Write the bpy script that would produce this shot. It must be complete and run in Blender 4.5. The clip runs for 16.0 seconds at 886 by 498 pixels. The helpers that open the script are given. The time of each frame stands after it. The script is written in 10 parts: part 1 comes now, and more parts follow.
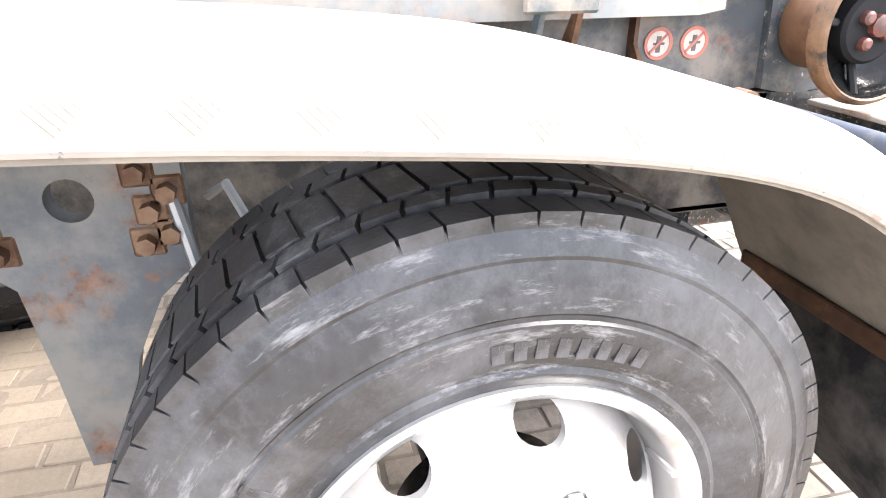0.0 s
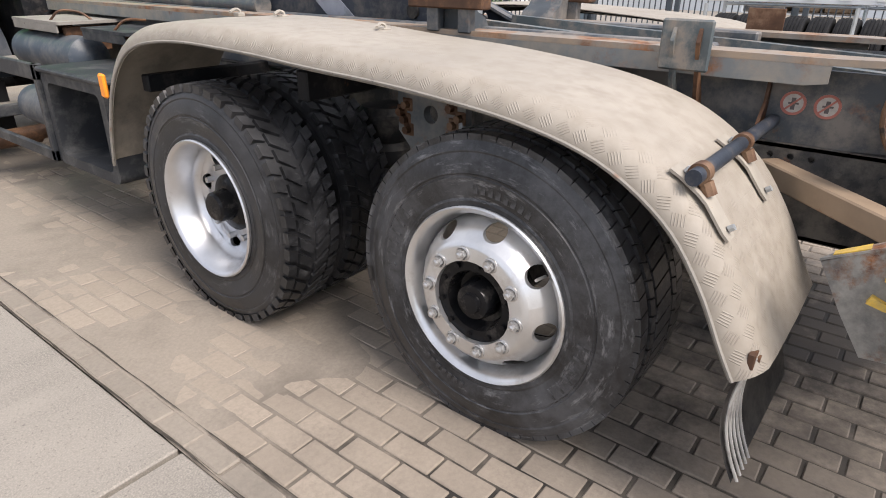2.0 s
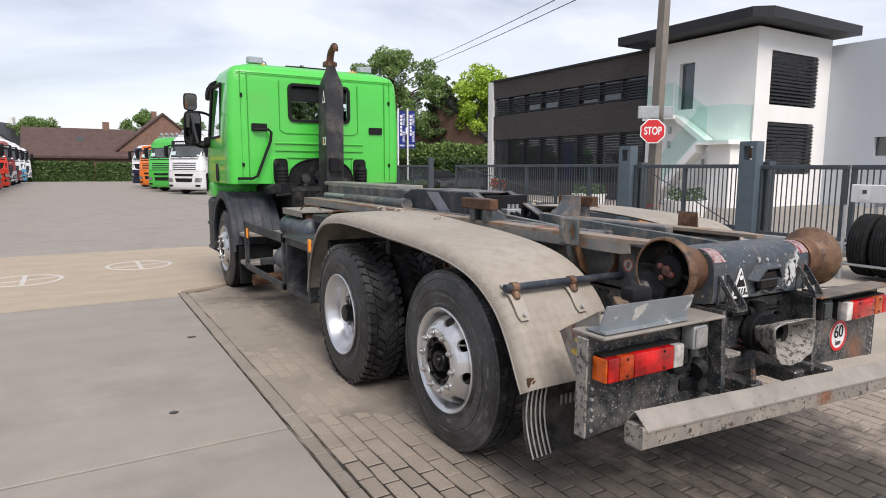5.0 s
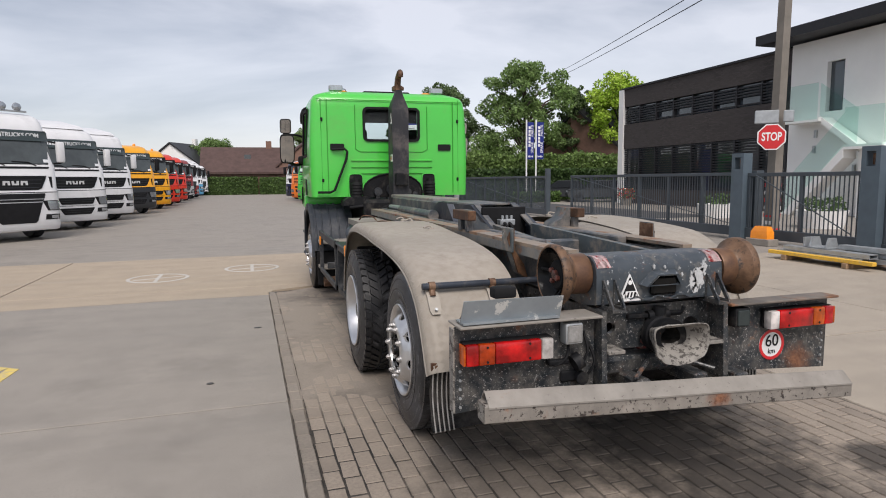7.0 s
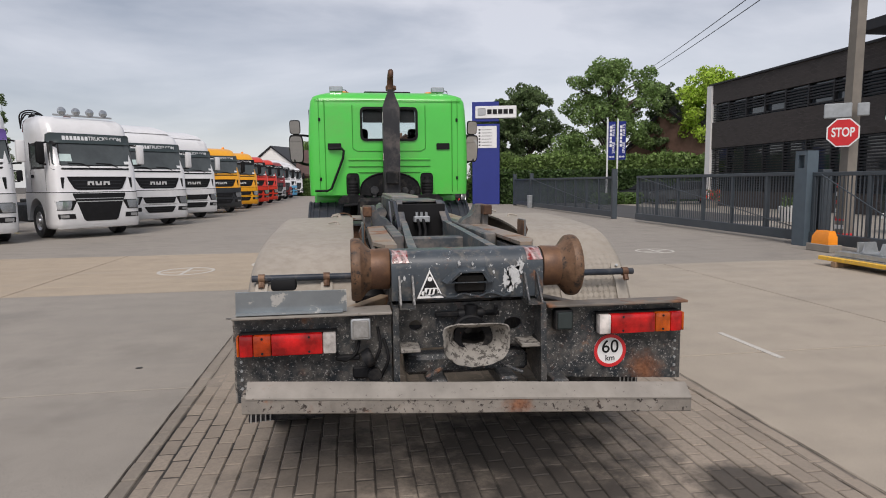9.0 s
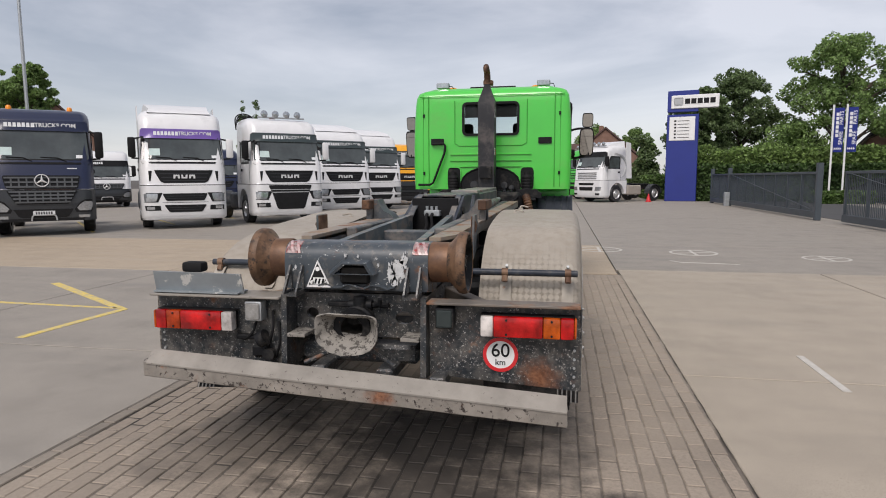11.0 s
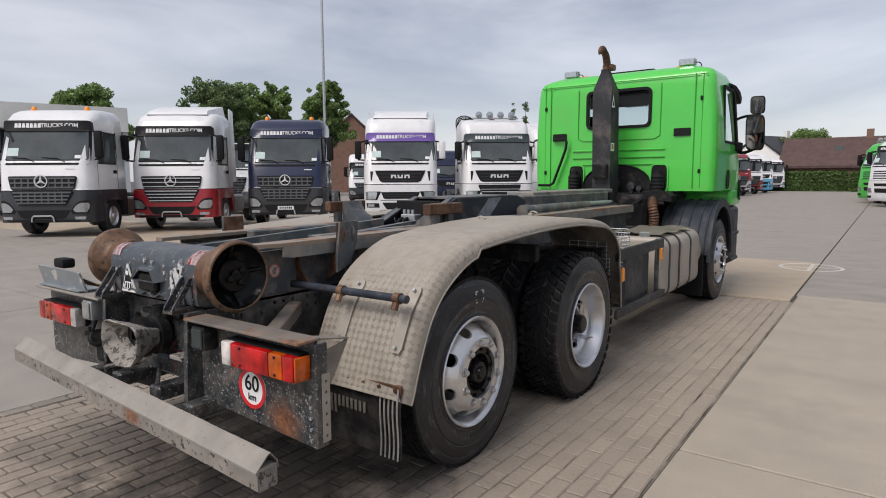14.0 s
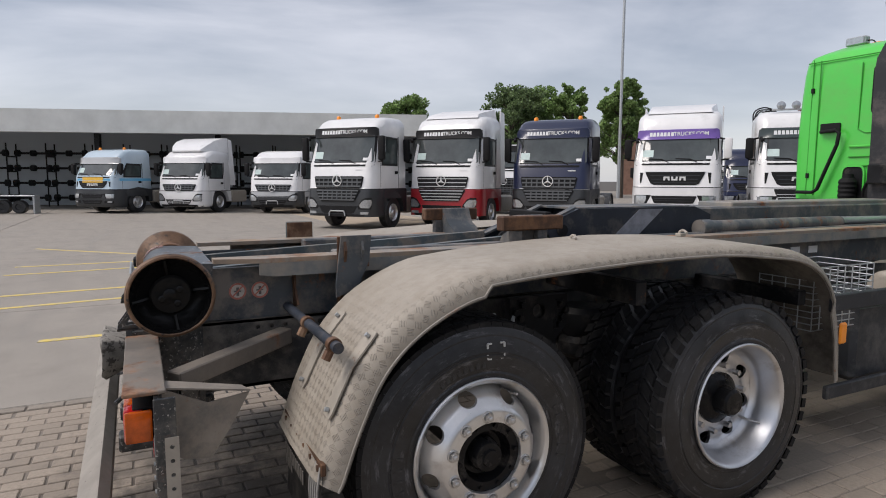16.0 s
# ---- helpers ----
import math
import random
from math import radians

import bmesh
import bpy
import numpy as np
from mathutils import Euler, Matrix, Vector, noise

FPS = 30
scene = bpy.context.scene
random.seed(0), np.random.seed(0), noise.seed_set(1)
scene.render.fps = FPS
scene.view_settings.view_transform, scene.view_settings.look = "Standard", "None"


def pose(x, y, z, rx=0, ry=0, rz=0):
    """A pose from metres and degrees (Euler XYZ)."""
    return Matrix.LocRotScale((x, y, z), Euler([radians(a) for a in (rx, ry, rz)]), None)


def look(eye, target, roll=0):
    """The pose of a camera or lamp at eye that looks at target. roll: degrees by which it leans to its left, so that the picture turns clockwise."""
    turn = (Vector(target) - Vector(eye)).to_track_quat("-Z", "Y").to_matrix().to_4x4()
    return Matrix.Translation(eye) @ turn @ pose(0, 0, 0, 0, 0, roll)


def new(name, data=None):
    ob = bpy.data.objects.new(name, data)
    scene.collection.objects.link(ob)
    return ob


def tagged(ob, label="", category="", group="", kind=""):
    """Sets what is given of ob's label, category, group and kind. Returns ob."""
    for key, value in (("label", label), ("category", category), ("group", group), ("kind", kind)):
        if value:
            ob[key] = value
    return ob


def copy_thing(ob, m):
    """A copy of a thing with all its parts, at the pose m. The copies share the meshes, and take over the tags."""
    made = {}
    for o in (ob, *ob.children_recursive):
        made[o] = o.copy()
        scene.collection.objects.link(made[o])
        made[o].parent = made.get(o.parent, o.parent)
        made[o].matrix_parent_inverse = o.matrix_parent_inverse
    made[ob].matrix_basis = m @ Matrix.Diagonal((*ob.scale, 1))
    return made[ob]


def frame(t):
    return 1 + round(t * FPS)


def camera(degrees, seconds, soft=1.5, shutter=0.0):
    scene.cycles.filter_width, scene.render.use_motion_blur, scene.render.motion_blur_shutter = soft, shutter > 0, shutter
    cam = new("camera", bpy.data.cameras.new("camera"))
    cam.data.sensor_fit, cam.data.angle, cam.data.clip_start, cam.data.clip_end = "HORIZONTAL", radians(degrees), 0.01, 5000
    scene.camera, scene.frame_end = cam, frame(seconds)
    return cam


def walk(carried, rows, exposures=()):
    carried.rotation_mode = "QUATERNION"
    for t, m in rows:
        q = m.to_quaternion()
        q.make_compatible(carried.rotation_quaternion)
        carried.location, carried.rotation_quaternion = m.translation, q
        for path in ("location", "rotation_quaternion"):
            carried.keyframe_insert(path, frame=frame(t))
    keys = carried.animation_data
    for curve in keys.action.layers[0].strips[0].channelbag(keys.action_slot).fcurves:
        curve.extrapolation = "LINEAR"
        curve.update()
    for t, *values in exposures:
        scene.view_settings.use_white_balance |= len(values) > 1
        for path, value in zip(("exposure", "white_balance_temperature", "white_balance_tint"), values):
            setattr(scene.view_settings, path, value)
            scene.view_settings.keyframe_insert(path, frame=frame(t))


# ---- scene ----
cam = camera(71.5, 16.0, 1.0)
PATH = [
    (0, (-1.709, 0.22, 1.285), (0.044, -0.211, 0.424), -0.5),
    (0.5, (-1.965, -0.015, 1.310), (-0.123, -0.085, 0.54), -2.0),
    (1, (-2.153, -0.3, 1.388), (-0.377, 0.117, 0.569), 0.3),
    (1.5, (-2.338, -0.637, 1.428), (-0.724, 0.221, 0.617), 0.5),
    (2, (-2.586, -0.965, 1.463), (-1.147, 0.154, 0.639), 0.6),
    (2.5, (-2.733, -1.276, 1.536), (-1.373, -0.019, 0.782), 0.1),
    (3, (-2.784, -1.613, 1.547), (-1.482, -0.271, 0.838), -0.4),
    (3.5, (-2.875, -1.92, 1.563), (-1.662, -0.487, 0.874), -0.3),
    (4, (-2.953, -2.269, 1.601), (-1.817, -0.721, 1.041), -0.3),
    (4.5, (-2.923, -2.592, 1.609), (-1.839, -0.951, 1.249), -0.5),
    (4.7, (-2.931, -2.732, 1.61), (-1.871, -1.061, 1.313), -0.3),
    (6.8, (-2.235, -3.871, 1.619), (-1.577, -1.996, 1.389), -0.5),
    (7, (-2.084, -3.916, 1.642), (-1.489, -2.02, 1.417), -0.6),
    (7.5, (-1.752, -4.037, 1.622), (-1.236, -2.117, 1.401), -0.6),
    (8, (-1.388, -4.13, 1.61), (-0.996, -2.18, 1.396), -0.6),
    (8.5, (-0.998, -4.151, 1.606), (-0.634, -2.197, 1.383), -0.7),
    (9, (-0.58, -4.229, 1.581), (-0.292, -2.261, 1.365), -0.6),
    (9.5, (-0.217, -4.267, 1.561), (-0.141, -2.28, 1.347), -0.4),
    (10, (0.214, -4.276, 1.569), (0.098, -2.29, 1.361), -0.6),
    (10.2, (0.401, -4.307, 1.574), (0.226, -2.326, 1.361), -0.3),
    (12.3, (1.918, -3.712, 1.561), (1.252, -1.839, 1.338), -0.8),
    (12.5, (2.05, -3.588, 1.558), (1.33, -1.735, 1.337), -0.5),
    (13, (2.434, -3.354, 1.538), (1.554, -1.572, 1.314), -0.5),
    (13.5, (2.687, -3.091, 1.536), (1.664, -1.388, 1.312), -0.3),
    (14, (2.948, -2.76, 1.565), (1.782, -1.151, 1.339), -0.3),
    (14.5, (3.145, -2.437, 1.552), (1.856, -0.925, 1.325), -0.3),
    (15, (3.221, -1.992, 1.525), (1.756, -0.65, 1.302), -0.2),
    (15.5, (3.253, -1.611, 1.55), (1.645, -0.443, 1.326), -0.1),
    (16, (3.157, -1.176, 1.582), (1.376, -0.293, 1.36), 0.2),
]
walk(cam, [(t, look(eye, target, roll)) for t, eye, target, roll in PATH],
     [(0, 3.25, 6550, 15), (0.5, 2.7, 6550, 15), (1, 1.5, 6550, 15), (1.5, 1.2, 6550, 15), (2, 0.86, 6550, 15), (3.5, 0.78, 6550, 15), (4, 0.75, 6550, 15), (4.7, 0.45, 6450, 15), (7, 0.06, 6480, 15), (8.2, -0.15, 6530, 15), (9.5, -0.09, 6550, 15), (16, 0, 6450, 15)])

# ---- light ----
world = bpy.data.worlds.new("overcast")
scene.world = world
world.use_nodes = True
wn, wl = world.node_tree.nodes, world.node_tree.links
wn.clear()
w_out = wn.new("ShaderNodeOutputWorld")
w_bg = wn.new("ShaderNodeBackground")
w_sky = wn.new("ShaderNodeTexSky")
w_sky.sky_type, w_sky.sun_disc = "NISHITA", False
w_sky.sun_elevation, w_sky.sun_rotation = radians(50), radians(188)
w_co = wn.new("ShaderNodeTexCoord")
w_map = wn.new("ShaderNodeMapping")
w_map.inputs["Scale"].default_value = (1.3, 1.3, 5.5)
w_map.inputs["Rotation"].default_value = (0.05, 0.08, 0.5)
w_noise = wn.new("ShaderNodeTexNoise")
w_noise.inputs["Scale"].default_value, w_noise.inputs["Detail"].default_value = 1.1, 7
w_noise.inputs["Roughness"].default_value, w_noise.inputs["Distortion"].default_value = 0.52, 0.35
w_ramp = wn.new("ShaderNodeValToRGB")
w_ramp.color_ramp.elements[0].position, w_ramp.color_ramp.elements[0].color = 0.40, (0.38, 0.42, 0.47, 1)
w_ramp.color_ramp.elements[1].position, w_ramp.color_ramp.elements[1].color = 0.62, (1.0, 1.01, 1.02, 1)
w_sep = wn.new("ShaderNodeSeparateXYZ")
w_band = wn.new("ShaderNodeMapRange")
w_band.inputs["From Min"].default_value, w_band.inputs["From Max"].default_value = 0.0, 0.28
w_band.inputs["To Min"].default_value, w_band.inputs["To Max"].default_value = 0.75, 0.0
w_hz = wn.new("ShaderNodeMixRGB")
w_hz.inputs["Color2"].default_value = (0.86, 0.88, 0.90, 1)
w_mix = wn.new("ShaderNodeMixRGB")
w_mix.inputs["Fac"].default_value = 0.06
wl.new(w_co.outputs["Generated"], w_map.inputs["Vector"])
wl.new(w_map.outputs["Vector"], w_noise.inputs["Vector"])
wl.new(w_noise.outputs["Fac"], w_ramp.inputs["Fac"])
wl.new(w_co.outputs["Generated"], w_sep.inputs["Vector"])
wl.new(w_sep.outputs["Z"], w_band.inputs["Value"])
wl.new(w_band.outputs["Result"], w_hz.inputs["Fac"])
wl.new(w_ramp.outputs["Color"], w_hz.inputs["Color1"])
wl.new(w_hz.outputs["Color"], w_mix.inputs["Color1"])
wl.new(w_sky.outputs["Color"], w_mix.inputs["Color2"])
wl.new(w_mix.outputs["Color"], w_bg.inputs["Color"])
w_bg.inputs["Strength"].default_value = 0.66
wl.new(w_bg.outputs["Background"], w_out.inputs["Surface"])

sun_data = bpy.data.lights.new("sun", "SUN")
sun_data.energy, sun_data.angle, sun_data.color = 2.7, radians(30), (1.0, 0.95, 0.87)
sun = new("sun", sun_data)
sun.matrix_basis = look((0, 0, 30), (3.5, 24, 0))


# ---- materials ----
def node_mat(name):
    m = bpy.data.materials.new(name)
    m.use_nodes = True
    nt = m.node_tree
    return m, nt.nodes, nt.links, nt.nodes["Principled BSDF"]


def mask(n, l, vec, scale, lo, hi, detail=6.0, rough=0.6):
    """A soft-edged noise mask."""
    t = n.new("ShaderNodeTexNoise")
    t.inputs["Scale"].default_value, t.inputs["Detail"].default_value, t.inputs["Roughness"].default_value = scale, detail, rough
    l.new(vec, t.inputs["Vector"])
    r = n.new("ShaderNodeMapRange")
    r.inputs["From Min"].default_value, r.inputs["From Max"].default_value = lo, hi
    l.new(t.outputs["Fac"], r.inputs["Value"])
    return r.outputs["Result"]


def mixed(n, l, fac, a, b):
    x = n.new("ShaderNodeMixRGB")
    for v, k in ((fac, "Fac"), (a, "Color1"), (b, "Color2")):
        if isinstance(v, (tuple, list)):
            x.inputs[k].default_value = (*v[:3], 1)
        elif isinstance(v, (int, float)):
            x.inputs[k].default_value = v
        else:
            l.new(v, x.inputs[k])
    return x.outputs["Color"]


def mat(name, base, rough=0.5, metal=0.0, var=0.18, scale=6.0, bump=0.15, bscale=90.0, dirt=None, dirty=0.0, dscale=3.0,
        rust=0.0, rscale=5.0, coat=0.0, random_piece=0.0, fleck=None, flecky=0.0, fscale=30.0, bdist=0.002, crisp=0.22, spot=None):
    m, n, l, bsdf = node_mat(name)
    co = n.new("ShaderNodeTexCoord")
    vec = co.outputs["Object"]
    lowc, highc = [c * (1 - var) for c in base], [min(1, c * (1 + var)) for c in base]
    col = mixed(n, l, mask(n, l, vec, scale, 0.3, 0.7), lowc, highc)
    ro = rough
    if random_piece:
        info = n.new("ShaderNodeObjectInfo")
        geo = n.new("ShaderNodeNewGeometry")
        s = n.new("ShaderNodeMath"); s.operation = "ADD"
        l.new(info.outputs["Random"], s.inputs[0]); l.new(geo.outputs["Random Per Island"], s.inputs[1])
        f = n.new("ShaderNodeMath"); f.operation = "FRACT"
        l.new(s.outputs[0], f.inputs[0])
        hsv = n.new("ShaderNodeHueSaturation")
        r = n.new("ShaderNodeMapRange")
        r.inputs["To Min"].default_value, r.inputs["To Max"].default_value = 1 - random_piece, 1 + random_piece
        l.new(f.outputs[0], r.inputs["Value"]); l.new(r.outputs["Result"], hsv.inputs["Value"]); l.new(col, hsv.inputs["Color"])
        col = hsv.outputs["Color"]
    if fleck:
        k = mask(n, l, vec, fscale, 0.62 - flecky * 0.2, 0.66 - flecky * 0.2, 8.0, 0.7)
        col = mixed(n, l, k, col, fleck)
    if rust:
        k = mask(n, l, vec, rscale, 0.66 - rust * 0.3, 0.76 - rust * 0.3, 8.0, 0.68)
        rcol = mixed(n, l, mask(n, l, vec, rscale * 6, 0.35, 0.65), (0.10, 0.035, 0.015), (0.33, 0.14, 0.055))
        col = mixed(n, l, k, col, rcol)
        mr = n.new("ShaderNodeMapRange")
        mr.inputs["To Min"].default_value, mr.inputs["To Max"].default_value = rough, 0.85
        l.new(k, mr.inputs["Value"])
        ro = mr.outputs["Result"]
    if dirt:
        k = mask(n, l, vec, dscale, 0.62 - dirty * 0.45, 0.62 - dirty * 0.45 + crisp, 11.0, 0.70)
        sc = n.new("ShaderNodeMath"); sc.operation = "MULTIPLY"; sc.inputs[1].default_value = 0.9
        l.new(k, sc.inputs[0])
        col = mixed(n, l, sc.outputs[0], col, dirt)
    if spot:
        # one rust patch of its own shape
        far = n.new("ShaderNodeVectorMath"); far.operation = "DISTANCE"
        far.inputs[1].default_value = spot[:3]
        l.new(vec, far.inputs[0])
        near = n.new("ShaderNodeMapRange")
        near.inputs["From Min"].default_value, near.inputs["From Max"].default_value = spot[3], 0.0
        near.inputs["To Min"].default_value, near.inputs["To Max"].default_value = -0.6, 0.75
        l.new(far.outputs["Value"], near.inputs["Value"])
        pk = n.new("ShaderNodeMath"); pk.operation = "ADD"; pk.use_clamp = True
        l.new(near.outputs["Result"], pk.inputs[0]); l.new(mask(n, l, vec, 17, 0.3, 0.75, 9, 0.72), pk.inputs[1])
        col = mixed(n, l, pk.outputs[0], col, mixed(n, l, mask(n, l, vec, 45, 0.35, 0.65), (0.12, 0.048, 0.025), (0.27, 0.125, 0.07)))
    l.new(col, bsdf.inputs["Base Color"])
    if isinstance(ro, float):
        bsdf.inputs["Roughness"].default_value = ro
    else:
        l.new(ro, bsdf.inputs["Roughness"])
    bsdf.inputs["Metallic"].default_value = metal
    if max(base) < 0.07 and not coat and name != "mud_splashed_dark_panel":
        bsdf.inputs["Specular IOR Level"].default_value = 0.18
    bsdf.inputs["Coat Weight"].default_value = coat
    if bump:
        t = n.new("ShaderNodeTexNoise")
        t.inputs["Scale"].default_value, t.inputs["Detail"].default_value = bscale, 6
        l.new(vec, t.inputs["Vector"])
        b = n.new("ShaderNodeBump")
        b.inputs["Strength"].default_value, b.inputs["Distance"].default_value = bump, bdist
        l.new(t.outputs["Fac"], b.inputs["Height"])
        l.new(b.outputs["Normal"], bsdf.inputs["Normal"])
    return m


def glass_mat(name, tint, rough=0.02):
    m, n, l, bsdf = node_mat(name)
    bsdf.inputs["Base Color"].default_value = (*tint, 1)
    bsdf.inputs["Roughness"].default_value, bsdf.inputs["Transmission Weight"].default_value, bsdf.inputs["IOR"].default_value = rough, 1.0, 1.02
    return m


def lens_mat(name, base, glow=0.0):
    """Ribbed signal-lamp plastic."""
    m, n, l, bsdf = node_mat(name)
    co = n.new("ShaderNodeTexCoord")
    col = mixed(n, l, mask(n, l, co.outputs["Object"], 9, 0.35, 0.68), [c * 0.38 for c in base], [min(1, c * 1.25) for c in base])
    col = mixed(n, l, mask(n, l, co.outputs["Object"], 9, 0.72, 1.3), col, (0.25, 0.16, 0.12))
    l.new(col, bsdf.inputs["Base Color"])
    bsdf.inputs["Roughness"].default_value, bsdf.inputs["Coat Weight"].default_value = 0.12, 0.5
    bsdf.inputs["Specular IOR Level"].default_value = 0.3
    w = n.new("ShaderNodeTexWave")
    w.inputs["Scale"].default_value = 60
    l.new(co.outputs["Object"], w.inputs["Vector"])
    b = n.new("ShaderNodeBump")
    b.inputs["Strength"].default_value, b.inputs["Distance"].default_value = 0.25, 0.002
    l.new(w.outputs["Fac"], b.inputs["Height"])
    l.new(b.outputs["Normal"], bsdf.inputs["Normal"])
    return m


def tread_plate_mat(name, base, pitch=0.049, relief=0.85):
    """Five-bar aluminium chequer plate under a film of dried dust; laid out in metres by the UV map."""
    m, n, l, bsdf = node_mat(name)

    def op(kind, a, b=None):
        x = n.new("ShaderNodeMath")
        x.operation = kind
        for i, v in enumerate((a, b)):
            if v is None:
                continue
            if isinstance(v, (int, float)):
                x.inputs[i].default_value = v
            else:
                l.new(v, x.inputs[i])
        return x.outputs[0]

    uv = n.new("ShaderNodeUVMap")
    s = n.new("ShaderNodeSeparateXYZ")
    l.new(uv.outputs["UV"], s.inputs[0])
    u, v = op("DIVIDE", s.outputs["X"], pitch), op("DIVIDE", s.outputs["Y"], pitch)
    fu, fv = op("SUBTRACT", op("FRACT", u), 0.5), op("SUBTRACT", op("FRACT", v), 0.5)
    sgn = op("SUBTRACT", 1.0, op("MULTIPLY", op("MODULO", op("ADD", op("FLOOR", u), op("FLOOR", v)), 2.0), 2.0))
    sv = op("MULTIPLY", sgn, fv)
    across, along = op("ADD", fu, sv), op("SUBTRACT", fu, sv)
    bars = op("MAXIMUM", op("COSINE", op("MULTIPLY", across, 31.4)), 0.0)
    keep = op("MULTIPLY", op("LESS_THAN", op("ABSOLUTE", along), 0.42), op("LESS_THAN", op("ABSOLUTE", across), 0.5))
    h = op("MULTIPLY", op("POWER", bars, 0.7), keep)
    # dust fills the relief where the sheet lies level, less so towards the rolled edge
    geo = n.new("ShaderNodeNewGeometry")
    face = n.new("ShaderNodeSeparateXYZ")
    l.new(geo.outputs["True Normal"], face.inputs[0])
    clear = n.new("ShaderNodeMapRange")
    clear.inputs["From Min"].default_value, clear.inputs["From Max"].default_value = 0.93, 0.45
    clear.inputs["To Min"].default_value, clear.inputs["To Max"].default_value = 0.16, 1.0
    l.new(face.outputs["Z"], clear.inputs["Value"])
    h = op("MULTIPLY", h, clear.outputs["Result"])
    co = n.new("ShaderNodeTexCoord")
    vec = co.outputs["Object"]
    col = mixed(n, l, mask(n, l, vec, 2.2, 0.3, 0.7), [c * 0.86 for c in base], [c * 1.08 for c in base])
    col = mixed(n, l, mask(n, l, vec, 16, 0.42, 0.75), col, [base[0] * 0.8, base[1] * 0.78, base[2] * 0.75])
    worn = op("MULTIPLY", op("ADD", op("MULTIPLY", h, mask(n, l, vec, 3.0, 0.48, 0.66)), op("MULTIPLY", h, 0.35)), 0.13 * relief)
    col = mixed(n, l, worn, col, (0.66, 0.62, 0.56))
    l.new(col, bsdf.inputs["Base Color"])
    bsdf.inputs["Roughness"].default_value = 0.62
    fine = n.new("ShaderNodeTexNoise")
    fine.inputs["Scale"].default_value = 300
    l.new(vec, fine.inputs["Vector"])
    dented = n.new("ShaderNodeTexNoise")
    dented.inputs["Scale"].default_value = 7
    l.new(vec, dented.inputs["Vector"])
    total = op("ADD", op("ADD", h, op("MULTIPLY", fine.outputs["Fac"], 0.15)), op("MULTIPLY", dented.outputs["Fac"], 2.0))
    b = n.new("ShaderNodeBump")
    b.inputs["Strength"].default_value, b.inputs["Distance"].default_value = relief, 0.0028
    l.new(total, b.inputs["Height"])
    l.new(b.outputs["Normal"], bsdf.inputs["Normal"])
    return m


def concrete_mat(name, base, warm, stain=0.5):
    m, n, l, bsdf = node_mat(name)
    co = n.new("ShaderNodeTexCoord")
    vec = co.outputs["Object"]
    col = mixed(n, l, mask(n, l, vec, 0.35, 0.3, 0.7, 5), base, warm)
    col = mixed(n, l, mask(n, l, vec, 2.5, 0.35, 0.75), col, [c * 0.82 for c in base])
    arc = n.new("ShaderNodeTexWave")
    arc.wave_type = "RINGS"
    arc.inputs["Scale"].default_value, arc.inputs["Distortion"].default_value, arc.inputs["Detail"].default_value, arc.inputs["Detail Scale"].default_value = 0.55, 9.0, 4.0, 0.6
    l.new(vec, arc.inputs["Vector"])
    am = n.new("ShaderNodeMath"); am.operation = "MULTIPLY"; am.inputs[1].default_value = 0.16
    l.new(arc.outputs["Fac"], am.inputs[0])
    col = mixed(n, l, am.outputs[0], col, [min(1, warm[0] * 1.25), min(1, warm[1] * 1.25), min(1, warm[2] * 1.25)])
    mp = n.new("ShaderNodeMapping")
    mp.inputs["Scale"].default_value, mp.inputs["Rotation"].default_value = (0.5, 3.0, 1), (0, 0, 0.25)
    l.new(vec, mp.inputs["Vector"])
    k = mask(n, l, mp.outputs["Vector"], 0.8, 0.52, 0.8, 6, 0.6)
    s = n.new("ShaderNodeMath"); s.operation = "MULTIPLY"; s.inputs[1].default_value = stain
    l.new(k, s.inputs[0])
    col = mixed(n, l, s.outputs[0], col, [c * 0.62 for c in base])
    col = mixed(n, l, mask(n, l, vec, 160, 0.45, 0.62, 3), col, [min(1, c * 1.12) for c in warm])
    col = mixed(n, l, mask(n, l, vec, 75, 0.57, 0.70, 4, 0.7), col, [c * 0.62 for c in base])
    big = mask(n, l, vec, 0.9, 0.52, 0.68, 9, 0.7)
    bk = n.new("ShaderNodeMath"); bk.operation = "MULTIPLY"; bk.inputs[1].default_value = 0.35 * stain
    l.new(big, bk.inputs[0])
    col = mixed(n, l, bk.outputs[0], col, [c * 0.6 for c in base])
    l.new(col, bsdf.inputs["Base Color"])
    r = n.new("ShaderNodeMapRange")
    r.inputs["To Min"].default_value, r.inputs["To Max"].default_value = 0.75, 0.5
    l.new(k, r.inputs["Value"])
    l.new(r.outputs["Result"], bsdf.inputs["Roughness"])
    t = n.new("ShaderNodeTexNoise")
    t.inputs["Scale"].default_value, t.inputs["Detail"].default_value = 60, 8
    l.new(vec, t.inputs["Vector"])
    b = n.new("ShaderNodeBump")
    b.inputs["Strength"].default_value, b.inputs["Distance"].default_value = 0.25, 0.003
    l.new(t.outputs["Fac"], b.inputs["Height"])
    l.new(b.outputs["Normal"], bsdf.inputs["Normal"])
    return m


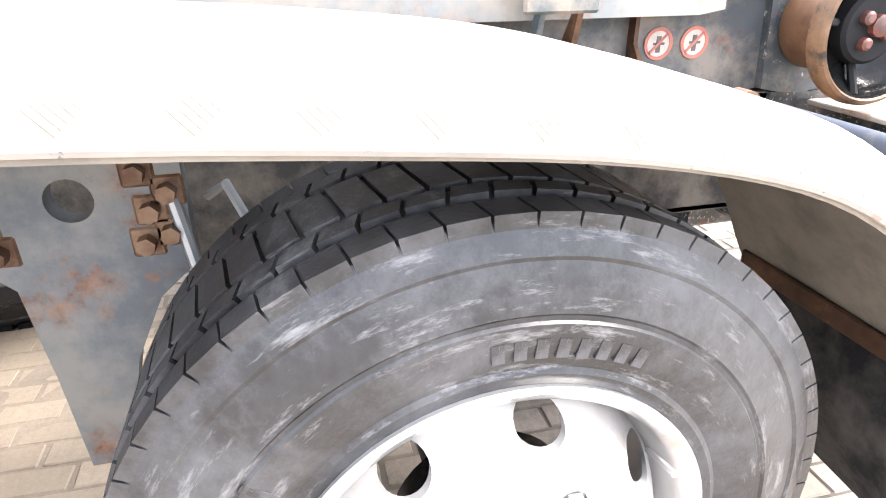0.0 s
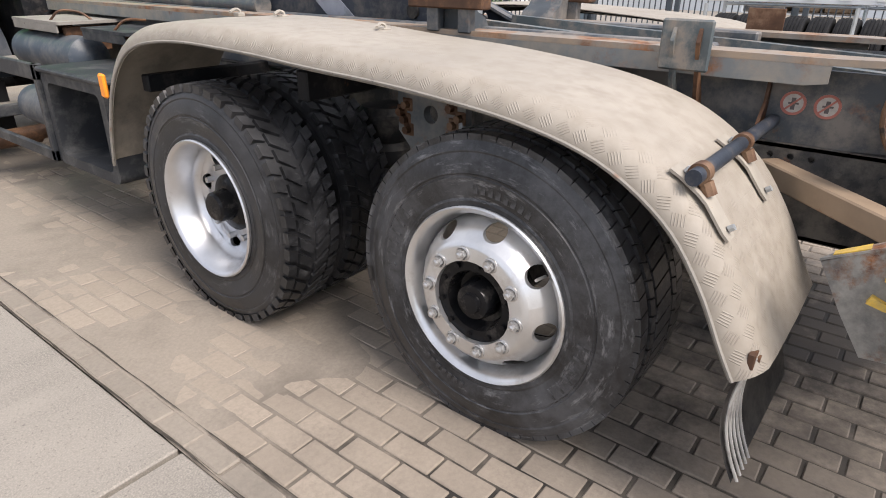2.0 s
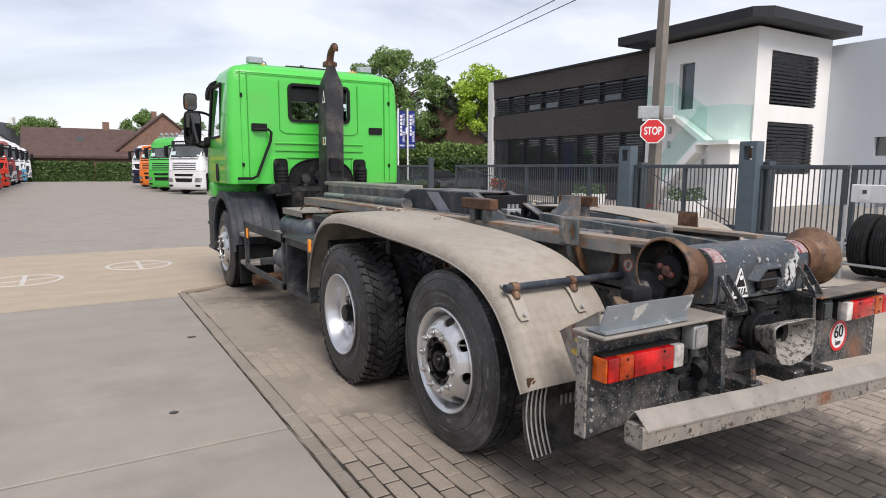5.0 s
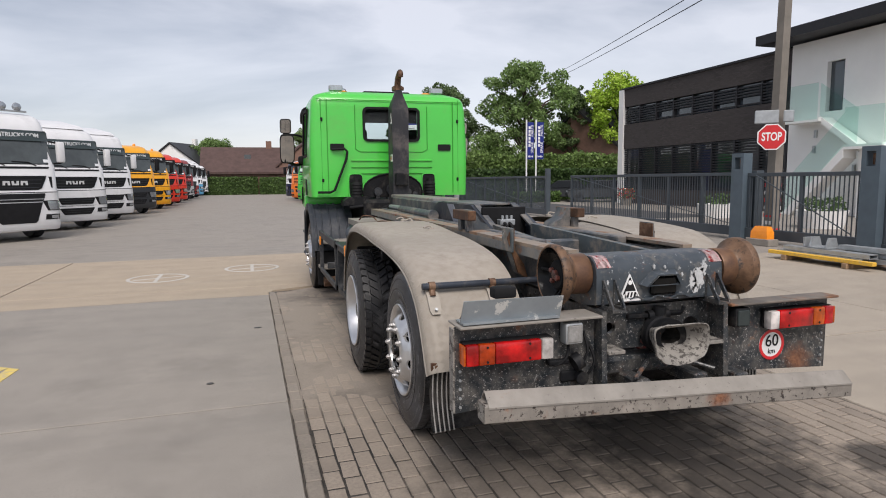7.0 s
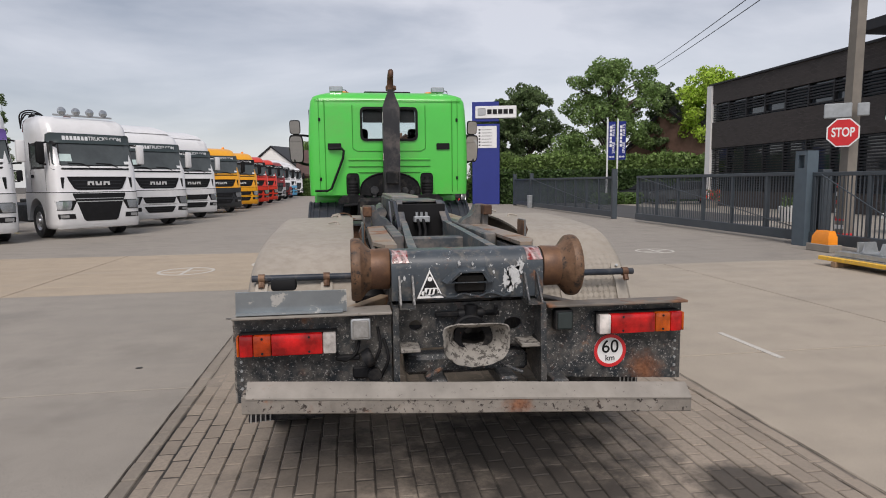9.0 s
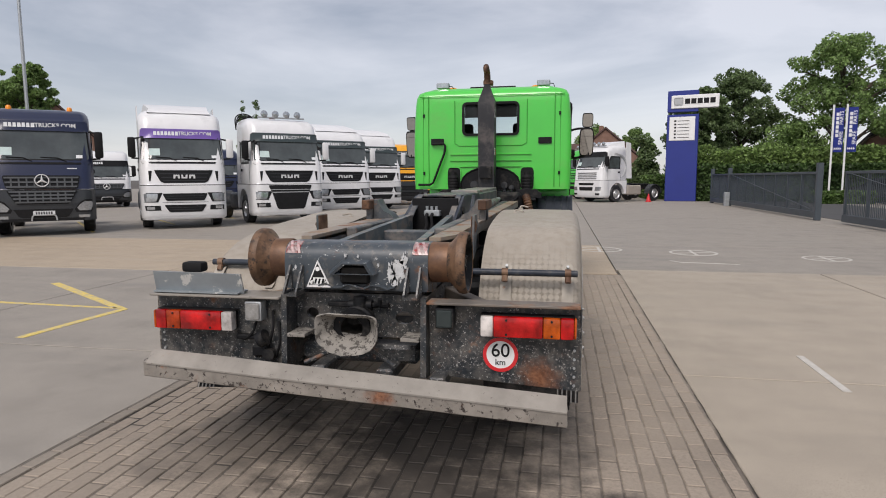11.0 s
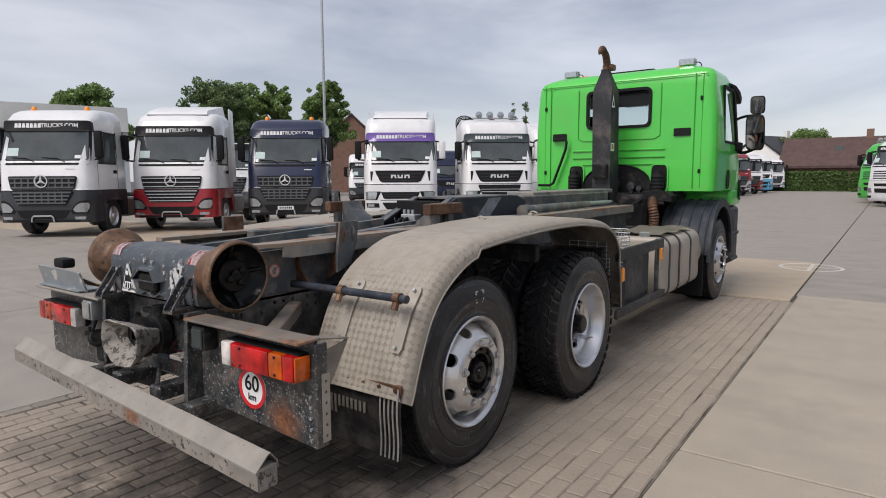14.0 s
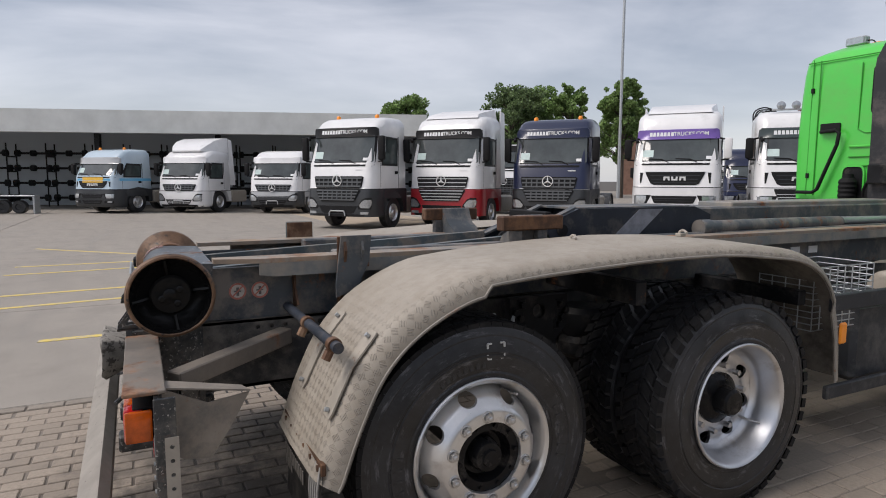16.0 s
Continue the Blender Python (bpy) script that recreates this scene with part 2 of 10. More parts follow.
def tyre_mat(name, film_c=(0.044, 0.044, 0.047), film_k=0.75, scuff_c=(0.15, 0.15, 0.16), low=0.009, high=0.018):
    """Black rubber with pale scuffs that run round the sidewall and a patchy film of dust."""
    m, n, l, bsdf = node_mat(name)
    co = n.new("ShaderNodeTexCoord")
    vec = co.outputs["Object"]
    s = n.new("ShaderNodeSeparateXYZ")
    l.new(vec, s.inputs[0])

    def op(kind, a, b):
        x = n.new("ShaderNodeMath")
        x.operation = kind
        for i, v in enumerate((a, b)):
            if isinstance(v, (int, float)):
                x.inputs[i].default_value = v
            else:
                l.new(v, x.inputs[i])
        return x.outputs[0]

    ang = op("ARCTAN2", s.outputs["Z"], s.outputs["Y"])
    rad = op("SQRT", op("ADD", op("MULTIPLY", s.outputs["Y"], s.outputs["Y"]), op("MULTIPLY", s.outputs["Z"], s.outputs["Z"])), 0.0)
    pack = n.new("ShaderNodeCombineXYZ")
    l.new(op("MULTIPLY", ang, 0.9), pack.inputs[0]); l.new(op("MULTIPLY", rad, 9.0), pack.inputs[1]); l.new(s.outputs["X"], pack.inputs[2])
    col = mixed(n, l, mask(n, l, vec, 30, 0.3, 0.7), (low, low, low * 1.1), (high, high * 1.03, high * 1.12))
    film = op("MULTIPLY", mask(n, l, vec, 3.6, 0.45, 0.66, 9, 0.74), film_k)
    col = mixed(n, l, film, col, film_c)
    scuff = op("MULTIPLY", mask(n, l, pack.outputs[0], 4.5, 0.55, 0.68, 10, 0.74), 0.8)
    col = mixed(n, l, scuff, col, scuff_c)
    l.new(col, bsdf.inputs["Base Color"])
    r = n.new("ShaderNodeMapRange")
    r.inputs["To Min"].default_value, r.inputs["To Max"].default_value = 0.36, 0.72
    l.new(film, r.inputs["Value"]); l.new(r.outputs["Result"], bsdf.inputs["Roughness"])
    t = n.new("ShaderNodeTexNoise")
    t.inputs["Scale"].default_value, t.inputs["Detail"].default_value = 120, 6
    l.new(vec, t.inputs["Vector"])
    b = n.new("ShaderNodeBump")
    b.inputs["Strength"].default_value, b.inputs["Distance"].default_value = 0.3, 0.002
    l.new(t.outputs["Fac"], b.inputs["Height"]); l.new(b.outputs["Normal"], bsdf.inputs["Normal"])
    return m


M_plate = tread_plate_mat("dusty_tread_plate", (0.345, 0.308, 0.258), 0.036, 1.0)
M_plate_sandy = tread_plate_mat("sand_filled_tread_plate", (0.345, 0.307, 0.258), 0.050, 0.7)
M_rubber = tyre_mat("tyre_rubber")
# left tag tyre: dust film lightened further to carry the glare over it
M_rubber_hazy = tyre_mat("dusty_tyre_rubber", (0.100, 0.101, 0.107), 0.80, (0.20, 0.20, 0.205), 0.013, 0.027)
M_tread = mat("tread_rubber", (0.012, 0.012, 0.013), 0.7, var=0.3, scale=7, bump=0.3, bscale=120, dirt=(0.032, 0.030, 0.028), dirty=0.25, dscale=8)
M_rim = mat("silver_rim_paint", (0.62, 0.625, 0.64), 0.33, metal=0.9, var=0.07, scale=9, bump=0.08, bscale=200, dirt=(0.30, 0.27, 0.24), dirty=0.12, dscale=6)
M_rim_dusty = mat("dusty_silver_rim", (0.66, 0.66, 0.66), 0.30, metal=0.8, var=0.1, scale=9, bump=0.1, bscale=200, dirt=(0.40, 0.36, 0.32), dirty=0.16, dscale=6)
M_nut = mat("zinc_nut", (0.55, 0.54, 0.53), 0.38, metal=0.8, var=0.1, bump=0.05)
M_hub = mat("oily_black_hub", (0.010, 0.010, 0.011), 0.18, var=0.3, scale=18, bump=0.3, bscale=60, dirt=(0.09, 0.08, 0.07), dirty=0.2, dscale=12)
M_frame = mat("blue_grey_chassis_paint", (0.058, 0.068, 0.078), 0.5, var=0.25, scale=4, bump=0.2, bscale=70, crisp=0.15, dirt=(0.19, 0.17, 0.15), dirty=0.38, dscale=5, rust=0.22, rscale=6)
M_rail_top = mat("rust_worn_rail_tread", (0.20, 0.185, 0.165), 0.5, var=0.25, scale=4, bump=0.25, bscale=70, dirt=(0.30, 0.225, 0.16), dirty=0.5, dscale=6, rust=0.55, rscale=3.5)
M_rail = mat("worn_blue_grey_rail", (0.16, 0.172, 0.175), 0.48, var=0.22, scale=3, bump=0.2, bscale=70, dirt=(0.29, 0.255, 0.21), dirty=0.5, dscale=5, rust=0.27, rscale=3)
M_black = mat("dirty_black_steel", (0.011, 0.0115, 0.013), 0.55, var=0.35, scale=6, bump=0.25, bscale=60, dirt=(0.055, 0.05, 0.045), dirty=0.24, dscale=8, rust=0.1, crisp=0.15)
M_splash = mat("mud_splashed_dark_panel", (0.022, 0.027, 0.032), 0.30, var=0.35, scale=5, bump=0.4, bscale=60, bdist=0.003, crisp=0.38, dirt=(0.19, 0.175, 0.155), dirty=0.42, dscale=15, fleck=(0.42, 0.41, 0.39), flecky=0.18, fscale=85, rust=0.16, rscale=5, spot=(0.965, -1.16, 0.565, 0.135))
M_chip = mat("chipped_blue_grey_box", (0.050, 0.062, 0.074), 0.4, var=0.3, scale=5, bump=0.25, bscale=70, fleck=(0.48, 0.49, 0.49), flecky=0.03, fscale=38, rust=0.30, rscale=6, crisp=0.14, dirt=(0.15, 0.14, 0.125), dirty=0.22, dscale=14)
M_rust = mat("rusty_roller_steel", (0.125, 0.062, 0.034), 0.6, metal=0.25, var=0.45, scale=9, bump=0.35, bscale=60, dirt=(0.27, 0.18, 0.115), dirty=0.36, dscale=9)
M_rust_dark = mat("dark_rusty_steel", (0.09, 0.045, 0.025), 0.6, metal=0.2, var=0.4, scale=9, bump=0.35, bscale=60, dirt=(0.22, 0.11, 0.05), dirty=0.3, dscale=9)
M_grease = mat("wet_black_grease", (0.008, 0.008, 0.008), 0.16, var=0.2, bump=0.7, bscale=28, bdist=0.006)
M_bumper = mat("dusty_painted_bumper", (0.255, 0.235, 0.207), 0.75, var=0.18, scale=7, bump=0.35, bscale=60, fleck=(0.12, 0.10, 0.09), flecky=-0.03, fscale=34, rust=0.06, rscale=4.5)
M_bumper_face = mat("flaked_bumper_face", (0.235, 0.213, 0.186), 0.75, var=0.25, scale=9, bump=0.5, bscale=60, fleck=(0.040, 0.032, 0.028), flecky=0.30, fscale=30, rust=0.16, rscale=5.5, bdist=0.003, spot=(0.20, -1.404, 0.50, 0.11))
M_reflect_red = mat("worn_red_reflector", (0.42, 0.06, 0.06), 0.25, var=0.3, scale=30, bump=0.1, coat=0.6, dirt=(0.62, 0.52, 0.50), dirty=0.5, dscale=22, crisp=0.12)
M_reflect_pale = mat("worn_white_reflector", (0.50, 0.36, 0.35), 0.3, var=0.3, scale=40, bump=0.1, coat=0.4, dirt=(0.35, 0.08, 0.08), dirty=0.35, dscale=30)
M_splash_white = mat("splashed_white_paint", (0.52, 0.53, 0.53), 0.5, var=0.2, scale=30, bump=0.3, bscale=90, fleck=(0.06, 0.07, 0.08), flecky=0.25, fscale=60)
M_crust = mat("dried_cement_crust", (0.27, 0.253, 0.226), 0.85, var=0.35, scale=14, bump=0.9, bscale=45, fleck=(0.075, 0.068, 0.06), flecky=0.5, fscale=34, bdist=0.005, dirt=(0.10, 0.09, 0.08), dirty=0.25, dscale=7)
M_green = mat("green_cab_paint", (0.068, 0.56, 0.066), 0.3, var=0.05, scale=2, bump=0.03, bscale=20, coat=0.5, dirt=(0.10, 0.45, 0.07), dirty=0.25, dscale=2)
M_green_seam = mat("green_panel_joint", (0.035, 0.32, 0.03), 0.5, var=0.1, bump=0)
M_plastic = mat("grey_black_plastic", (0.034, 0.037, 0.042), 0.5, var=0.15, scale=4, bump=0.2, bscale=200, dirt=(0.12, 0.118, 0.115), dirty=0.3, dscale=5)
M_fender = mat("grey_plastic_fender", (0.034, 0.040, 0.050), 0.5, var=0.15, scale=4, bump=0.15, bscale=200, dirt=(0.085, 0.085, 0.086), dirty=0.3, dscale=4)
M_dark = mat("matt_black", (0.012, 0.012, 0.013), 0.7, var=0.2, bump=0.1)
M_tank = mat("dusty_blue_air_tank", (0.05, 0.065, 0.085), 0.5, var=0.2, bump=0.1, dirt=(0.2, 0.19, 0.17), dirty=0.4)
M_fuel = mat("dusty_aluminium_tank", (0.40, 0.36, 0.31), 0.55, metal=0.15, var=0.1, scale=3, bump=0.12, bscale=60, dirt=(0.30, 0.265, 0.22), dirty=0.4, dscale=3)
M_steel = mat("galvanised_steel", (0.42, 0.44, 0.45), 0.45, metal=0.6, var=0.15, scale=8, bump=0.1)
M_wood = mat("weathered_wood", (0.30, 0.20, 0.12), 0.8, var=0.25, scale=8, bump=0.3, bscale=40)
M_beam_tan = mat("tan_rusty_beam", (0.30, 0.22, 0.15), 0.7, var=0.2, scale=5, bump=0.2, rust=0.35, rscale=4)
M_red = lens_mat("red_lamp_lens", (0.60, 0.010, 0.010))
M_amber = lens_mat("amber_lamp_lens", (0.66, 0.11, 0.006))
M_amber_dull = lens_mat("dull_amber_lamp_lens", (0.55, 0.055, 0.006))
M_clear = lens_mat("clear_lamp_lens", (0.62, 0.58, 0.55))
M_lampdirt = mat("mud_dulled_lamp_glass", (0.27, 0.265, 0.255), 0.5, var=0.25, scale=25, bump=0.2, bscale=90, crisp=0.4, dirt=(0.14, 0.13, 0.115), dirty=0.4, dscale=30)
M_white = mat("white_paint", (0.80, 0.80, 0.79), 0.4, var=0.04, bump=0.02, dirt=(0.5, 0.48, 0.45), dirty=0.12)
M_signred = mat("red_sign_paint", (0.62, 0.025, 0.03), 0.4, var=0.08, bump=0.02)
M_faded_red, M_faded_white, M_faded_ink = mat("faded_red_sticker", (0.42, 0.15, 0.115), 0.6, var=0.15, scale=60, bump=0.05), mat("faded_white_sticker", (0.46, 0.43, 0.385), 0.6, var=0.15, scale=50, bump=0.05), mat("faded_black_sticker", (0.12, 0.105, 0.10), 0.6, var=0.2, scale=80, bump=0)
M_signink = mat("black_sign_ink", (0.015, 0.015, 0.016), 0.5, var=0.1, bump=0)
M_yellow = mat("worn_yellow_paint", (0.80, 0.47, 0.05), 0.6, var=0.12, scale=12, bump=0.1, dirt=(0.33, 0.3, 0.26), dirty=0.2, dscale=20)
M_yellow_old = mat("rubbed_yellow_paint", (0.66, 0.43, 0.07), 0.65, var=0.2, scale=20, bump=0.15, crisp=0.4, dirt=(0.22, 0.20, 0.18), dirty=0.4, dscale=30)
M_orange = mat("orange_plastic", (0.95, 0.30, 0.02), 0.35, var=0.08, bump=0.05)
M_glass = glass_mat("clear_glass", (0.82, 0.88, 0.88))
M_screen = mat("dark_windscreen", (0.050, 0.062, 0.062), 0.08, var=0.4, scale=1.6, bump=0)
M_mirror = mat("mirror_glass", (0.55, 0.57, 0.58), 0.03, metal=1.0, var=0.02, bump=0)
M_lamp = mat("lamp_reflector_glass", (0.42, 0.44, 0.46), 0.12, metal=0.6, var=0.2, scale=20, bump=0.1, coat=1.0)


# ---- mesh tools ----
def part(name, bm, material, parent=None, label="", m=None, sharp=32):
    me = bpy.data.meshes.new(name)
    bmesh.ops.recalc_face_normals(bm, faces=bm.faces)
    bm.to_mesh(me)
    bm.free()
    me.materials.append(material)
    me.shade_smooth()
    me.set_sharp_from_angle(angle=radians(sharp))
    ob = new(name, me)
    ob.parent = parent
    if m is not None:
        ob.matrix_basis = m
    if label:
        ob["label"] = label
    return ob


def again(ob, m, parent=None):
    """Another object on the same mesh."""
    o = new(ob.name.split(".")[0], ob.data)
    o.parent = parent if parent is not None else ob.parent
    o.matrix_basis = m
    if "label" in ob:
        o["label"] = ob["label"]
    return o


def thing(name, m, label, category, group="", kind=""):
    e = new(name)
    e.empty_display_size = 0.1
    e.matrix_basis = m
    return tagged(e, label, category, group, kind)


def alone(name, bm, material, label, category, group="", kind="", m=None, sharp=32):
    return tagged(part(name, bm, material, None, "", m, sharp), label, category, group, kind)


def B():
    return bmesh.new()


def box(bm, x0, x1, y0, y1, z0, z1, bev=0.0, m=None, seg=1):
    vs = [bm.verts.new(p) for p in ((x0, y0, z0), (x1, y0, z0), (x1, y1, z0), (x0, y1, z0), (x0, y0, z1), (x1, y0, z1), (x1, y1, z1), (x0, y1, z1))]
    fs = [bm.faces.new([vs[i] for i in f]) for f in ((3, 2, 1, 0), (4, 5, 6, 7), (0, 1, 5, 4), (1, 2, 6, 5), (2, 3, 7, 6), (3, 0, 4, 7))]
    if m is not None:
        bmesh.ops.transform(bm, matrix=m, verts=vs)
    if bev:
        es = list({e for f in fs for e in f.edges})
        bmesh.ops.bevel(bm, geom=es, offset=bev, segments=seg, affect="EDGES", profile=0.5)
    return bm


def rings(bm, loops, closed=True, caps=True):
    """Skins a list of equal loops of points."""
    vv = [[bm.verts.new(p) for p in lp] for lp in loops]
    k = len(vv[0])
    for a, b in zip(vv, vv[1:]):
        for i in range(k if closed else k - 1):
            bm.faces.new((a[i], a[(i + 1) % k], b[(i + 1) % k], b[i]))
    if caps and closed:
        bm.faces.new(vv[0][::-1])
        bm.faces.new(vv[-1])
    return bm


def tube(bm, pts, r, seg=10, caps=True):
    pts = [Vector(p) for p in pts]
    loops, side = [], None
    for i, p in enumerate(pts):
        d = (pts[min(i + 1, len(pts) - 1)] - pts[max(i - 1, 0)]).normalized()
        if side is None:
            side = d.orthogonal().normalized()
        side = (side - d * side.dot(d)).normalized()
        up = d.cross(side)
        rr = r[i] if isinstance(r, (list, tuple)) else r
        loops.append([p + side * (rr * math.cos(2 * math.pi * k / seg)) + up * (rr * math.sin(2 * math.pi * k / seg)) for k in range(seg)])
    return rings(bm, loops, True, caps)


def lathe(bm, prof, seg=48, m=None, closed=False):
    """Turns a profile of (x, r) about the x axis."""
    loops = []
    for x, r in prof:
        loops.append([(x, r * math.cos(2 * math.pi * k / seg), r * math.sin(2 * math.pi * k / seg)) for k in range(seg)])
    if closed:
        loops.append(loops[0])
    start = len(bm.verts)
    rings(bm, loops, True, False)
    if closed:
        bmesh.ops.remove_doubles(bm, verts=bm.verts[:][start:], dist=1e-5)
    if m is not None:
        bm.verts.ensure_lookup_table()
        bmesh.ops.transform(bm, matrix=m, verts=bm.verts[:][start:])
    return bm


def lift(p, plane, d):
    return {"yz": (d, p[0], p[1]), "xz": (p[0], d, p[1]), "xy": (p[0], p[1], d)}[plane]


def plate(bm, outer, plane, a, b, holes=()):
    """A flat plate between two depths, with holes through it."""
    tmp = bmesh.new()
    edges = []
    for lp in (outer, *holes):
        vs = [tmp.verts.new(lift(p, plane, a)) for p in lp]
        edges += [tmp.edges.new((vs[i], vs[(i + 1) % len(vs)])) for i in range(len(vs))]
    bmesh.ops.triangle_fill(tmp, edges=edges, use_beauty=True, use_dissolve=False)
    ext = bmesh.ops.extrude_face_region(tmp, geom=tmp.faces[:])
    d = Vector(lift((0, 0), plane, b)) - Vector(lift((0, 0), plane, a))
    bmesh.ops.translate(tmp, vec=d, verts=[g for g in ext["geom"] if isinstance(g, bmesh.types.BMVert)])
    me = bpy.data.meshes.new("tmp")
    tmp.to_mesh(me)
    tmp.free()
    bm.from_mesh(me)
    bpy.data.meshes.remove(me)
    return bm


def oval(cx, cy, rx, ry, seg=24, power=2.0):
    out = []
    for k in range(seg):
        c, s = math.cos(2 * math.pi * k / seg), math.sin(2 * math.pi * k / seg)
        out.append((cx + rx * math.copysign(abs(c) ** (2 / power), c), cy + ry * math.copysign(abs(s) ** (2 / power), s)))
    return out


def rounded(x0, x1, y0, y1, r, seg=4):
    out = []
    for cx, cy, a in ((x1 - r, y1 - r, 0), (x0 + r, y1 - r, 90), (x0 + r, y0 + r, 180), (x1 - r, y0 + r, 270)):
        for k in range(seg + 1):
            t = radians(a + 90 * k / seg)
            out.append((cx + r * math.cos(t), cy + r * math.sin(t)))
    return out


def curve_pts(pts, steps=6):
    """A smooth line through the points."""
    P = [Vector(p) for p in pts]
    P = [2 * P[0] - P[1]] + P + [2 * P[-1] - P[-2]]
    out = []
    for i in range(1, len(P) - 2):
        for k in range(steps):
            t = k / steps
            a, b, c, d = P[i - 1 : i + 3]
            out.append(0.5 * ((2 * b) + (c - a) * t + (2 * a - 5 * b + 4 * c - d) * t * t + (3 * b - a - 3 * c + d) * t**3))
    return out + [P[-2]]


def words(name, text, size, material, parent, m, depth=0.002, bold=0.0):
    c = bpy.data.curves.new(name, "FONT")
    c.body, c.size, c.align_x, c.align_y, c.extrude, c.offset = text, size, "CENTER", "CENTER", depth, bold
    ob = new(name, c)
    dg = bpy.context.evaluated_depsgraph_get()
    me = bpy.data.meshes.new_from_object(ob.evaluated_get(dg))
    bpy.data.objects.remove(ob)
    bpy.data.curves.remove(c)
    me.materials.clear()
    me.materials.append(material)
    o = new(name, me)
    o.parent, o.matrix_basis = parent, m
    return o


# ---- ground ----
M_slab = concrete_mat("grey_yard_concrete", (0.244, 0.222, 0.194), (0.298, 0.268, 0.231), 1.0)
M_slab_tan = concrete_mat("tan_yard_concrete", (0.330, 0.285, 0.230), (0.385, 0.333, 0.268), 0.8)
M_slab_sandy = concrete_mat("sandy_tan_yard_concrete", (0.345, 0.283, 0.212), (0.40, 0.325, 0.24), 0.6)


def paver_mat(name, base, film, piece, amount):
    """Pavers of uneven tone under a film of sand that lies in drifts, with dark drips and painted shade towards the
    rear of the bay.
    """
    m, n, l, bsdf = node_mat(name)
    geo = n.new("ShaderNodeNewGeometry")
    vec = geo.outputs["Position"]
    info = n.new("ShaderNodeObjectInfo")
    add = n.new("ShaderNodeMath"); add.operation = "ADD"
    l.new(info.outputs["Random"], add.inputs[0]); l.new(geo.outputs["Random Per Island"], add.inputs[1])
    fr = n.new("ShaderNodeMath"); fr.operation = "FRACT"
    l.new(add.outputs[0], fr.inputs[0])
    col = mixed(n, l, fr.outputs[0], [c * (1 - piece) for c in base], [c * (1 + piece) for c in base])
    col = mixed(n, l, mask(n, l, vec, 45, 0.42, 0.72, 8, 0.7), col, [c * 0.72 for c in base])
    sep = n.new("ShaderNodeSeparateXYZ")
    l.new(vec, sep.inputs[0])
    way = n.new("ShaderNodeMapRange")
    way.inputs["From Min"].default_value, way.inputs["From Max"].default_value = -0.9, 1.8
    way.inputs["To Min"].default_value, way.inputs["To Max"].default_value = -0.15, 0.55
    l.new(sep.outputs["Y"], way.inputs["Value"])
    drift = n.new("ShaderNodeMath"); drift.operation = "ADD"; drift.use_clamp = True
    l.new(mask(n, l, vec, 1.7, 0.36, 0.66, 7, 0.62), drift.inputs[0]); l.new(way.outputs["Result"], drift.inputs[1])
    k = n.new("ShaderNodeMath"); k.operation = "MULTIPLY"; k.inputs[1].default_value = amount
    l.new(drift.outputs[0], k.inputs[0])
    col = mixed(n, l, k.outputs[0], col, mixed(n, l, mask(n, l, vec, 60, 0.3, 0.7), [c * 0.85 for c in film], [c * 1.08 for c in film]))
    wet = mask(n, l, vec, 2.3, 0.50, 0.86, 9, 0.70)
    wk = n.new("ShaderNodeMath"); wk.operation = "MULTIPLY"; wk.inputs[1].default_value = 0.24
    l.new(wet, wk.inputs[0])
    col = mixed(n, l, wk.outputs[0], col, (0.075, 0.065, 0.056))
    # oily patches: behind the truck, by its left rear corner and beside the tag wheel; those under the rear also paint
    # in the underrun bar's shadow
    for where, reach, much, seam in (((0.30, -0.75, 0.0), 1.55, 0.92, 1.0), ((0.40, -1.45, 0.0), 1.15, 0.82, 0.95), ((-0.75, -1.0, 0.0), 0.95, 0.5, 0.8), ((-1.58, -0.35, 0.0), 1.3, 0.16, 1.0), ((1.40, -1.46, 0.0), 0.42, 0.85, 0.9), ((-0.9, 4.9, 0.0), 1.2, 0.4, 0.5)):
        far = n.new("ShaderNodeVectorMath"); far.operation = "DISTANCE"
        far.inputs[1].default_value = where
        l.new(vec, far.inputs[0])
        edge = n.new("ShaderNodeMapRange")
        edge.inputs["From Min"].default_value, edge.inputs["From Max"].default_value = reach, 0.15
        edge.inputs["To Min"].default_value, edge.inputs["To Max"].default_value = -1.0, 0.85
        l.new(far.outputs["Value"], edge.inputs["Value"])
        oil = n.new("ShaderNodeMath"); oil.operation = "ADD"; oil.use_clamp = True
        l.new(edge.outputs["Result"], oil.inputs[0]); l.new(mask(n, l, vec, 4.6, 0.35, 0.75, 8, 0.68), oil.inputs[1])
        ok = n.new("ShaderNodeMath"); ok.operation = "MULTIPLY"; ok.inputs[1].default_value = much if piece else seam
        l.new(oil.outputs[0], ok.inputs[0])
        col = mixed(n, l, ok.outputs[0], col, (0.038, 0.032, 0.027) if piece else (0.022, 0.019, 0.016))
    l.new(col, bsdf.inputs["Base Color"])
    r = n.new("ShaderNodeMapRange")
    r.inputs["To Min"].default_value, r.inputs["To Max"].default_value = 0.8, 0.45
    l.new(wet, r.inputs["Value"]); l.new(r.outputs["Result"], bsdf.inputs["Roughness"])
    t = n.new("ShaderNodeTexNoise")
    t.inputs["Scale"].default_value, t.inputs["Detail"].default_value = 110, 7
    l.new(vec, t.inputs["Vector"])
    b = n.new("ShaderNodeBump")
    b.inputs["Strength"].default_value, b.inputs["Distance"].default_value = 0.4, 0.003
    l.new(t.outputs["Fac"], b.inputs["Height"]); l.new(b.outputs["Normal"], bsdf.inputs["Normal"])
    return m


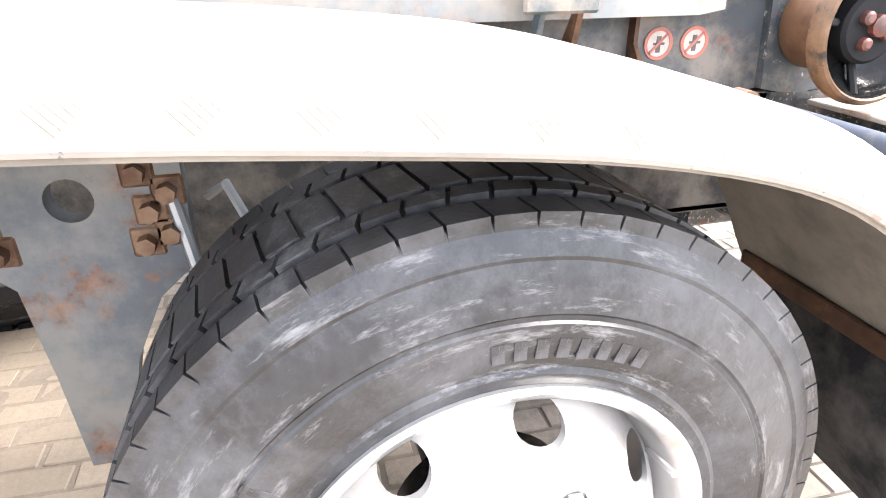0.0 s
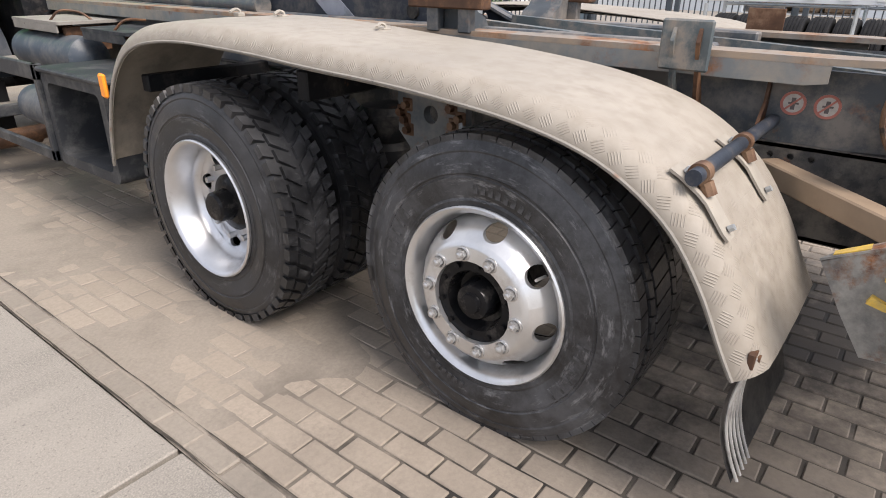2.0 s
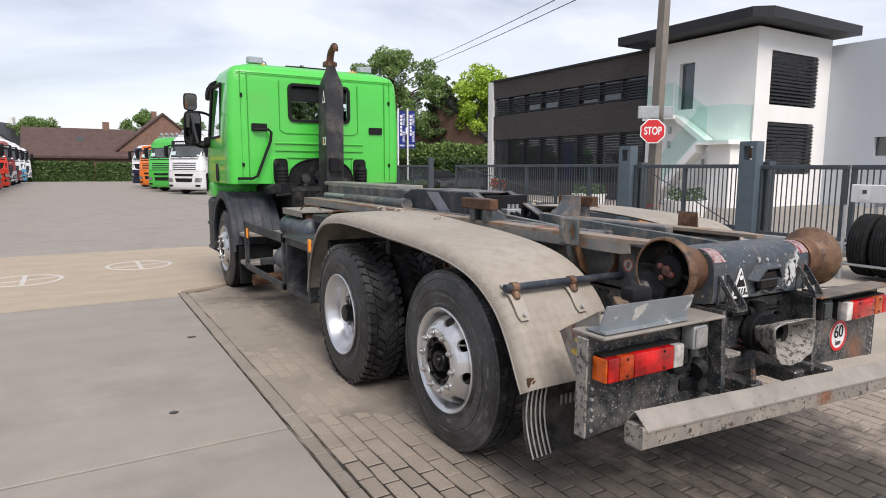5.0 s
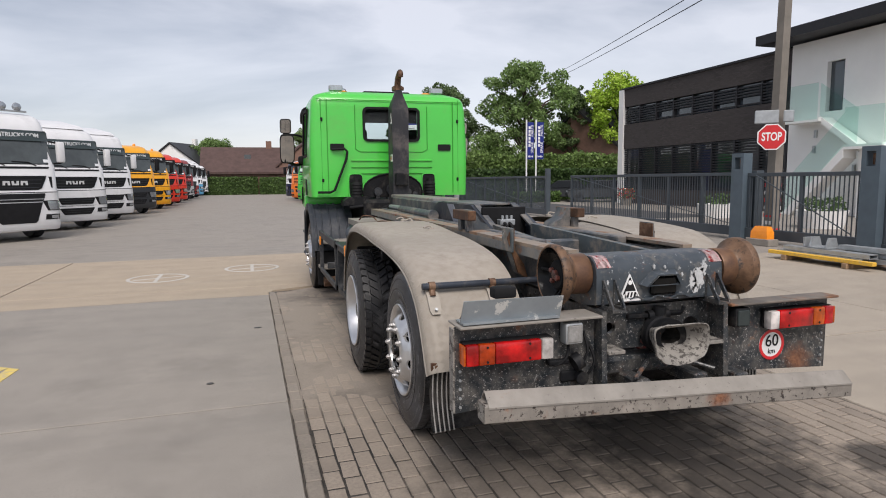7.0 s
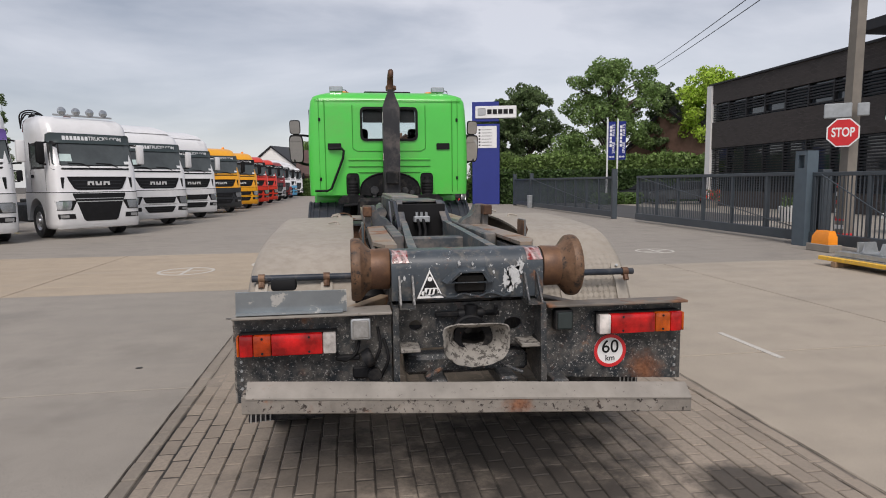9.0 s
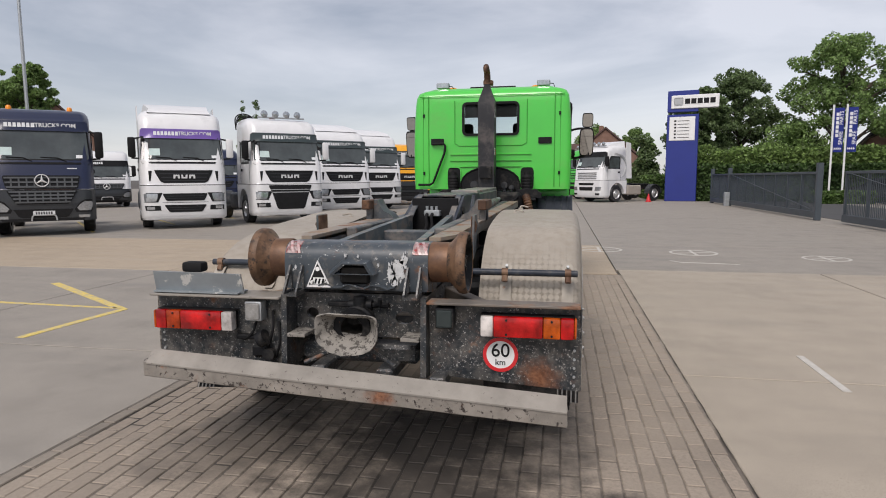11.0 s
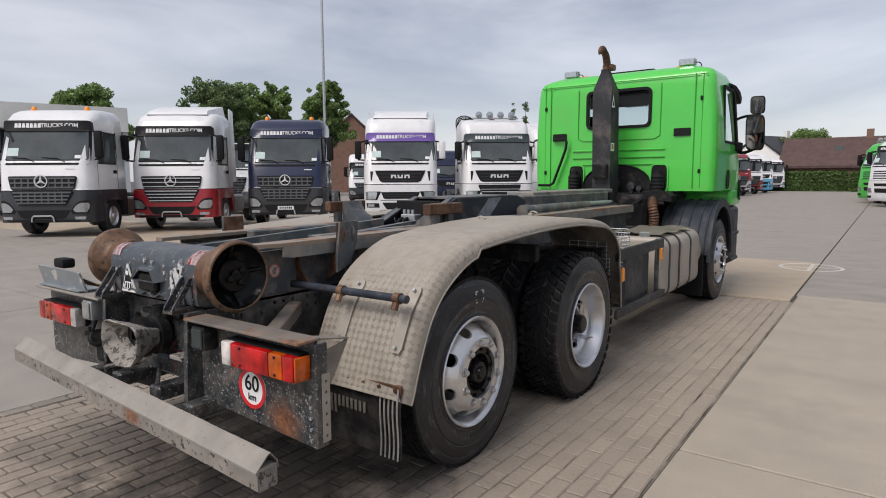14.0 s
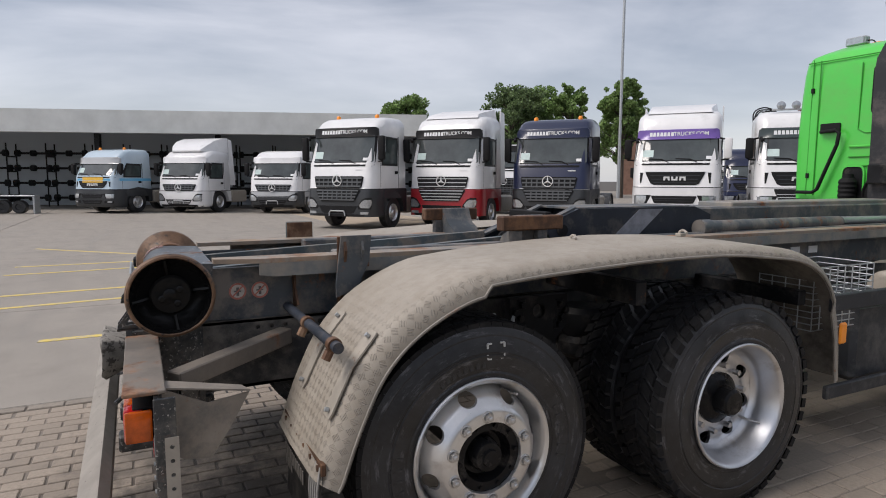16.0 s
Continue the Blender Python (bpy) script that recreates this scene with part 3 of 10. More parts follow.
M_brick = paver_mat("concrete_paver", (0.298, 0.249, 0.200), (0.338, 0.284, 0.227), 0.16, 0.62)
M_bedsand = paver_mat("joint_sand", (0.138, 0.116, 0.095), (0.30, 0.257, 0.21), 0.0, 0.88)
M_joint = mat("dark_joint_sand", (0.085, 0.075, 0.065), 0.9, var=0.25, scale=9, bump=0.4, bscale=60)
M_crack = mat("dark_damp_joint", (0.065, 0.056, 0.047), 0.9, var=0.4, scale=20, bump=0.3, bscale=80)
M_linepaint = mat("worn_white_line", (0.52, 0.495, 0.455), 0.75, var=0.12, scale=20, bump=0.1, dirt=(0.38, 0.35, 0.31), dirty=0.25, dscale=12)
M_yline = mat("worn_yellow_line", (0.66, 0.50, 0.12), 0.75, var=0.12, scale=20, bump=0.1, dirt=(0.38, 0.35, 0.31), dirty=0.4, dscale=12)

bm = B()
plate(bm, [(-900, -900), (900, -900), (900, 900), (-900, 900)], "xy", -0.30, -0.035)
alone("ground", bm, M_joint, "dark sandy ground under the paving", "ground", kind="structure")

# concrete slabs with sawn joints; the last ones run on to the far ends of the yard
pavement = thing("pavement", pose(0, 0, 0), "worn concrete yard slabs with narrow joints", "pavement", kind="structure")
XL, XR, J = -1.86, 2.04, 0.006
slabs = [
    (-5.6, XL, -5.0, 0.69, 0), (-5.6, XL, 0.70, 5.28, 0), (-11.5, -5.61, -5.0, 0.69, 0), (-11.5, -5.61, 0.70, 5.29, 0), (-70, -11.51, -5.0, 5.29, 0),
    (-70, XL, -60, -5.01, 0), (XL, XR, -60, -9.2, 0), (XR, 5.2, -5.0, 0.80, 1), (XR, 5.2, 0.81, 6.56, 1), (5.21, 9.4, -5.0, 0.80, 1), (5.21, 9.4, 0.81, 6.55, 1), (XR, 9.4, -60, -5.01, 1),
    (-5.6, 2.0, 6.10, 10.4, 2), (-14, -5.61, 5.30, 10.4, 2), (-70, -14.01, 5.30, 9.6, 2), (2.01, 9.4, 6.57, 10.6, 0), (-14, 2.0, 10.41, 200, 0), (-70, -14.01, 9.61, 200, 0), (2.01, 9.4, 10.61, 33, 0), (2.01, 30, 33.01, 200, 0), (9.41, 60, -60, 33.0, 0),
]
for x0, x1, y0, y1, tan in slabs:
    bm = B()
    box(bm, x0 + J, x1 - J, y0 + J, y1 - J, -0.12, 0.0, 0.006)
    part("slab", bm, (M_slab, M_slab_tan, M_slab_sandy)[tan], pavement, "tan concrete slab" if tan else "")
bm = B()
plate(bm, [(-5.6 + J, 5.285), (XL, 5.29), (-1.80, 5.62), (-1.2, 5.86), (0, 5.98), (2.0, 6.06), (2.0, 6.095), (-5.6 + J, 6.095)], "xy", -0.12, -0.001)
part("slab", bm, M_slab_sandy, pavement, "tan concrete slab")

# kerb strips along the brick bed, of uneven length, with ragged open joints
M_kerb = paver_mat("kerb_paver", (0.240, 0.208, 0.172), (0.29, 0.25, 0.206), 0.2, 0.6)
for x0, x1, nm in ((XL, XL + 0.10, -1),):
    y = -9.0
    while y < (5.3 if nm < 0 else 6.0):
        bm = B()
        L = random.uniform(0.19, 0.24)
        d = 0.004 * random.uniform(-1, 1)
        box(bm, x0 + 0.008 + d, x1 - 0.006 + d, y + 0.005, min(y + L, 5.5 if nm < 0 else 6.04) - 0.005, -0.1, 0.001 + 0.004 * random.random(), 0.006)
        part("kerb_strip", bm, M_kerb, pavement)
        y += L
for x0, seed, wide in ((XL, 1.0, 0.6), (XL + 0.102, 2.0, 0.4), (XR - 0.002, 3.0, 0.5), (XR - 0.113, 4.0, 0.3)):
    bm = B()
    prev = None
    y = -8.8
    while y < 5.25:
        w = wide * max(0.0008, 0.006 + 0.011 * noise.noise(Vector((y * 3.1, seed, 0))) + 0.005 * noise.noise(Vector((y * 17, seed, 4))))
        c = x0 + 0.005 * noise.noise(Vector((y * 5, seed, 9)))
        pair_ = (bm.verts.new((c - w, y, 0.0062)), bm.verts.new((c + w * 0.8, y, 0.0062)))
        if prev:
            bm.faces.new((prev[0], prev[1], pair_[1], pair_[0]))
        prev = pair_
        y += 0.03
    part("open_joint", bm, M_crack, pavement, "dark ragged joint along the kerb")

# white wheel marks painted on the yard
for cx, cy, r in ((-3.63, 7.55, 0.5), (-2.08, 8.28, 0.5), (6.1, 8.65, 0.42), (1.91, 9.6, 0.5), (3.8, 9.25, 0.48)):
    bm = B()
    plate(bm, oval(cx, cy, r, r, 36), "xy", 0.0, 0.004, [oval(cx, cy, r * 0.88, r * 0.88, 36)])
    box(bm, cx - 0.03, cx + 0.03, cy - r * 0.88, cy + r * 0.88, 0.0, 0.0035)
    plate(bm, [(cx - r * 0.75, cy - 0.16), (cx + r * 0.8, cy + 0.1), (cx + r * 0.8, cy + 0.14), (cx - r * 0.75, cy - 0.11)], "xy", 0.0, 0.003)
    alone("painted_circle", bm, M_linepaint, "worn white circle painted on the concrete", "road marking", "painted circles", "structure")
for pts, m_ in (([(3.12, 1.53), (3.18, 1.53), (3.18, 0.6), (3.12, 0.6)], M_linepaint), ([(3.3, 7.66), (4.25, 7.52), (4.25, 7.56), (3.3, 7.71)], M_linepaint), ([(3.1, 7.9), (3.16, 7.9), (3.36, 7.6), (3.3, 7.6)], M_linepaint),
                ([(-6.5, 3.86), (-4.2, 2.37), (-4.25, 2.28), (-6.55, 3.75)], M_yline), ([(-4.2, 2.37), (-4.1, 2.30), (-4.2, 0.9), (-4.3, 0.9)], M_yline), ([(-6.4, 2.46), (-4.3, 2.36), (-4.3, 2.30), (-6.4, 2.38)], M_yline),
                ([(-13.35, -3.32), (-9.48, 0.65), (-9.55, 0.72), (-13.42, -3.25)], M_yline), ([(-10.02, -3.20), (-10.04, 0.55), (-10.14, 0.54), (-10.12, -3.20)], M_yline), ([(-8.95, -3.21), (-9.22, 0.55), (-9.32, 0.54), (-9.05, -3.21)], M_yline), ([(-6.77, -3.00), (-7.02, 0.23), (-7.12, 0.22), (-6.87, -3.01)], M_yline), ([(-5.80, -2.89), (-6.16, 0.07), (-6.26, 0.05), (-5.90, -2.90)], M_yline), ([(-3.82, -2.11), (-3.84, -1.05), (-3.94, -1.05), (-3.92, -2.11)], M_yline)):
    bm = B()
    plate(bm, pts, "xy", 0.0, 0.004)
    alone("painted_line", bm, m_, "worn line painted on the concrete", "road marking", "painted lines", "structure")
# stall lines in front of the parked row
for i in range(12):
    bm = B()
    x, y = -13.2 + 0.45 * i if i < 4 else -11.6 + 0.1 * i, 8.6 + (3.3 if i < 4 else 4.4) * i
    plate(bm, [(x, y), (x + 0.08, y + 0.06), (x - 4.0, y + 4.1), (x - 4.08, y + 4.04)], "xy", 0.0, 0.004)
    alone("stall_line", bm, M_yline, "worn yellow parking stall line", "road marking", "stall lines", "structure")
# oil spots and crumbs
M_oil = mat("oil_stain", (0.05, 0.046, 0.042), 0.45, var=0.3, scale=9, bump=0.1)
for x, y, r in ((-2.45, 1.31, 0.03), (-2.05, 3.2, 0.04)):
    bm = B()
    plate(bm, [(x + r * (1 + 0.4 * noise.noise(Vector((math.cos(t) * 2 + x, math.sin(t) * 2, 3)))) * math.cos(t), y + r * 0.7 * (1 + 0.4 * noise.noise(Vector((math.cos(t) * 2, math.sin(t) * 2, x)))) * math.sin(t)) for t in [2 * math.pi * k / 22 for k in range(22)]], "xy", 0.002, 0.0055)
    alone("oil_stain", bm, M_oil, "dark oil stain on the paving", "stain", "oil stains", "structure")

# ---- the hook-lift truck ----
M_shelf = mat("rusty_dusty_shelf", (0.13, 0.115, 0.10), 0.7, var=0.25, scale=4, bump=0.3, bscale=60, dirt=(0.20, 0.17, 0.14), dirty=0.4, rust=0.4, rscale=4)
M_rolbolt = mat("rusty_red_bolt", (0.17, 0.05, 0.035), 0.5, var=0.4, scale=40, bump=0.3, dirt=(0.03, 0.025, 0.022), dirty=0.5, dscale=30)
M_rod = mat("dark_navy_rod", (0.036, 0.043, 0.056), 0.38, var=0.3, scale=8, bump=0.2, dirt=(0.14, 0.125, 0.11), dirty=0.22, dscale=9, rust=0.1)
M_flapstripe = mat("pale_rubber_stripe", (0.36, 0.35, 0.33), 0.7, var=0.15, scale=20, bump=0.1, dirt=(0.18, 0.17, 0.155), dirty=0.3, dscale=14)
M_flapmark = mat("worn_flap_lettering", (0.15, 0.14, 0.125), 0.8, var=0.3, scale=40, bump=0.1)
M_armgrey = mat("green_grey_arm_paint", (0.085, 0.105, 0.112), 0.5, var=0.25, scale=4, bump=0.2, bscale=60, crisp=0.15, dirt=(0.25, 0.22, 0.185), dirty=0.34, dscale=7, rust=0.3, rscale=7)
M_strap = mat("dusty_strap_steel", (0.345, 0.312, 0.265), 0.65, metal=0.05, var=0.15, scale=9, bump=0.2, rust=0.08, rscale=9)
M_liner_pale = mat("dust_caked_guard_underside", (0.19, 0.17, 0.142), 0.85, var=0.3, scale=5, bump=0.3, bscale=40, dirt=(0.30, 0.262, 0.215), dirty=0.45, dscale=4)
M_hanger = mat("dusty_hanger_paint", (0.125, 0.142, 0.155), 0.55, var=0.25, scale=5, bump=0.25, bscale=60, dirt=(0.25, 0.235, 0.21), dirty=0.42, dscale=5, rust=0.40, rscale=7)
M_liner = mat("grimy_guard_underside", (0.09, 0.08, 0.067), 0.8, var=0.3, scale=5, bump=0.3, bscale=40, dirt=(0.24, 0.21, 0.175), dirty=0.45, dscale=4)
AXLE_REAR, AXLE_DRIVE, AXLE_FRONT = 0.0, 1.36, 5.72
truck = thing("hook_lift_truck", pose(0, 0, 0), "green three-axle hook-lift truck with dusty tread-plate mudguards, standing without a container", "truck")


# wheels: the outer face looks along +x, the axle passes through the origin
def tyre_mesh(width, R, lugs):
    bm = B()
    h = width / 2
    prof = [(h - 0.030, 0.292), (h - 0.012, 0.300), (h - 0.006, 0.322), (h - 0.010, 0.330), (h - 0.002, 0.360), (h, 0.395), (h - 0.004, 0.398), (h - 0.004, 0.404), (h - 0.001, 0.408),
            (h - 0.008, 0.440), (h - 0.018, R - 0.058), (h - 0.016, R - 0.052), (h - 0.024, R - 0.03), (h - 0.034, R - 0.014), (h - 0.06, R - 0.012)]
    prof = prof + [(0, R - 0.010)] + [(-x, r) for x, r in prof[::-1]]
    lathe(bm, prof, 96)
    return bm


def block(bm, a0, a1, x0, x1, r0, r1, skew=0.0, pinch=0.88):
    """A tread block between two angles, set askew along the axle."""
    vs = []
    for r, q in ((r0, 1.0), (r1, pinch)):
        am, xm = (a0 + a1) / 2, (x0 + x1) / 2
        for a, x in ((a0, x0), (a1, x0), (a1, x1), (a0, x1)):
            aa = am + (a - am) * q + skew * (x - xm)
            xx = xm + (x - xm) * q
            vs.append(bm.verts.new((xx, r * math.cos(aa), r * math.sin(aa))))
    for f in ((4, 5, 6, 7), (0, 1, 5, 4), (1, 2, 6, 5), (2, 3, 7, 6), (3, 0, 4, 7)):
        bm.faces.new([vs[i] for i in f])


def tread_road(width, R):
    bm = B()
    h = width / 2
    n = 62
    step = 2 * math.pi / n
    edges = [-h + 0.022, -h + 0.085, -0.062, 0.062, h - 0.085, h - 0.022]
    for row in range(5):
        x0, x1 = edges[row] + 0.006, edges[row + 1] - 0.006
        for k in range(n):
            a = k * step + (row % 2) * step / 2
            r0 = R - 0.03 if row in (0, 4) else R - 0.014
            block(bm, a, a + step * (0.95 if row in (0, 4) else 0.9), x0, x1, r0, R - (0.0 if row not in (0, 4) else 0.004), skew=0.5 if row % 2 else -0.3, pinch=0.97)
    return bm


def tread_lug(width, R):
    bm = B()
    h = width / 2
    n = 46
    step = 2 * math.pi / n
    for k in range(n):
        for s in (-1, 1):
            a = k * step + (step / 2 if s > 0 else 0)
            x0, x1 = sorted((s * (h - 0.018), s * 0.085))
            block(bm, a, a + step * 0.70, x0, x1, R - 0.034, R - 0.002, skew=s * 0.7, pinch=0.93)
            x0, x1 = sorted((s * 0.078, s * 0.010))
            block(bm, a + step * 0.35, a + step * 1.05, x0, x1, R - 0.022, R, skew=s * 1.3, pinch=0.92)
    return bm


def disc_with_holes(bm, prof, n, r_hole, rad, half_angle, depth, seg=24):
    """A pressed wheel disc: the profile x(r) turned round, with n oval hand holes and their inner lips."""
    xs, rs = [p[0] for p in prof], [p[1] for p in prof]

    def at_r(a, r, off=0.0):
        return (float(np.interp(r, rs[::-1] if rs[0] > rs[-1] else rs, xs[::-1] if rs[0] > rs[-1] else xs)) + off, r * math.cos(a), r * math.sin(a))

    r_in, r_out = r_hole - rad * 1.45, r_hole + rad * 1.45
    sector = math.pi / n
    for j in range(n):
        mid = 2 * sector * j + sector
        loops = []
        for q, off in ((1.0, 0.0), (0.55, 0.0), (0.0, 0.0), (0.0, -depth)):
            lp = []
            for k in range(seg):
                t = 2 * math.pi * k / seg
                c, s = math.cos(t), math.sin(t)
                big = 1 / max(abs(c), abs(s))
                oa, orr = sector * c * big, (r_out - r_in) / 2 * s * big
                ia, ir = half_angle * c, rad * s
                a, r = ia + (oa - ia) * q, ir + (orr - ir) * q
                if q == 1.0:
                    lp.append(at_r(mid + a, (r_in + r_out) / 2 + r))
                else:
                    lp.append(at_r(mid + a, r_hole * (1 - q) + (r_in + r_out) / 2 * q + r, off))
            loops.append(lp)
        rings(bm, loops, True, False)
    for lo, hi in ((min(rs), r_in), (r_out, max(rs))):
        sel = sorted({lo, hi, *[r for r in rs if lo < r < hi]})
        lathe(bm, [(at_r(0, r)[0], r) for r in sel], 80)
    return bm


def hexnut(r=0.0175, h=0.018, stud=0.007):
    bm = B()
    lathe(bm, [(-0.004, 0.0), (-0.004, r * 1.45), (0.004, r * 1.4), (0.006, r * 1.15)], 14)
    tube(bm, [(0.002, 0, 0), (h, 0, 0)], r, 6)
    tube(bm, [(h - 0.002, 0, 0), (h + stud, 0, 0), (h + stud + 0.003, 0, 0)], [r * 0.56, r * 0.56, r * 0.3], 10)
    return bm


TYRE_R = 0.525
wheel_kits = {}


def steer_wheel(parent, m, label, dusty):
    """A single wheel with an outward disc, ten nuts and an oily hub."""
    key = ("steer", dusty)
    if key not in wheel_kits:
        hub = B()
        lathe(hub, [(-0.12, 0.0), (-0.12, 0.14), (0.012, 0.146), (0.018, 0.142), (0.018, 0.104), (-0.008, 0.098), (-0.030, 0.088), (-0.034, 0.070), (0.020, 0.062), (0.030, 0.056), (0.032, 0.036),
                    (0.046, 0.032), (0.048, 0.018), (0.048, 0.0)], 40)
        rim = B()
        lathe(rim, [(-0.34, 0.300), (-0.335, 0.285), (-0.30, 0.278), (-0.20, 0.262), (-0.085, 0.262), (-0.055, 0.272), (-0.028, 0.276), (-0.010, 0.282), (0.0, 0.294), (0.004, 0.301), (-0.002, 0.306), (-0.014, 0.304), (-0.02, 0.29)], 80)
        disc_with_holes(rim, [(-0.10, 0.264), (-0.072, 0.262), (-0.045, 0.252), (-0.008, 0.232), (0.022, 0.205), (0.034, 0.192), (0.036, 0.182), (0.036, 0.142), (0.02, 0.140)], 8, 0.236, 0.022, 0.15, 0.014)
        a, b, c, d, f = hub, rim, tyre_mesh(0.385, TYRE_R, False), tread_road(0.385, TYRE_R), hexnut()
        off = pose(-0.1925, 0, 0)
        w = part("wheel", a, M_hub, parent, label, m)
        part("rim", b, M_rim_dusty if dusty else M_rim, w, "silver steel rim with oval hand holes")
        part("tyre", c, M_rubber, w, "", off)
        part("tread", d, M_tread, w, "", off)
        for r_, hgt, wid, angles in ((0.362, 0.026, 0.016, [0.9 + 0.075 * i for i in range(8)] + [3.9 + 0.075 * i for i in range(7)]), (0.375, 0.048, 0.010, [-0.9 + 0.12 * i for i in range(6)] + [2.3 + 0.12 * i for i in range(6)])):
            bar0 = None
            for a_ in angles:
                mm = off @ pose(0, 0, 0, math.degrees(a_)) @ pose(0.190, r_, 0)
                if bar0 is None:
                    lb_ = B()
                    box(lb_, -0.004, 0.0022, -hgt / 2, hgt / 2, -wid / 2, wid / 2)
                    bar0 = part("moulded_marking", lb_, M_rubber, w, "", mm)
                else:
                    again(bar0, mm, w)
        hb = B()
        tube(hb, [(0.010, 0, 0), (0.030, 0, 0)], 0.010, 6)
        hb0 = part("hub_bolt", hb, M_hub, w, "", pose(0, 0.125, 0))
        for k in range(1, 10):
            a_ = 2 * math.pi * k / 10
            again(hb0, pose(0, 0.125 * math.cos(a_), 0.125 * math.sin(a_)), w)
        nuts = [part("nut", f, M_nut, w, "", pose(0.036, 0.166 * math.cos(t), 0.166 * math.sin(t))) for t in [2 * math.pi * (k + 0.5) / 10 for k in range(1)]]
        for k in range(1, 10):
            t = 2 * math.pi * (k + 0.5) / 10
            again(nuts[0], pose(0.036, 0.166 * math.cos(t), 0.166 * math.sin(t)), w)
        v = B()
        tube(v, [(-0.03, 0.24, 0.09), (0.03, 0.245, 0.10)], 0.005, 6)
        part("valve", v, M_nut, w)
        wheel_kits[key] = w
        return w
    src = wheel_kits[key]
    w = again(src, m, parent)
    w["label"] = label
    for ch in src.children:
        again(ch, ch.matrix_basis.copy(), w)
    return w


def drive_wheel(parent, m, label):
    """Twin tyres with a deep-dished outer rim."""
    if "drive" not in wheel_kits:
        hub = B()
        lathe(hub, [(-0.26, 0.0), (-0.26, 0.13), (-0.135, 0.128), (-0.115, 0.10), (-0.110, 0.072), (-0.05, 0.066), (-0.040, 0.055), (-0.037, 0.0)], 32)
        rim = B()
        lathe(rim, [(-0.02, 0.29), (-0.014, 0.304), (-0.002, 0.306), (0.004, 0.301), (0.0, 0.293), (-0.012, 0.283), (-0.05, 0.276), (-0.07, 0.264), (-0.105, 0.260), (-0.125, 0.252), (-0.14, 0.238)], 80)
        disc_with_holes(rim, [(-0.14, 0.240), (-0.156, 0.225), (-0.160, 0.20), (-0.150, 0.175), (-0.148, 0.12)], 8, 0.205, 0.031, 0.19, 0.016)
        wheel_kits["drive"] = None
        w = part("wheel", hub, M_hub, parent, label, m)
        part("rim", rim, M_rim, w, "bright silver deep-dished rim")
        hb = B()
        tube(hb, [(-0.150, 0, 0), (-0.115, 0, 0)], 0.014, 6)
        hb0 = part("nut", hb, M_nut, w, "", pose(0, 0.165, 0))
        for k in range(1, 10):
            a_ = 2 * math.pi * k / 10
            again(hb0, pose(0, 0.165 * math.cos(a_), 0.165 * math.sin(a_)), w)
        for i, x in enumerate((-0.155, -0.49)):
            if i == 0:
                t1 = part("tyre", tyre_mesh(0.30, TYRE_R, True), M_rubber, w, "", pose(x, 0, 0))
                t2 = part("tread", tread_lug(0.30, TYRE_R + 0.004), M_tread, w, "deep lug tread", pose(x, 0, 0))
            else:
                again(t1, pose(x, 0, 0, 25), w)
                again(t2, pose(x, 0, 0, 25), w)
        v = B()
        tube(v, [(-0.18, 0.16, -0.15), (-0.10, 0.17, -0.16), (-0.06, 0.2, -0.17)], 0.006, 6)
        part("valve", v, M_nut, w)
        wheel_kits["drive"] = w
        return w
    src = wheel_kits["drive"]
    w = again(src, m, parent)
    for ch in src.children:
        again(ch, ch.matrix_basis.copy(), w)
    return w


HUB_Z = 0.515
for side in (-1, 1):
    turn = 180 if side < 0 else 0
    steer_wheel(truck, pose(side * 1.165, AXLE_REAR, HUB_Z, 0, 0, turn) @ pose(0, 0, 0, 12 if side < 0 else 40), "dusty single tag-axle wheel with ten nuts and an oily hub", True)
    drive_wheel(truck, pose(side * (1.265 if side < 0 else 1.255), AXLE_DRIVE, HUB_Z, 0, 0, turn) @ pose(0, 0, 0, 8), "twin drive wheel with deep lugs")
    steer_wheel(truck, pose(side * 1.215, AXLE_FRONT, HUB_Z, 0, 0, turn) @ pose(0, 0, 0, 25), "front steering wheel with a silver rim", False)

# the left rear tyres are paler than the others: dust, plus lens glare put into the colour
M_rubber_film = tyre_mat("filmed_tyre_rubber", (0.048, 0.048, 0.051), 0.9, (0.12, 0.12, 0.125), 0.011, 0.020)
for w_ in [o for o in truck.children if o.name.startswith("wheel") and o.matrix_basis.translation.x < 0 and o.matrix_basis.translation.y < 2.5]:
    for o in w_.children:
        if o.name.startswith(("tyre", "tread", "moulded")):
            o.data = o.data.copy()
            o.data.materials.clear()
            o.data.materials.append(M_rubber_hazy if abs(w_.matrix_basis.translation.y) < 0.1 else M_rubber_film)

# white corner ticks chalked on the right tag tyre
M_chalk = mat("white_chalk", (0.55, 0.55, 0.53), 0.9, var=0.2, scale=60, bump=0.1)
for sy in (-1, 1):
    for sz in (-1, 1):
        bm = B()
        y, z = 0.045 + 0.038 * sy, 0.925 + 0.030 * sz
        box(bm, 1.156, 1.1645, min(y, y - 0.018 * sy), max(y, y - 0.018 * sy), z - 0.003, z + 0.003)
        box(bm, 1.156, 1.1645, y - 0.003, y + 0.003, min(z, z - 0.018 * sz), max(z, z - 0.018 * sz))
        part("chalk_tick", bm, M_chalk, truck, "white chalk tick on the tyre")

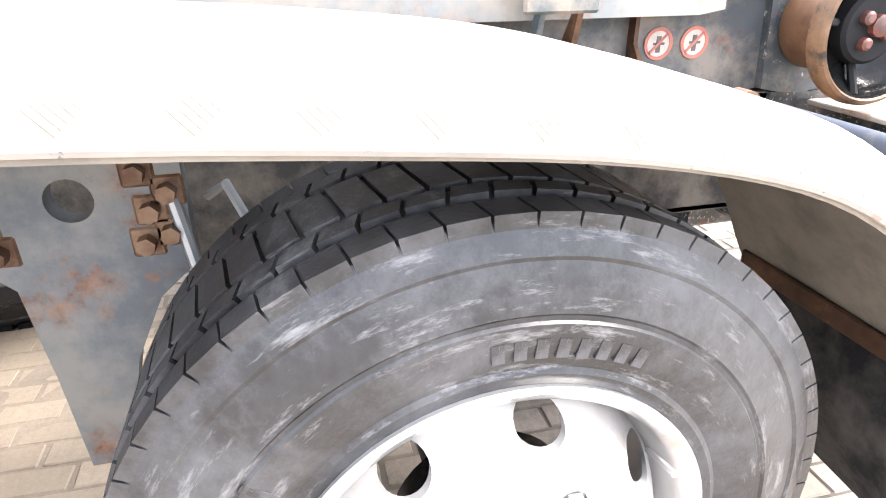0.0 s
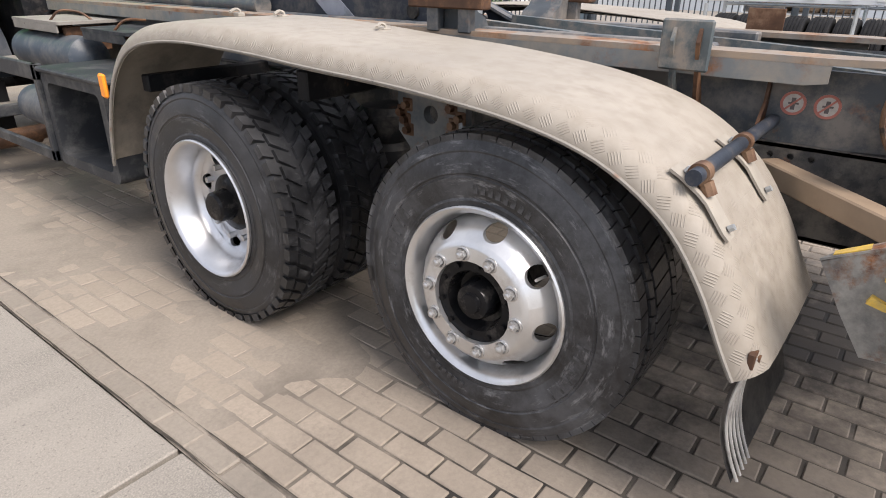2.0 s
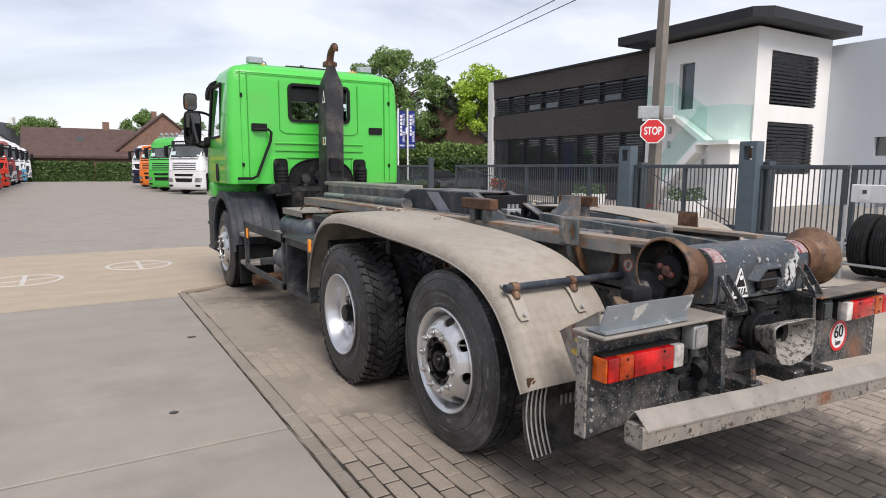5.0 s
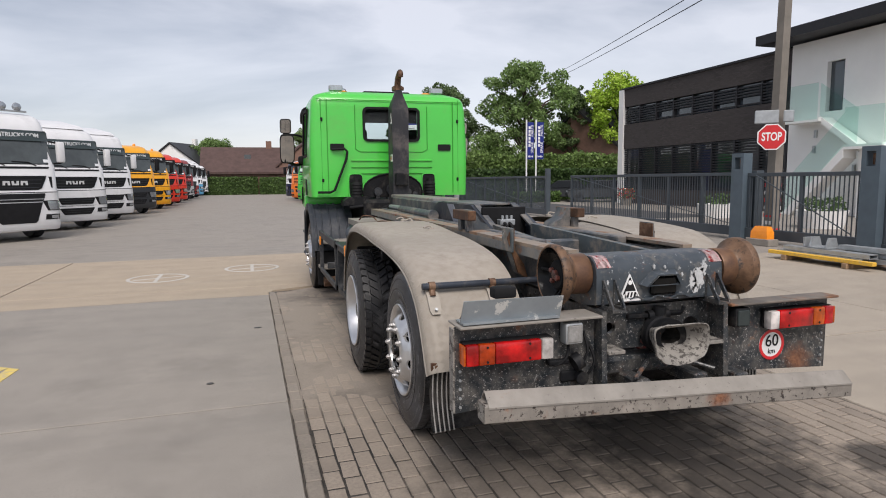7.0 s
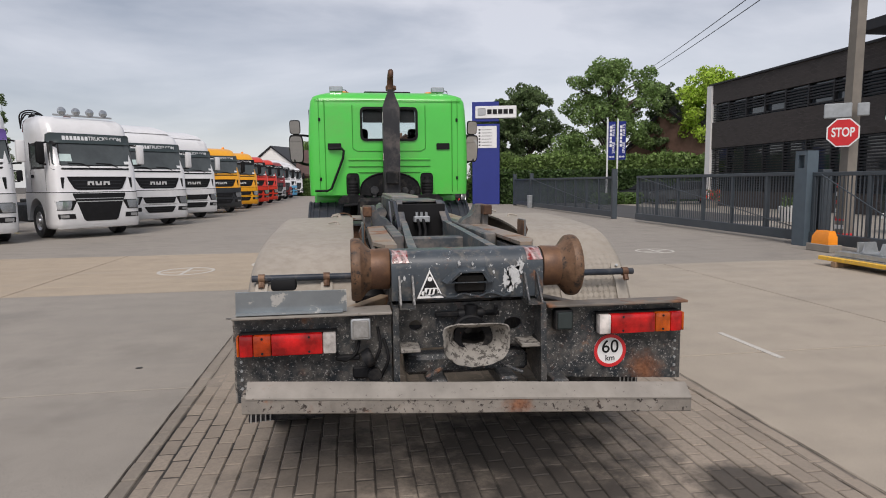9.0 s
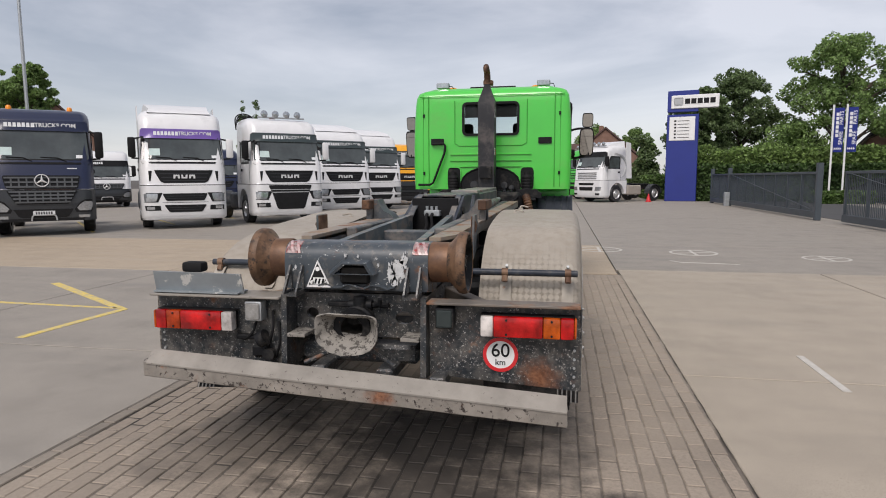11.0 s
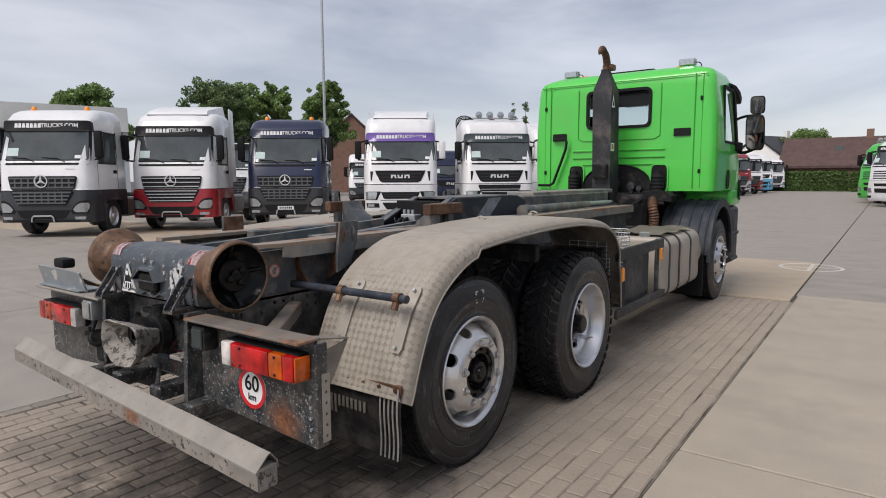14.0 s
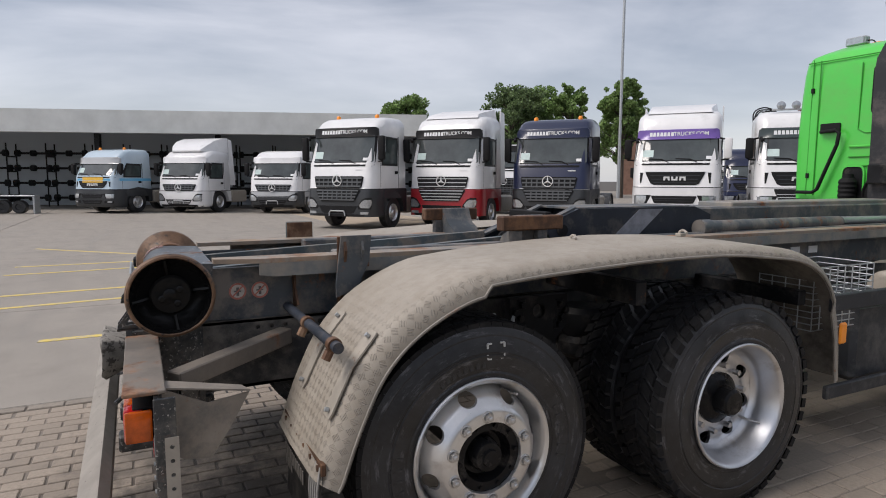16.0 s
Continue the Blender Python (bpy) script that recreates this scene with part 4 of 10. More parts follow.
# axles, springs and hangers under the frame
for y, r in ((AXLE_REAR, 0.07), (AXLE_DRIVE, 0.09), (AXLE_FRONT, 0.06)):
    bm = B()
    tube(bm, [(-0.95, y, HUB_Z), (-0.3, y, HUB_Z), (0.3, y, HUB_Z), (0.95, y, HUB_Z)], r, 14)
    part("axle", bm, M_black, truck)
bm = B()
lathe(bm, [(-0.18, 0.08), (-0.1, 0.2), (0.1, 0.2), (0.18, 0.08)], 20, pose(0, AXLE_DRIVE, HUB_Z))
part("differential", bm, M_black, truck)
bm = B()
tube(bm, [(0, AXLE_DRIVE + 0.1, 0.52), (0, 3.2, 0.6), (0, 4.6, 0.68)], 0.05, 12)
part("drive_shaft", bm, M_black, truck)
for s in (-1, 1):
    for y in (AXLE_DRIVE - 0.36, AXLE_DRIVE + 0.36, AXLE_REAR - 0.22):
        bm = B()
        lathe(bm, [(0.0, 0.0), (0.0, 0.10), (0.03, 0.13), (0.09, 0.125), (0.12, 0.10), (0.17, 0.128), (0.25, 0.13), (0.28, 0.11), (0.28, 0.0)], 24, pose(s * 0.50, y, 0.62) @ pose(0, 0, 0, 0, -90, 0))
        part("air_spring", bm, M_black, truck)
    # hanger plate with a round hole between the axles
    bm = B()
    o = [(0.74, 1.02), (0.40, 1.02), (0.40, 0.82), (0.47, 0.76), (0.53, 0.64), (0.575, 0.46), (0.60, 0.42), (0.655, 0.42), (0.665, 0.62), (0.68, 0.80), (0.74, 0.86)]
    plate(bm, o, "yz", s * 0.66, s * 0.70, [oval(0.57, 0.945, 0.036, 0.036, 22)])
    # right plate and its bolts are black to paint in the guard's shade
    part("hanger_plate", bm, M_hanger if s < 0 else M_black, truck, "blue-grey hanger plate with rusty bolts" if s < 0 else "hanger plate blackened for the shade under the guard")
    for yy, zz in ((0.465, 0.985), (0.455, 0.92), (0.47, 0.865), (0.425, 0.95), (0.43, 0.88), (0.69, 0.97), (0.70, 0.91), (0.685, 0.87), (0.72, 0.94)):
        bm = B()
        x0, x1 = sorted((s * 0.695, s * 0.704))
        box(bm, x0, x1, yy - 0.026, yy + 0.026, zz - 0.026, zz + 0.026, 0.004)
        tube(bm, [(s * 0.70, yy, zz), (s * 0.728, yy, zz)], 0.016, 6)
        part("hanger_bolt", bm, M_rust if s < 0 else M_black, truck, "rusty hanger bolt" if s < 0 else "")
    bm = B()
    tube(bm, [(s * 0.62, 0.45, 0.95), (s * 0.70, 0.42, 0.93), (s * 0.72, 0.40, 0.82)], 0.011, 8)
    tube(bm, [(s * 0.6, 0.38, 0.9), (s * 0.66, 0.34, 0.94), (s * 0.70, 0.30, 0.86)], 0.009, 8)
    part("brake_hose", bm, M_steel, truck)

# main frame
M_chassis = mat("dusty_dark_chassis_rail", (0.050, 0.050, 0.051), 0.6, var=0.3, scale=5, bump=0.3, bscale=70, crisp=0.2, dirt=(0.17, 0.155, 0.135), dirty=0.45, dscale=7, rust=0.15, rscale=8)
for s in (-1, 1):
    bm = B()
    x0, x1 = sorted((s * 0.36, s * 0.385))
    holes = [oval(y, z, 0.011, 0.011, 8) for y in (-0.72, -0.66, -0.60, -0.50, -0.44) for z in (0.88, 0.93)]
    plate(bm, [(-1.02, 0.66), (7.0, 0.72), (7.0, 0.95), (-1.02, 0.97)], "yz", x0, x1, holes)
    for z in (0.665, 0.955):
        box(bm, min(s * 0.29, s * 0.385), max(s * 0.29, s * 0.385), -1.0, 7.0, z, z + 0.012)
    part("chassis_rail", bm, M_chassis, truck, "dirty dark chassis rail with bolt holes")
    for y, z in ((-0.92, 0.90), (-0.86, 0.84), (-0.92, 0.78), (-0.80, 0.90), (-0.78, 0.80), (-0.36, 0.90), (-0.30, 0.84), (-0.22, 0.90)):
        bm = B()
        tube(bm, [(s * 0.383, y, z), (s * 0.398, y, z)], 0.013, 6)
        part("frame_bolt", bm, M_chassis, truck)
    # side plate of the lifting frame
    bm = B()
    x0, x1 = sorted((s * 0.345, s * 0.37))
    plate(bm, [(-1.12, 0.99), (-0.80, 0.97), (4.6, 0.97), (4.6, 1.20), (-0.95, 1.20), (-1.12, 1.16)], "yz", x0, x1)
    part("lifting_frame_side", bm, M_frame, truck, "blue-grey side plate of the lifting frame")
    # long rail on top with a turned-down lip and a chamfered rear end
    bm = B()
    xo, xi = s * 0.47, s * 0.345
    plate(bm, [(xi, -0.90), (xo - s * 0.06, -0.90), (xo, -0.72), (xo, 4.55), (xi, 4.55)], "xy", 1.225, 1.245)
    crl = part("container_rail", bm, M_rail_top, truck, "worn rail with a rusty tread and a blue-grey lip")
    bm = B()
    x0, x1 = sorted((xo, xo - s * 0.012))
    plate(bm, [(-0.72, 1.175), (-0.66, 1.165), (4.55, 1.165), (4.55, 1.2245), (-0.72, 1.2245)], "yz", x0, x1)
    part("rail_lip", bm, M_rail, crl, "turned-down blue-grey lip")
    # second, inner rail
    bm = B()
    x0, x1 = sorted((s * 0.26, s * 0.335))
    box(bm, x0, x1, -0.35, 4.5, 1.10, 1.25, 0.008)
    part("inner_rail", bm, M_frame, truck)
    # guide bracket on the rail, two raked gussets
    bm = B()
    x0, x1 = sorted((s * 0.512, s * 0.527))
    if s < 0:
        box(bm, x0, x1, -0.395, -0.235, 1.18, 1.335, 0.006)
    else:
        plate(bm, [(-0.375, 1.335), (-0.235, 1.335), (-0.245, 1.22), (-0.30, 1.10), (-0.40, 1.06), (-0.40, 1.12)], "yz", x0, x1)
    part("guide_bracket", bm, M_armgrey if s < 0 else M_frame, truck, "upright guide plate on the rail")
    bm = B()
    x0, x1 = sorted((s * 0.506, s * 0.512))
    box(bm, x0, x1, -0.39, -0.24, 1.19, 1.33, 0.002)
    part("bracket_lining", bm, M_rust, truck, "rust-covered inner face of the guide")
    for y in (-0.365, -0.285):
        bm = B()
        plate(bm, [(s * 0.527, 1.31), (s * 0.545, 1.27), (s * 0.47, 1.05), (s * 0.40, 1.0), (s * 0.43, 1.1), (s * 0.50, 1.2)], "xz", y, y + 0.012)
        part("gusset", bm, M_rust_dark if y < -0.3 else (M_armgrey if s < 0 else M_frame), truck)
    bm = B()
    plate(bm, [(s * 0.37, 1.17), (s * 0.40, 1.16), (s * 0.40, 1.10), (s * 0.46, 1.03), (s * 0.37, 1.0)], "xz", -0.56, -0.55)
    part("gusset", bm, M_rust_dark, truck)
    # sun-bleached prohibition stickers
    for y in (-0.63, -0.725) if s < 0 else (-0.705, -0.80):
        bm = B()
        plate(bm, oval(y, 1.095, 0.037, 0.037, 28), "yz", s * 0.371, s * 0.373)
        st = part("sticker", bm, M_faded_white, truck, "round red-bordered prohibition sticker")
        bm = B()
        plate(bm, oval(y, 1.095, 0.037, 0.037, 28), "yz", s * 0.373, s * 0.3745, [oval(y, 1.095, 0.029, 0.029, 28)])
        box(bm, min(s * 0.373, s * 0.3745), max(s * 0.373, s * 0.3745), -0.032, 0.032, -0.003, 0.003)
        bm.verts.ensure_lookup_table()
        bmesh.ops.transform(bm, matrix=Matrix.Translation((0, y, 1.095)) @ pose(0, 0, 0, 45 * s), verts=bm.verts[-8:])
        part("sticker_border", bm, M_faded_red, st)
        bm = B()
        x0, x1 = sorted((s * 0.3732, s * 0.3738))
        box(bm, x0, x1, y - 0.006, y + 0.006, 1.075, 1.112)
        box(bm, x0, x1, y - 0.016, y + 0.014, 1.092, 1.098)
        part("sticker_mark", bm, M_faded_ink, st)

M_pivot, M_pivot_pale = mat("dark_slate_housing", (0.030, 0.036, 0.047), 0.36, var=0.25, scale=4, bump=0.15, bscale=70, dirt=(0.13, 0.12, 0.11), dirty=0.25, dscale=6), mat("rubbed_pale_blue_paint", (0.22, 0.235, 0.275), 0.45, var=0.2, scale=8, bump=0.1, dirt=(0.10, 0.105, 0.115), dirty=0.3, dscale=9)
# frame cross members and the tilting frame between the rails
for y in (-0.35, 0.35, 1.9, 2.9, 4.0):
    bm = B()
    box(bm, -0.34, 0.34, y - 0.05, y + 0.05, 0.78, 0.93, 0.01)
    part("cross_member", bm, M_black, truck)
bm = B()
box(bm, -0.27, 0.27, 0.02, 0.13, 1.06, 1.20, 0.01)
part("cross_member", bm, M_frame, truck)
for s in (-1, 1):
    bm = B()
    loops = []
    for y, x, w, z0, z1 in ((-0.92, 0.25, 0.05, 1.03, 1.19), (-0.3, 0.225, 0.05, 1.05, 1.22), (0.75, 0.17, 0.045, 1.08, 1.27)):
        loops.append([(s * (x - w / 2), y, z0), (s * (x + w / 2), y, z0), (s * (x + w / 2), y, z1), (s * (x - w / 2), y, z1)])
    rings(bm, loops)
    part("tilting_arm", bm, M_armgrey, truck, "green-grey tapered tilting arm")
    # triangular side plate and cylinder eye
    bm = B()
    x0, x1 = sorted((s * 0.20, s * 0.225))
    plate(bm, [(0.62, 1.12), (2.30, 1.14), (2.30, 1.36), (2.15, 1.415), (1.18, 1.415), (0.66, 1.22)], "yz", x0, x1, [oval(0.95, 1.25, 0.022, 0.022, 14)])
    pv = part("pivot_plate", bm, M_pivot, truck, "dark slate cheek of the pivot housing")
    # thin slanted plate in a paler blue-grey than the cheek
    bm = B()
    x0, x1 = sorted((s * 0.2255, s * 0.229))
    plate(bm, [(1.40, 1.20), (1.60, 1.20), (1.86, 1.405), (1.66, 1.405)], "yz", x0, x1)
    part("rubbed_band", bm, M_pivot_pale, pv, "pale slanted band across the cheek")
    bm = B()
    rings(bm, [[(s * 0.150, y, z), (s * 0.199, y, z), (s * 0.199, y + 0.02, z + 0.022), (s * 0.150, y + 0.02, z + 0.022)] for y, z in ((0.66, 1.20), (1.16, 1.405))])
    part("pocket_edge", bm, M_frame, pv, "sloping edge of the pocket")
    # curved saddle bracket with a rusty head
    bm = B()
    x0, x1 = sorted((s * 0.245, s * 0.275))
    plate(bm, [(s * 0.44, 1.40), (s * 0.405, 1.40), (s * 0.39, 1.36), (s * 0.355, 1.31), (s * 0.30, 1.285), (s * 0.27, 1.245), (s * 0.43, 1.245)], "xz", 0.60, 0.78)
    part("container_saddle", bm, M_frame, truck, "dark curved container saddle")
    bm = B()
    box(bm, min(s * 0.435, s * 0.50), max(s * 0.435, s * 0.50), 0.48, 0.86, 1.325, 1.40, 0.006)
    part("saddle_arm", bm, M_rust_dark, truck, "rusty saddle arm")
    for y in (0.58, 0.74):
        bm = B()
        box(bm, min(s * 0.44, s * 0.485), max(s * 0.44, s * 0.485), y - 0.03, y + 0.03, 1.235, 1.33, 0.005)
        part("saddle_leg", bm, M_frame, truck)
    # lifting cylinders
    bm = B()
    tube(bm, [(s * 0.285, 2.2, 1.275), (s * 0.27, 2.8, 1.275), (s * 0.24, 3.7, 1.27)], 0.048, 16)
    tube(bm, [(s * 0.287, 2.12, 1.275), (s * 0.285, 2.22, 1.275)], 0.056, 16)
    cyl = part("hydraulic_cylinder", bm, M_frame, truck)
    bm = B()
    tube(bm, [(s * 0.22, 3.7, 1.28), (s * 0.20, 4.5, 1.27)], 0.032, 12)
    part("piston_rod", bm, M_steel, cyl)
    bm = B()
    tube(bm, [(s * 0.12, 1.06, 1.29), (s * 0.238, 1.06, 1.29)], 0.035, 14)
    part("pivot_pin", bm, M_black, truck)

# valve block and hoses between the pivot plates
bm = B()
box(bm, -0.075, 0.06, 0.86, 0.95, 1.25, 1.30, 0.006)
for x in (-0.05, -0.01, 0.03):
    tube(bm, [(x, 0.88, 1.30), (x, 0.88, 1.335)], 0.012, 8)
part("valve_block", bm, M_steel, truck, "bright aluminium hydraulic valve block")
for x in (-0.045, 0.0):
    bm = B()
    tube(bm, curve_pts([(x, 0.85, 1.27), (x, 0.80, 1.25), (x + 0.01, 0.78, 1.18), (x - 0.01, 0.72, 1.10)], 4), 0.013, 8)
    part("hydraulic_hose", bm, M_dark, truck)
bm = B()
box(bm, -0.20, 0.20, 0.96, 1.0, 1.06, 1.40, 0.006)
part("pivot_wall", bm, M_dark, truck)

bm = B()
plate(bm, rounded(-0.199, 0.199, 1.19, 2.14, 0.02), "xy", 1.409, 1.421)
part("pivot_cover", bm, M_frame, truck, "flat dusty cover of the pivot housing")
# telescopic boom and the upright arm with its hook
bm = B()
box(bm, -0.175, 0.175, 1.28, 4.5, 1.20, 1.405, 0.012)
part("boom", bm, M_frame, truck, "dusty blue-grey telescopic boom")
bm = B()
box(bm, -0.15, 0.15, 2.6, 4.7, 1.390, 1.435, 0.008)
part("boom_slide", bm, M_rail, truck)
bm = B()
rings(bm, [[(-w, y0, z), (w, y0, z), (w, y1, z), (-w, y1, z)] for w, y0, y1, z in ((0.115, 4.70, 5.0, 1.22), (0.115, 4.68, 4.98, 1.62), (0.118, 4.66, 4.92, 2.55), (0.118, 4.68, 4.9, 2.66), (0.045, 4.72, 4.84, 2.86), (0.040, 4.72, 4.82, 2.9))])
arm = part("hook_arm", bm, mat("dark_grey_arm_paint", (0.035, 0.036, 0.04), 0.5, var=0.2, scale=3, bump=0.15, dirt=(0.14, 0.12, 0.11), dirty=0.3), truck, "dark grey upright hook arm")
bm = B()
hk = curve_pts([(0, 4.78, 2.84), (0, 4.80, 2.96), (0, 4.76, 3.06), (0, 4.70, 3.10), (0, 4.64, 3.13), (0, 4.60, 3.10), (0, 4.605, 3.06)], 4)
tube(bm, hk, [0.05 - 0.016 * i / (len(hk) - 1) for i in range(len(hk))], 10)
part("hook", bm, M_rust_dark, arm, "rusty steel hook")
bm = B()
box(bm, -0.06, 0.075, 4.80, 4.92, 2.90, 2.97, 0.01)
tube(bm, [(0.03, 4.80, 2.93), (0.085, 4.80, 2.93)], 0.03, 10)
part("hook_latch", bm, M_rust, arm)
bm = B()
box(bm, -0.09, 0.09, 4.60, 4.70, 1.56, 1.74, 0.015)
part("arm_bracket", bm, M_black, arm)
for s in (-1, 1):
    # a warning triangle and a small label on either cheek
    bm = B()
    plate(bm, [(4.685, 2.43), (4.785, 2.43), (4.735, 2.58)], "yz", s * 0.1185, s * 0.1215)
    st = part("warning_triangle", bm, M_white, arm, "small white warning triangle")
    bm = B()
    plate(bm, [(4.715, 2.45), (4.755, 2.45), (4.748, 2.51), (4.728, 2.51)], "yz", s * 0.1216, s * 0.1226)
    part("triangle_mark", bm, M_signink, st)
    bm = B()
    plate(bm, rounded(4.69, 4.80, 1.90, 2.00, 0.006), "yz", s * 0.1165, s * 0.1195)
    st = part("arm_label", bm, M_white, arm, "small white label with orange print")
    bm = B()
    box(bm, min(s * 0.1196, s * 0.1206), max(s * 0.1196, s * 0.1206), 4.765, 4.79, 1.91, 1.98)
    part("label_print", bm, M_orange, st)
    bm = B()
    box(bm, min(s * 0.1196, s * 0.1206), max(s * 0.1196, s * 0.1206), 4.71, 4.745, 1.92, 1.985)
    part("label_print", bm, M_signink, st)

# rear rollers: a plain barrel with a flared, thick-rimmed flange outside
M_rust_barrel = mat("brown_worn_roller_barrel", (0.185, 0.096, 0.05), 0.5, metal=0.3, var=0.3, scale=7, bump=0.3, bscale=60, dirt=(0.085, 0.045, 0.03), dirty=0.4, dscale=6)
M_rust_rim = mat("greasy_rusty_flange", (0.12, 0.066, 0.036), 0.55, metal=0.1, var=0.4, scale=14, bump=0.5, bscale=50, bdist=0.004, dirt=(0.22, 0.125, 0.07), dirty=0.35, dscale=10, fleck=(0.025, 0.018, 0.015), flecky=0.42, fscale=16)
for s, ry, rz in ((-1, -1.035, 1.135), (1, -1.075, 1.132)):
    flip = Matrix.Diagonal((s, 1, 1, 1))

    def turned(name, prof, mt, parent, label="", seg=48, dy=0.0, dz=0.0):
        bm = B()
        lathe(bm, prof, seg, pose(0, ry + dy, rz + dz))
        bmesh.ops.transform(bm, matrix=flip, verts=bm.verts)
        return part(name, bm, mt, parent, label)

    rol = turned("roller", [(0.398, 0.0), (0.398, 0.104), (0.405, 0.108), (0.470, 0.106), (0.495, 0.105)], M_rust_barrel, truck, "rusty flanged container roller")
    turned("roller_flange", [(0.492, 0.104), (0.503, 0.109), (0.522, 0.128), (0.540, 0.152), (0.548, 0.160), (0.566, 0.164), (0.584, 0.163), (0.593, 0.158), (0.596, 0.151), (0.592, 0.147)], M_rust_rim, rol, "flared rusty flange", 56)
    turned("roller_dish", [(0.594, 0.149), (0.586, 0.145), (0.560, 0.132), (0.538, 0.112), (0.524, 0.086), (0.518, 0.0)], M_grease, rol, "dark greasy roller dish", 40)
    turned("roller_hub", [(0.505, 0.0), (0.507, 0.074), (0.515, 0.080), (0.552, 0.078), (0.560, 0.070), (0.560, 0.0)], M_grease if s > 0 else M_dark, rol, "greasy black roller hub", 32)
    for y, z, r in ((-0.005, 0.005, 0.024), (0.032, 0.022, 0.015), (-0.032, -0.012, 0.016), (0.022, -0.032, 0.014)):
        turned("roller_bolt", [(0.552, r), (0.575, r), (0.580, r * 0.6), (0.580, 0)], M_rolbolt if s < 0 else M_grease, rol, "", 10, y, z)
    for k in range(4):
        a = radians(8 + 90 * k)
        bm = B()
        tube(bm, [(s * 0.530, ry + 0.07 * math.cos(a), rz + 0.07 * math.sin(a)), (s * 0.572, ry + 0.142 * math.cos(a), rz + 0.142 * math.sin(a))], 0.009, 6)
        part("roller_web", bm, M_grease if s > 0 else M_dark, rol)
    bm = B()
    tube(bm, [(s * 0.30, ry, rz), (s * 0.40, ry, rz)], 0.09, 24)
    part("roller_bearing", bm, M_black, truck)

# cross box between the rollers, with a rounded upper rear edge
bm = B()
prof = [(-0.90, 1.225), (-1.03, 1.232)] + [(-1.075 - 0.09 * math.sin(t), 1.142 + 0.09 * math.cos(t)) for t in [radians(a) for a in (0, 18, 36, 54, 72, 90)]] + [(-1.168, 1.03), (-1.160, 0.985), (-1.02, 0.96), (-0.92, 0.98)]
plate(bm, prof, "yz", -0.394, 0.394)
part("rear_cross_box", bm, M_chip, truck, "chipped blue-grey cross box", None, 40)
# hood over the lock, open below
bm = B()
rings(bm, [[(-0.066, -1.160, 1.150), (0.088, -1.160, 1.150), (0.136, -1.160, 1.082), (-0.146, -1.160, 1.082)],
           [(-0.052, -1.212, 1.132), (0.074, -1.212, 1.132), (0.112, -1.212, 1.074), (-0.122, -1.212, 1.074)]], True, False)
rings(bm, [[(-0.052, -1.212, 1.132), (0.074, -1.212, 1.132), (0.112, -1.212, 1.074), (-0.122, -1.212, 1.074)],
           [(-0.040, -1.208, 1.124), (0.062, -1.208, 1.124), (0.092, -1.208, 1.074), (-0.102, -1.208, 1.074)],
           [(-0.050, -1.169, 1.136), (0.072, -1.169, 1.136), (0.110, -1.169, 1.076), (-0.120, -1.169, 1.076)]], True, False)
part("locking_cover", bm, M_chip, truck, "dark hood over the container lock")
bm = B()
box(bm, -0.075, 0.085, -1.195, -1.160, 1.020, 1.120, 0.012)
part("lock_recess", bm, M_grease, truck)
bm = B()
rings(bm, [[(-0.20 + 0.42 * k / 10, -1.166 - dy, 1.000 + 0.012 * math.sin(k * 1.9) + dz) for dy, dz in ((0, 0), (0.016, 0.004), (0.016, 0.012), (0, 0.014))] for k in range(11)])
part("torn_lip", bm, M_chip, truck, "torn lower lip of the box")
TRI = ((-0.268, 0.997), (-0.132, 0.997), (-0.203, 1.142))
cx_, cz_ = sum(p[0] for p in TRI) / 3, sum(p[1] for p in TRI) / 3
bm = B()
plate(bm, TRI, "xz", -1.178, -1.170)
tri = part("maker_plate", bm, M_white, truck, "white triangular maker's plate")
bm = B()
inn = [(cx_ + (x - cx_) * 0.80, cz_ + (z - cz_) * 0.80 + 0.003) for x, z in TRI]
plate(bm, inn, "xz", -1.1795, -1.178)
part("plate_field", bm, M_signink, tri)
bm = B()
for k in range(3):
    a, b = inn[k], inn[(k + 1) % 3]
    mx, mz = cx_ + (a[0] - cx_) * 0.62, cz_ + (a[1] - cz_) * 0.62
    plate(bm, oval(mx, mz, 0.012, 0.012, 12), "xz", -1.1805, -1.1795)
plate(bm, [(-0.234, 1.012), (-0.166, 1.012), (-0.160, 1.050), (-0.228, 1.050)], "xz", -1.1805, -1.1795)
part("plate_ring", bm, M_white, tri)
bm = B()
for k in range(3):
    x = -0.222 + 0.020 * k
    plate(bm, [(x, 1.017), (x + 0.010, 1.017), (x + 0.017, 1.044), (x + 0.007, 1.044)], "xz", -1.1815, -1.1805)
part("plate_sign", bm, M_signink, tri)
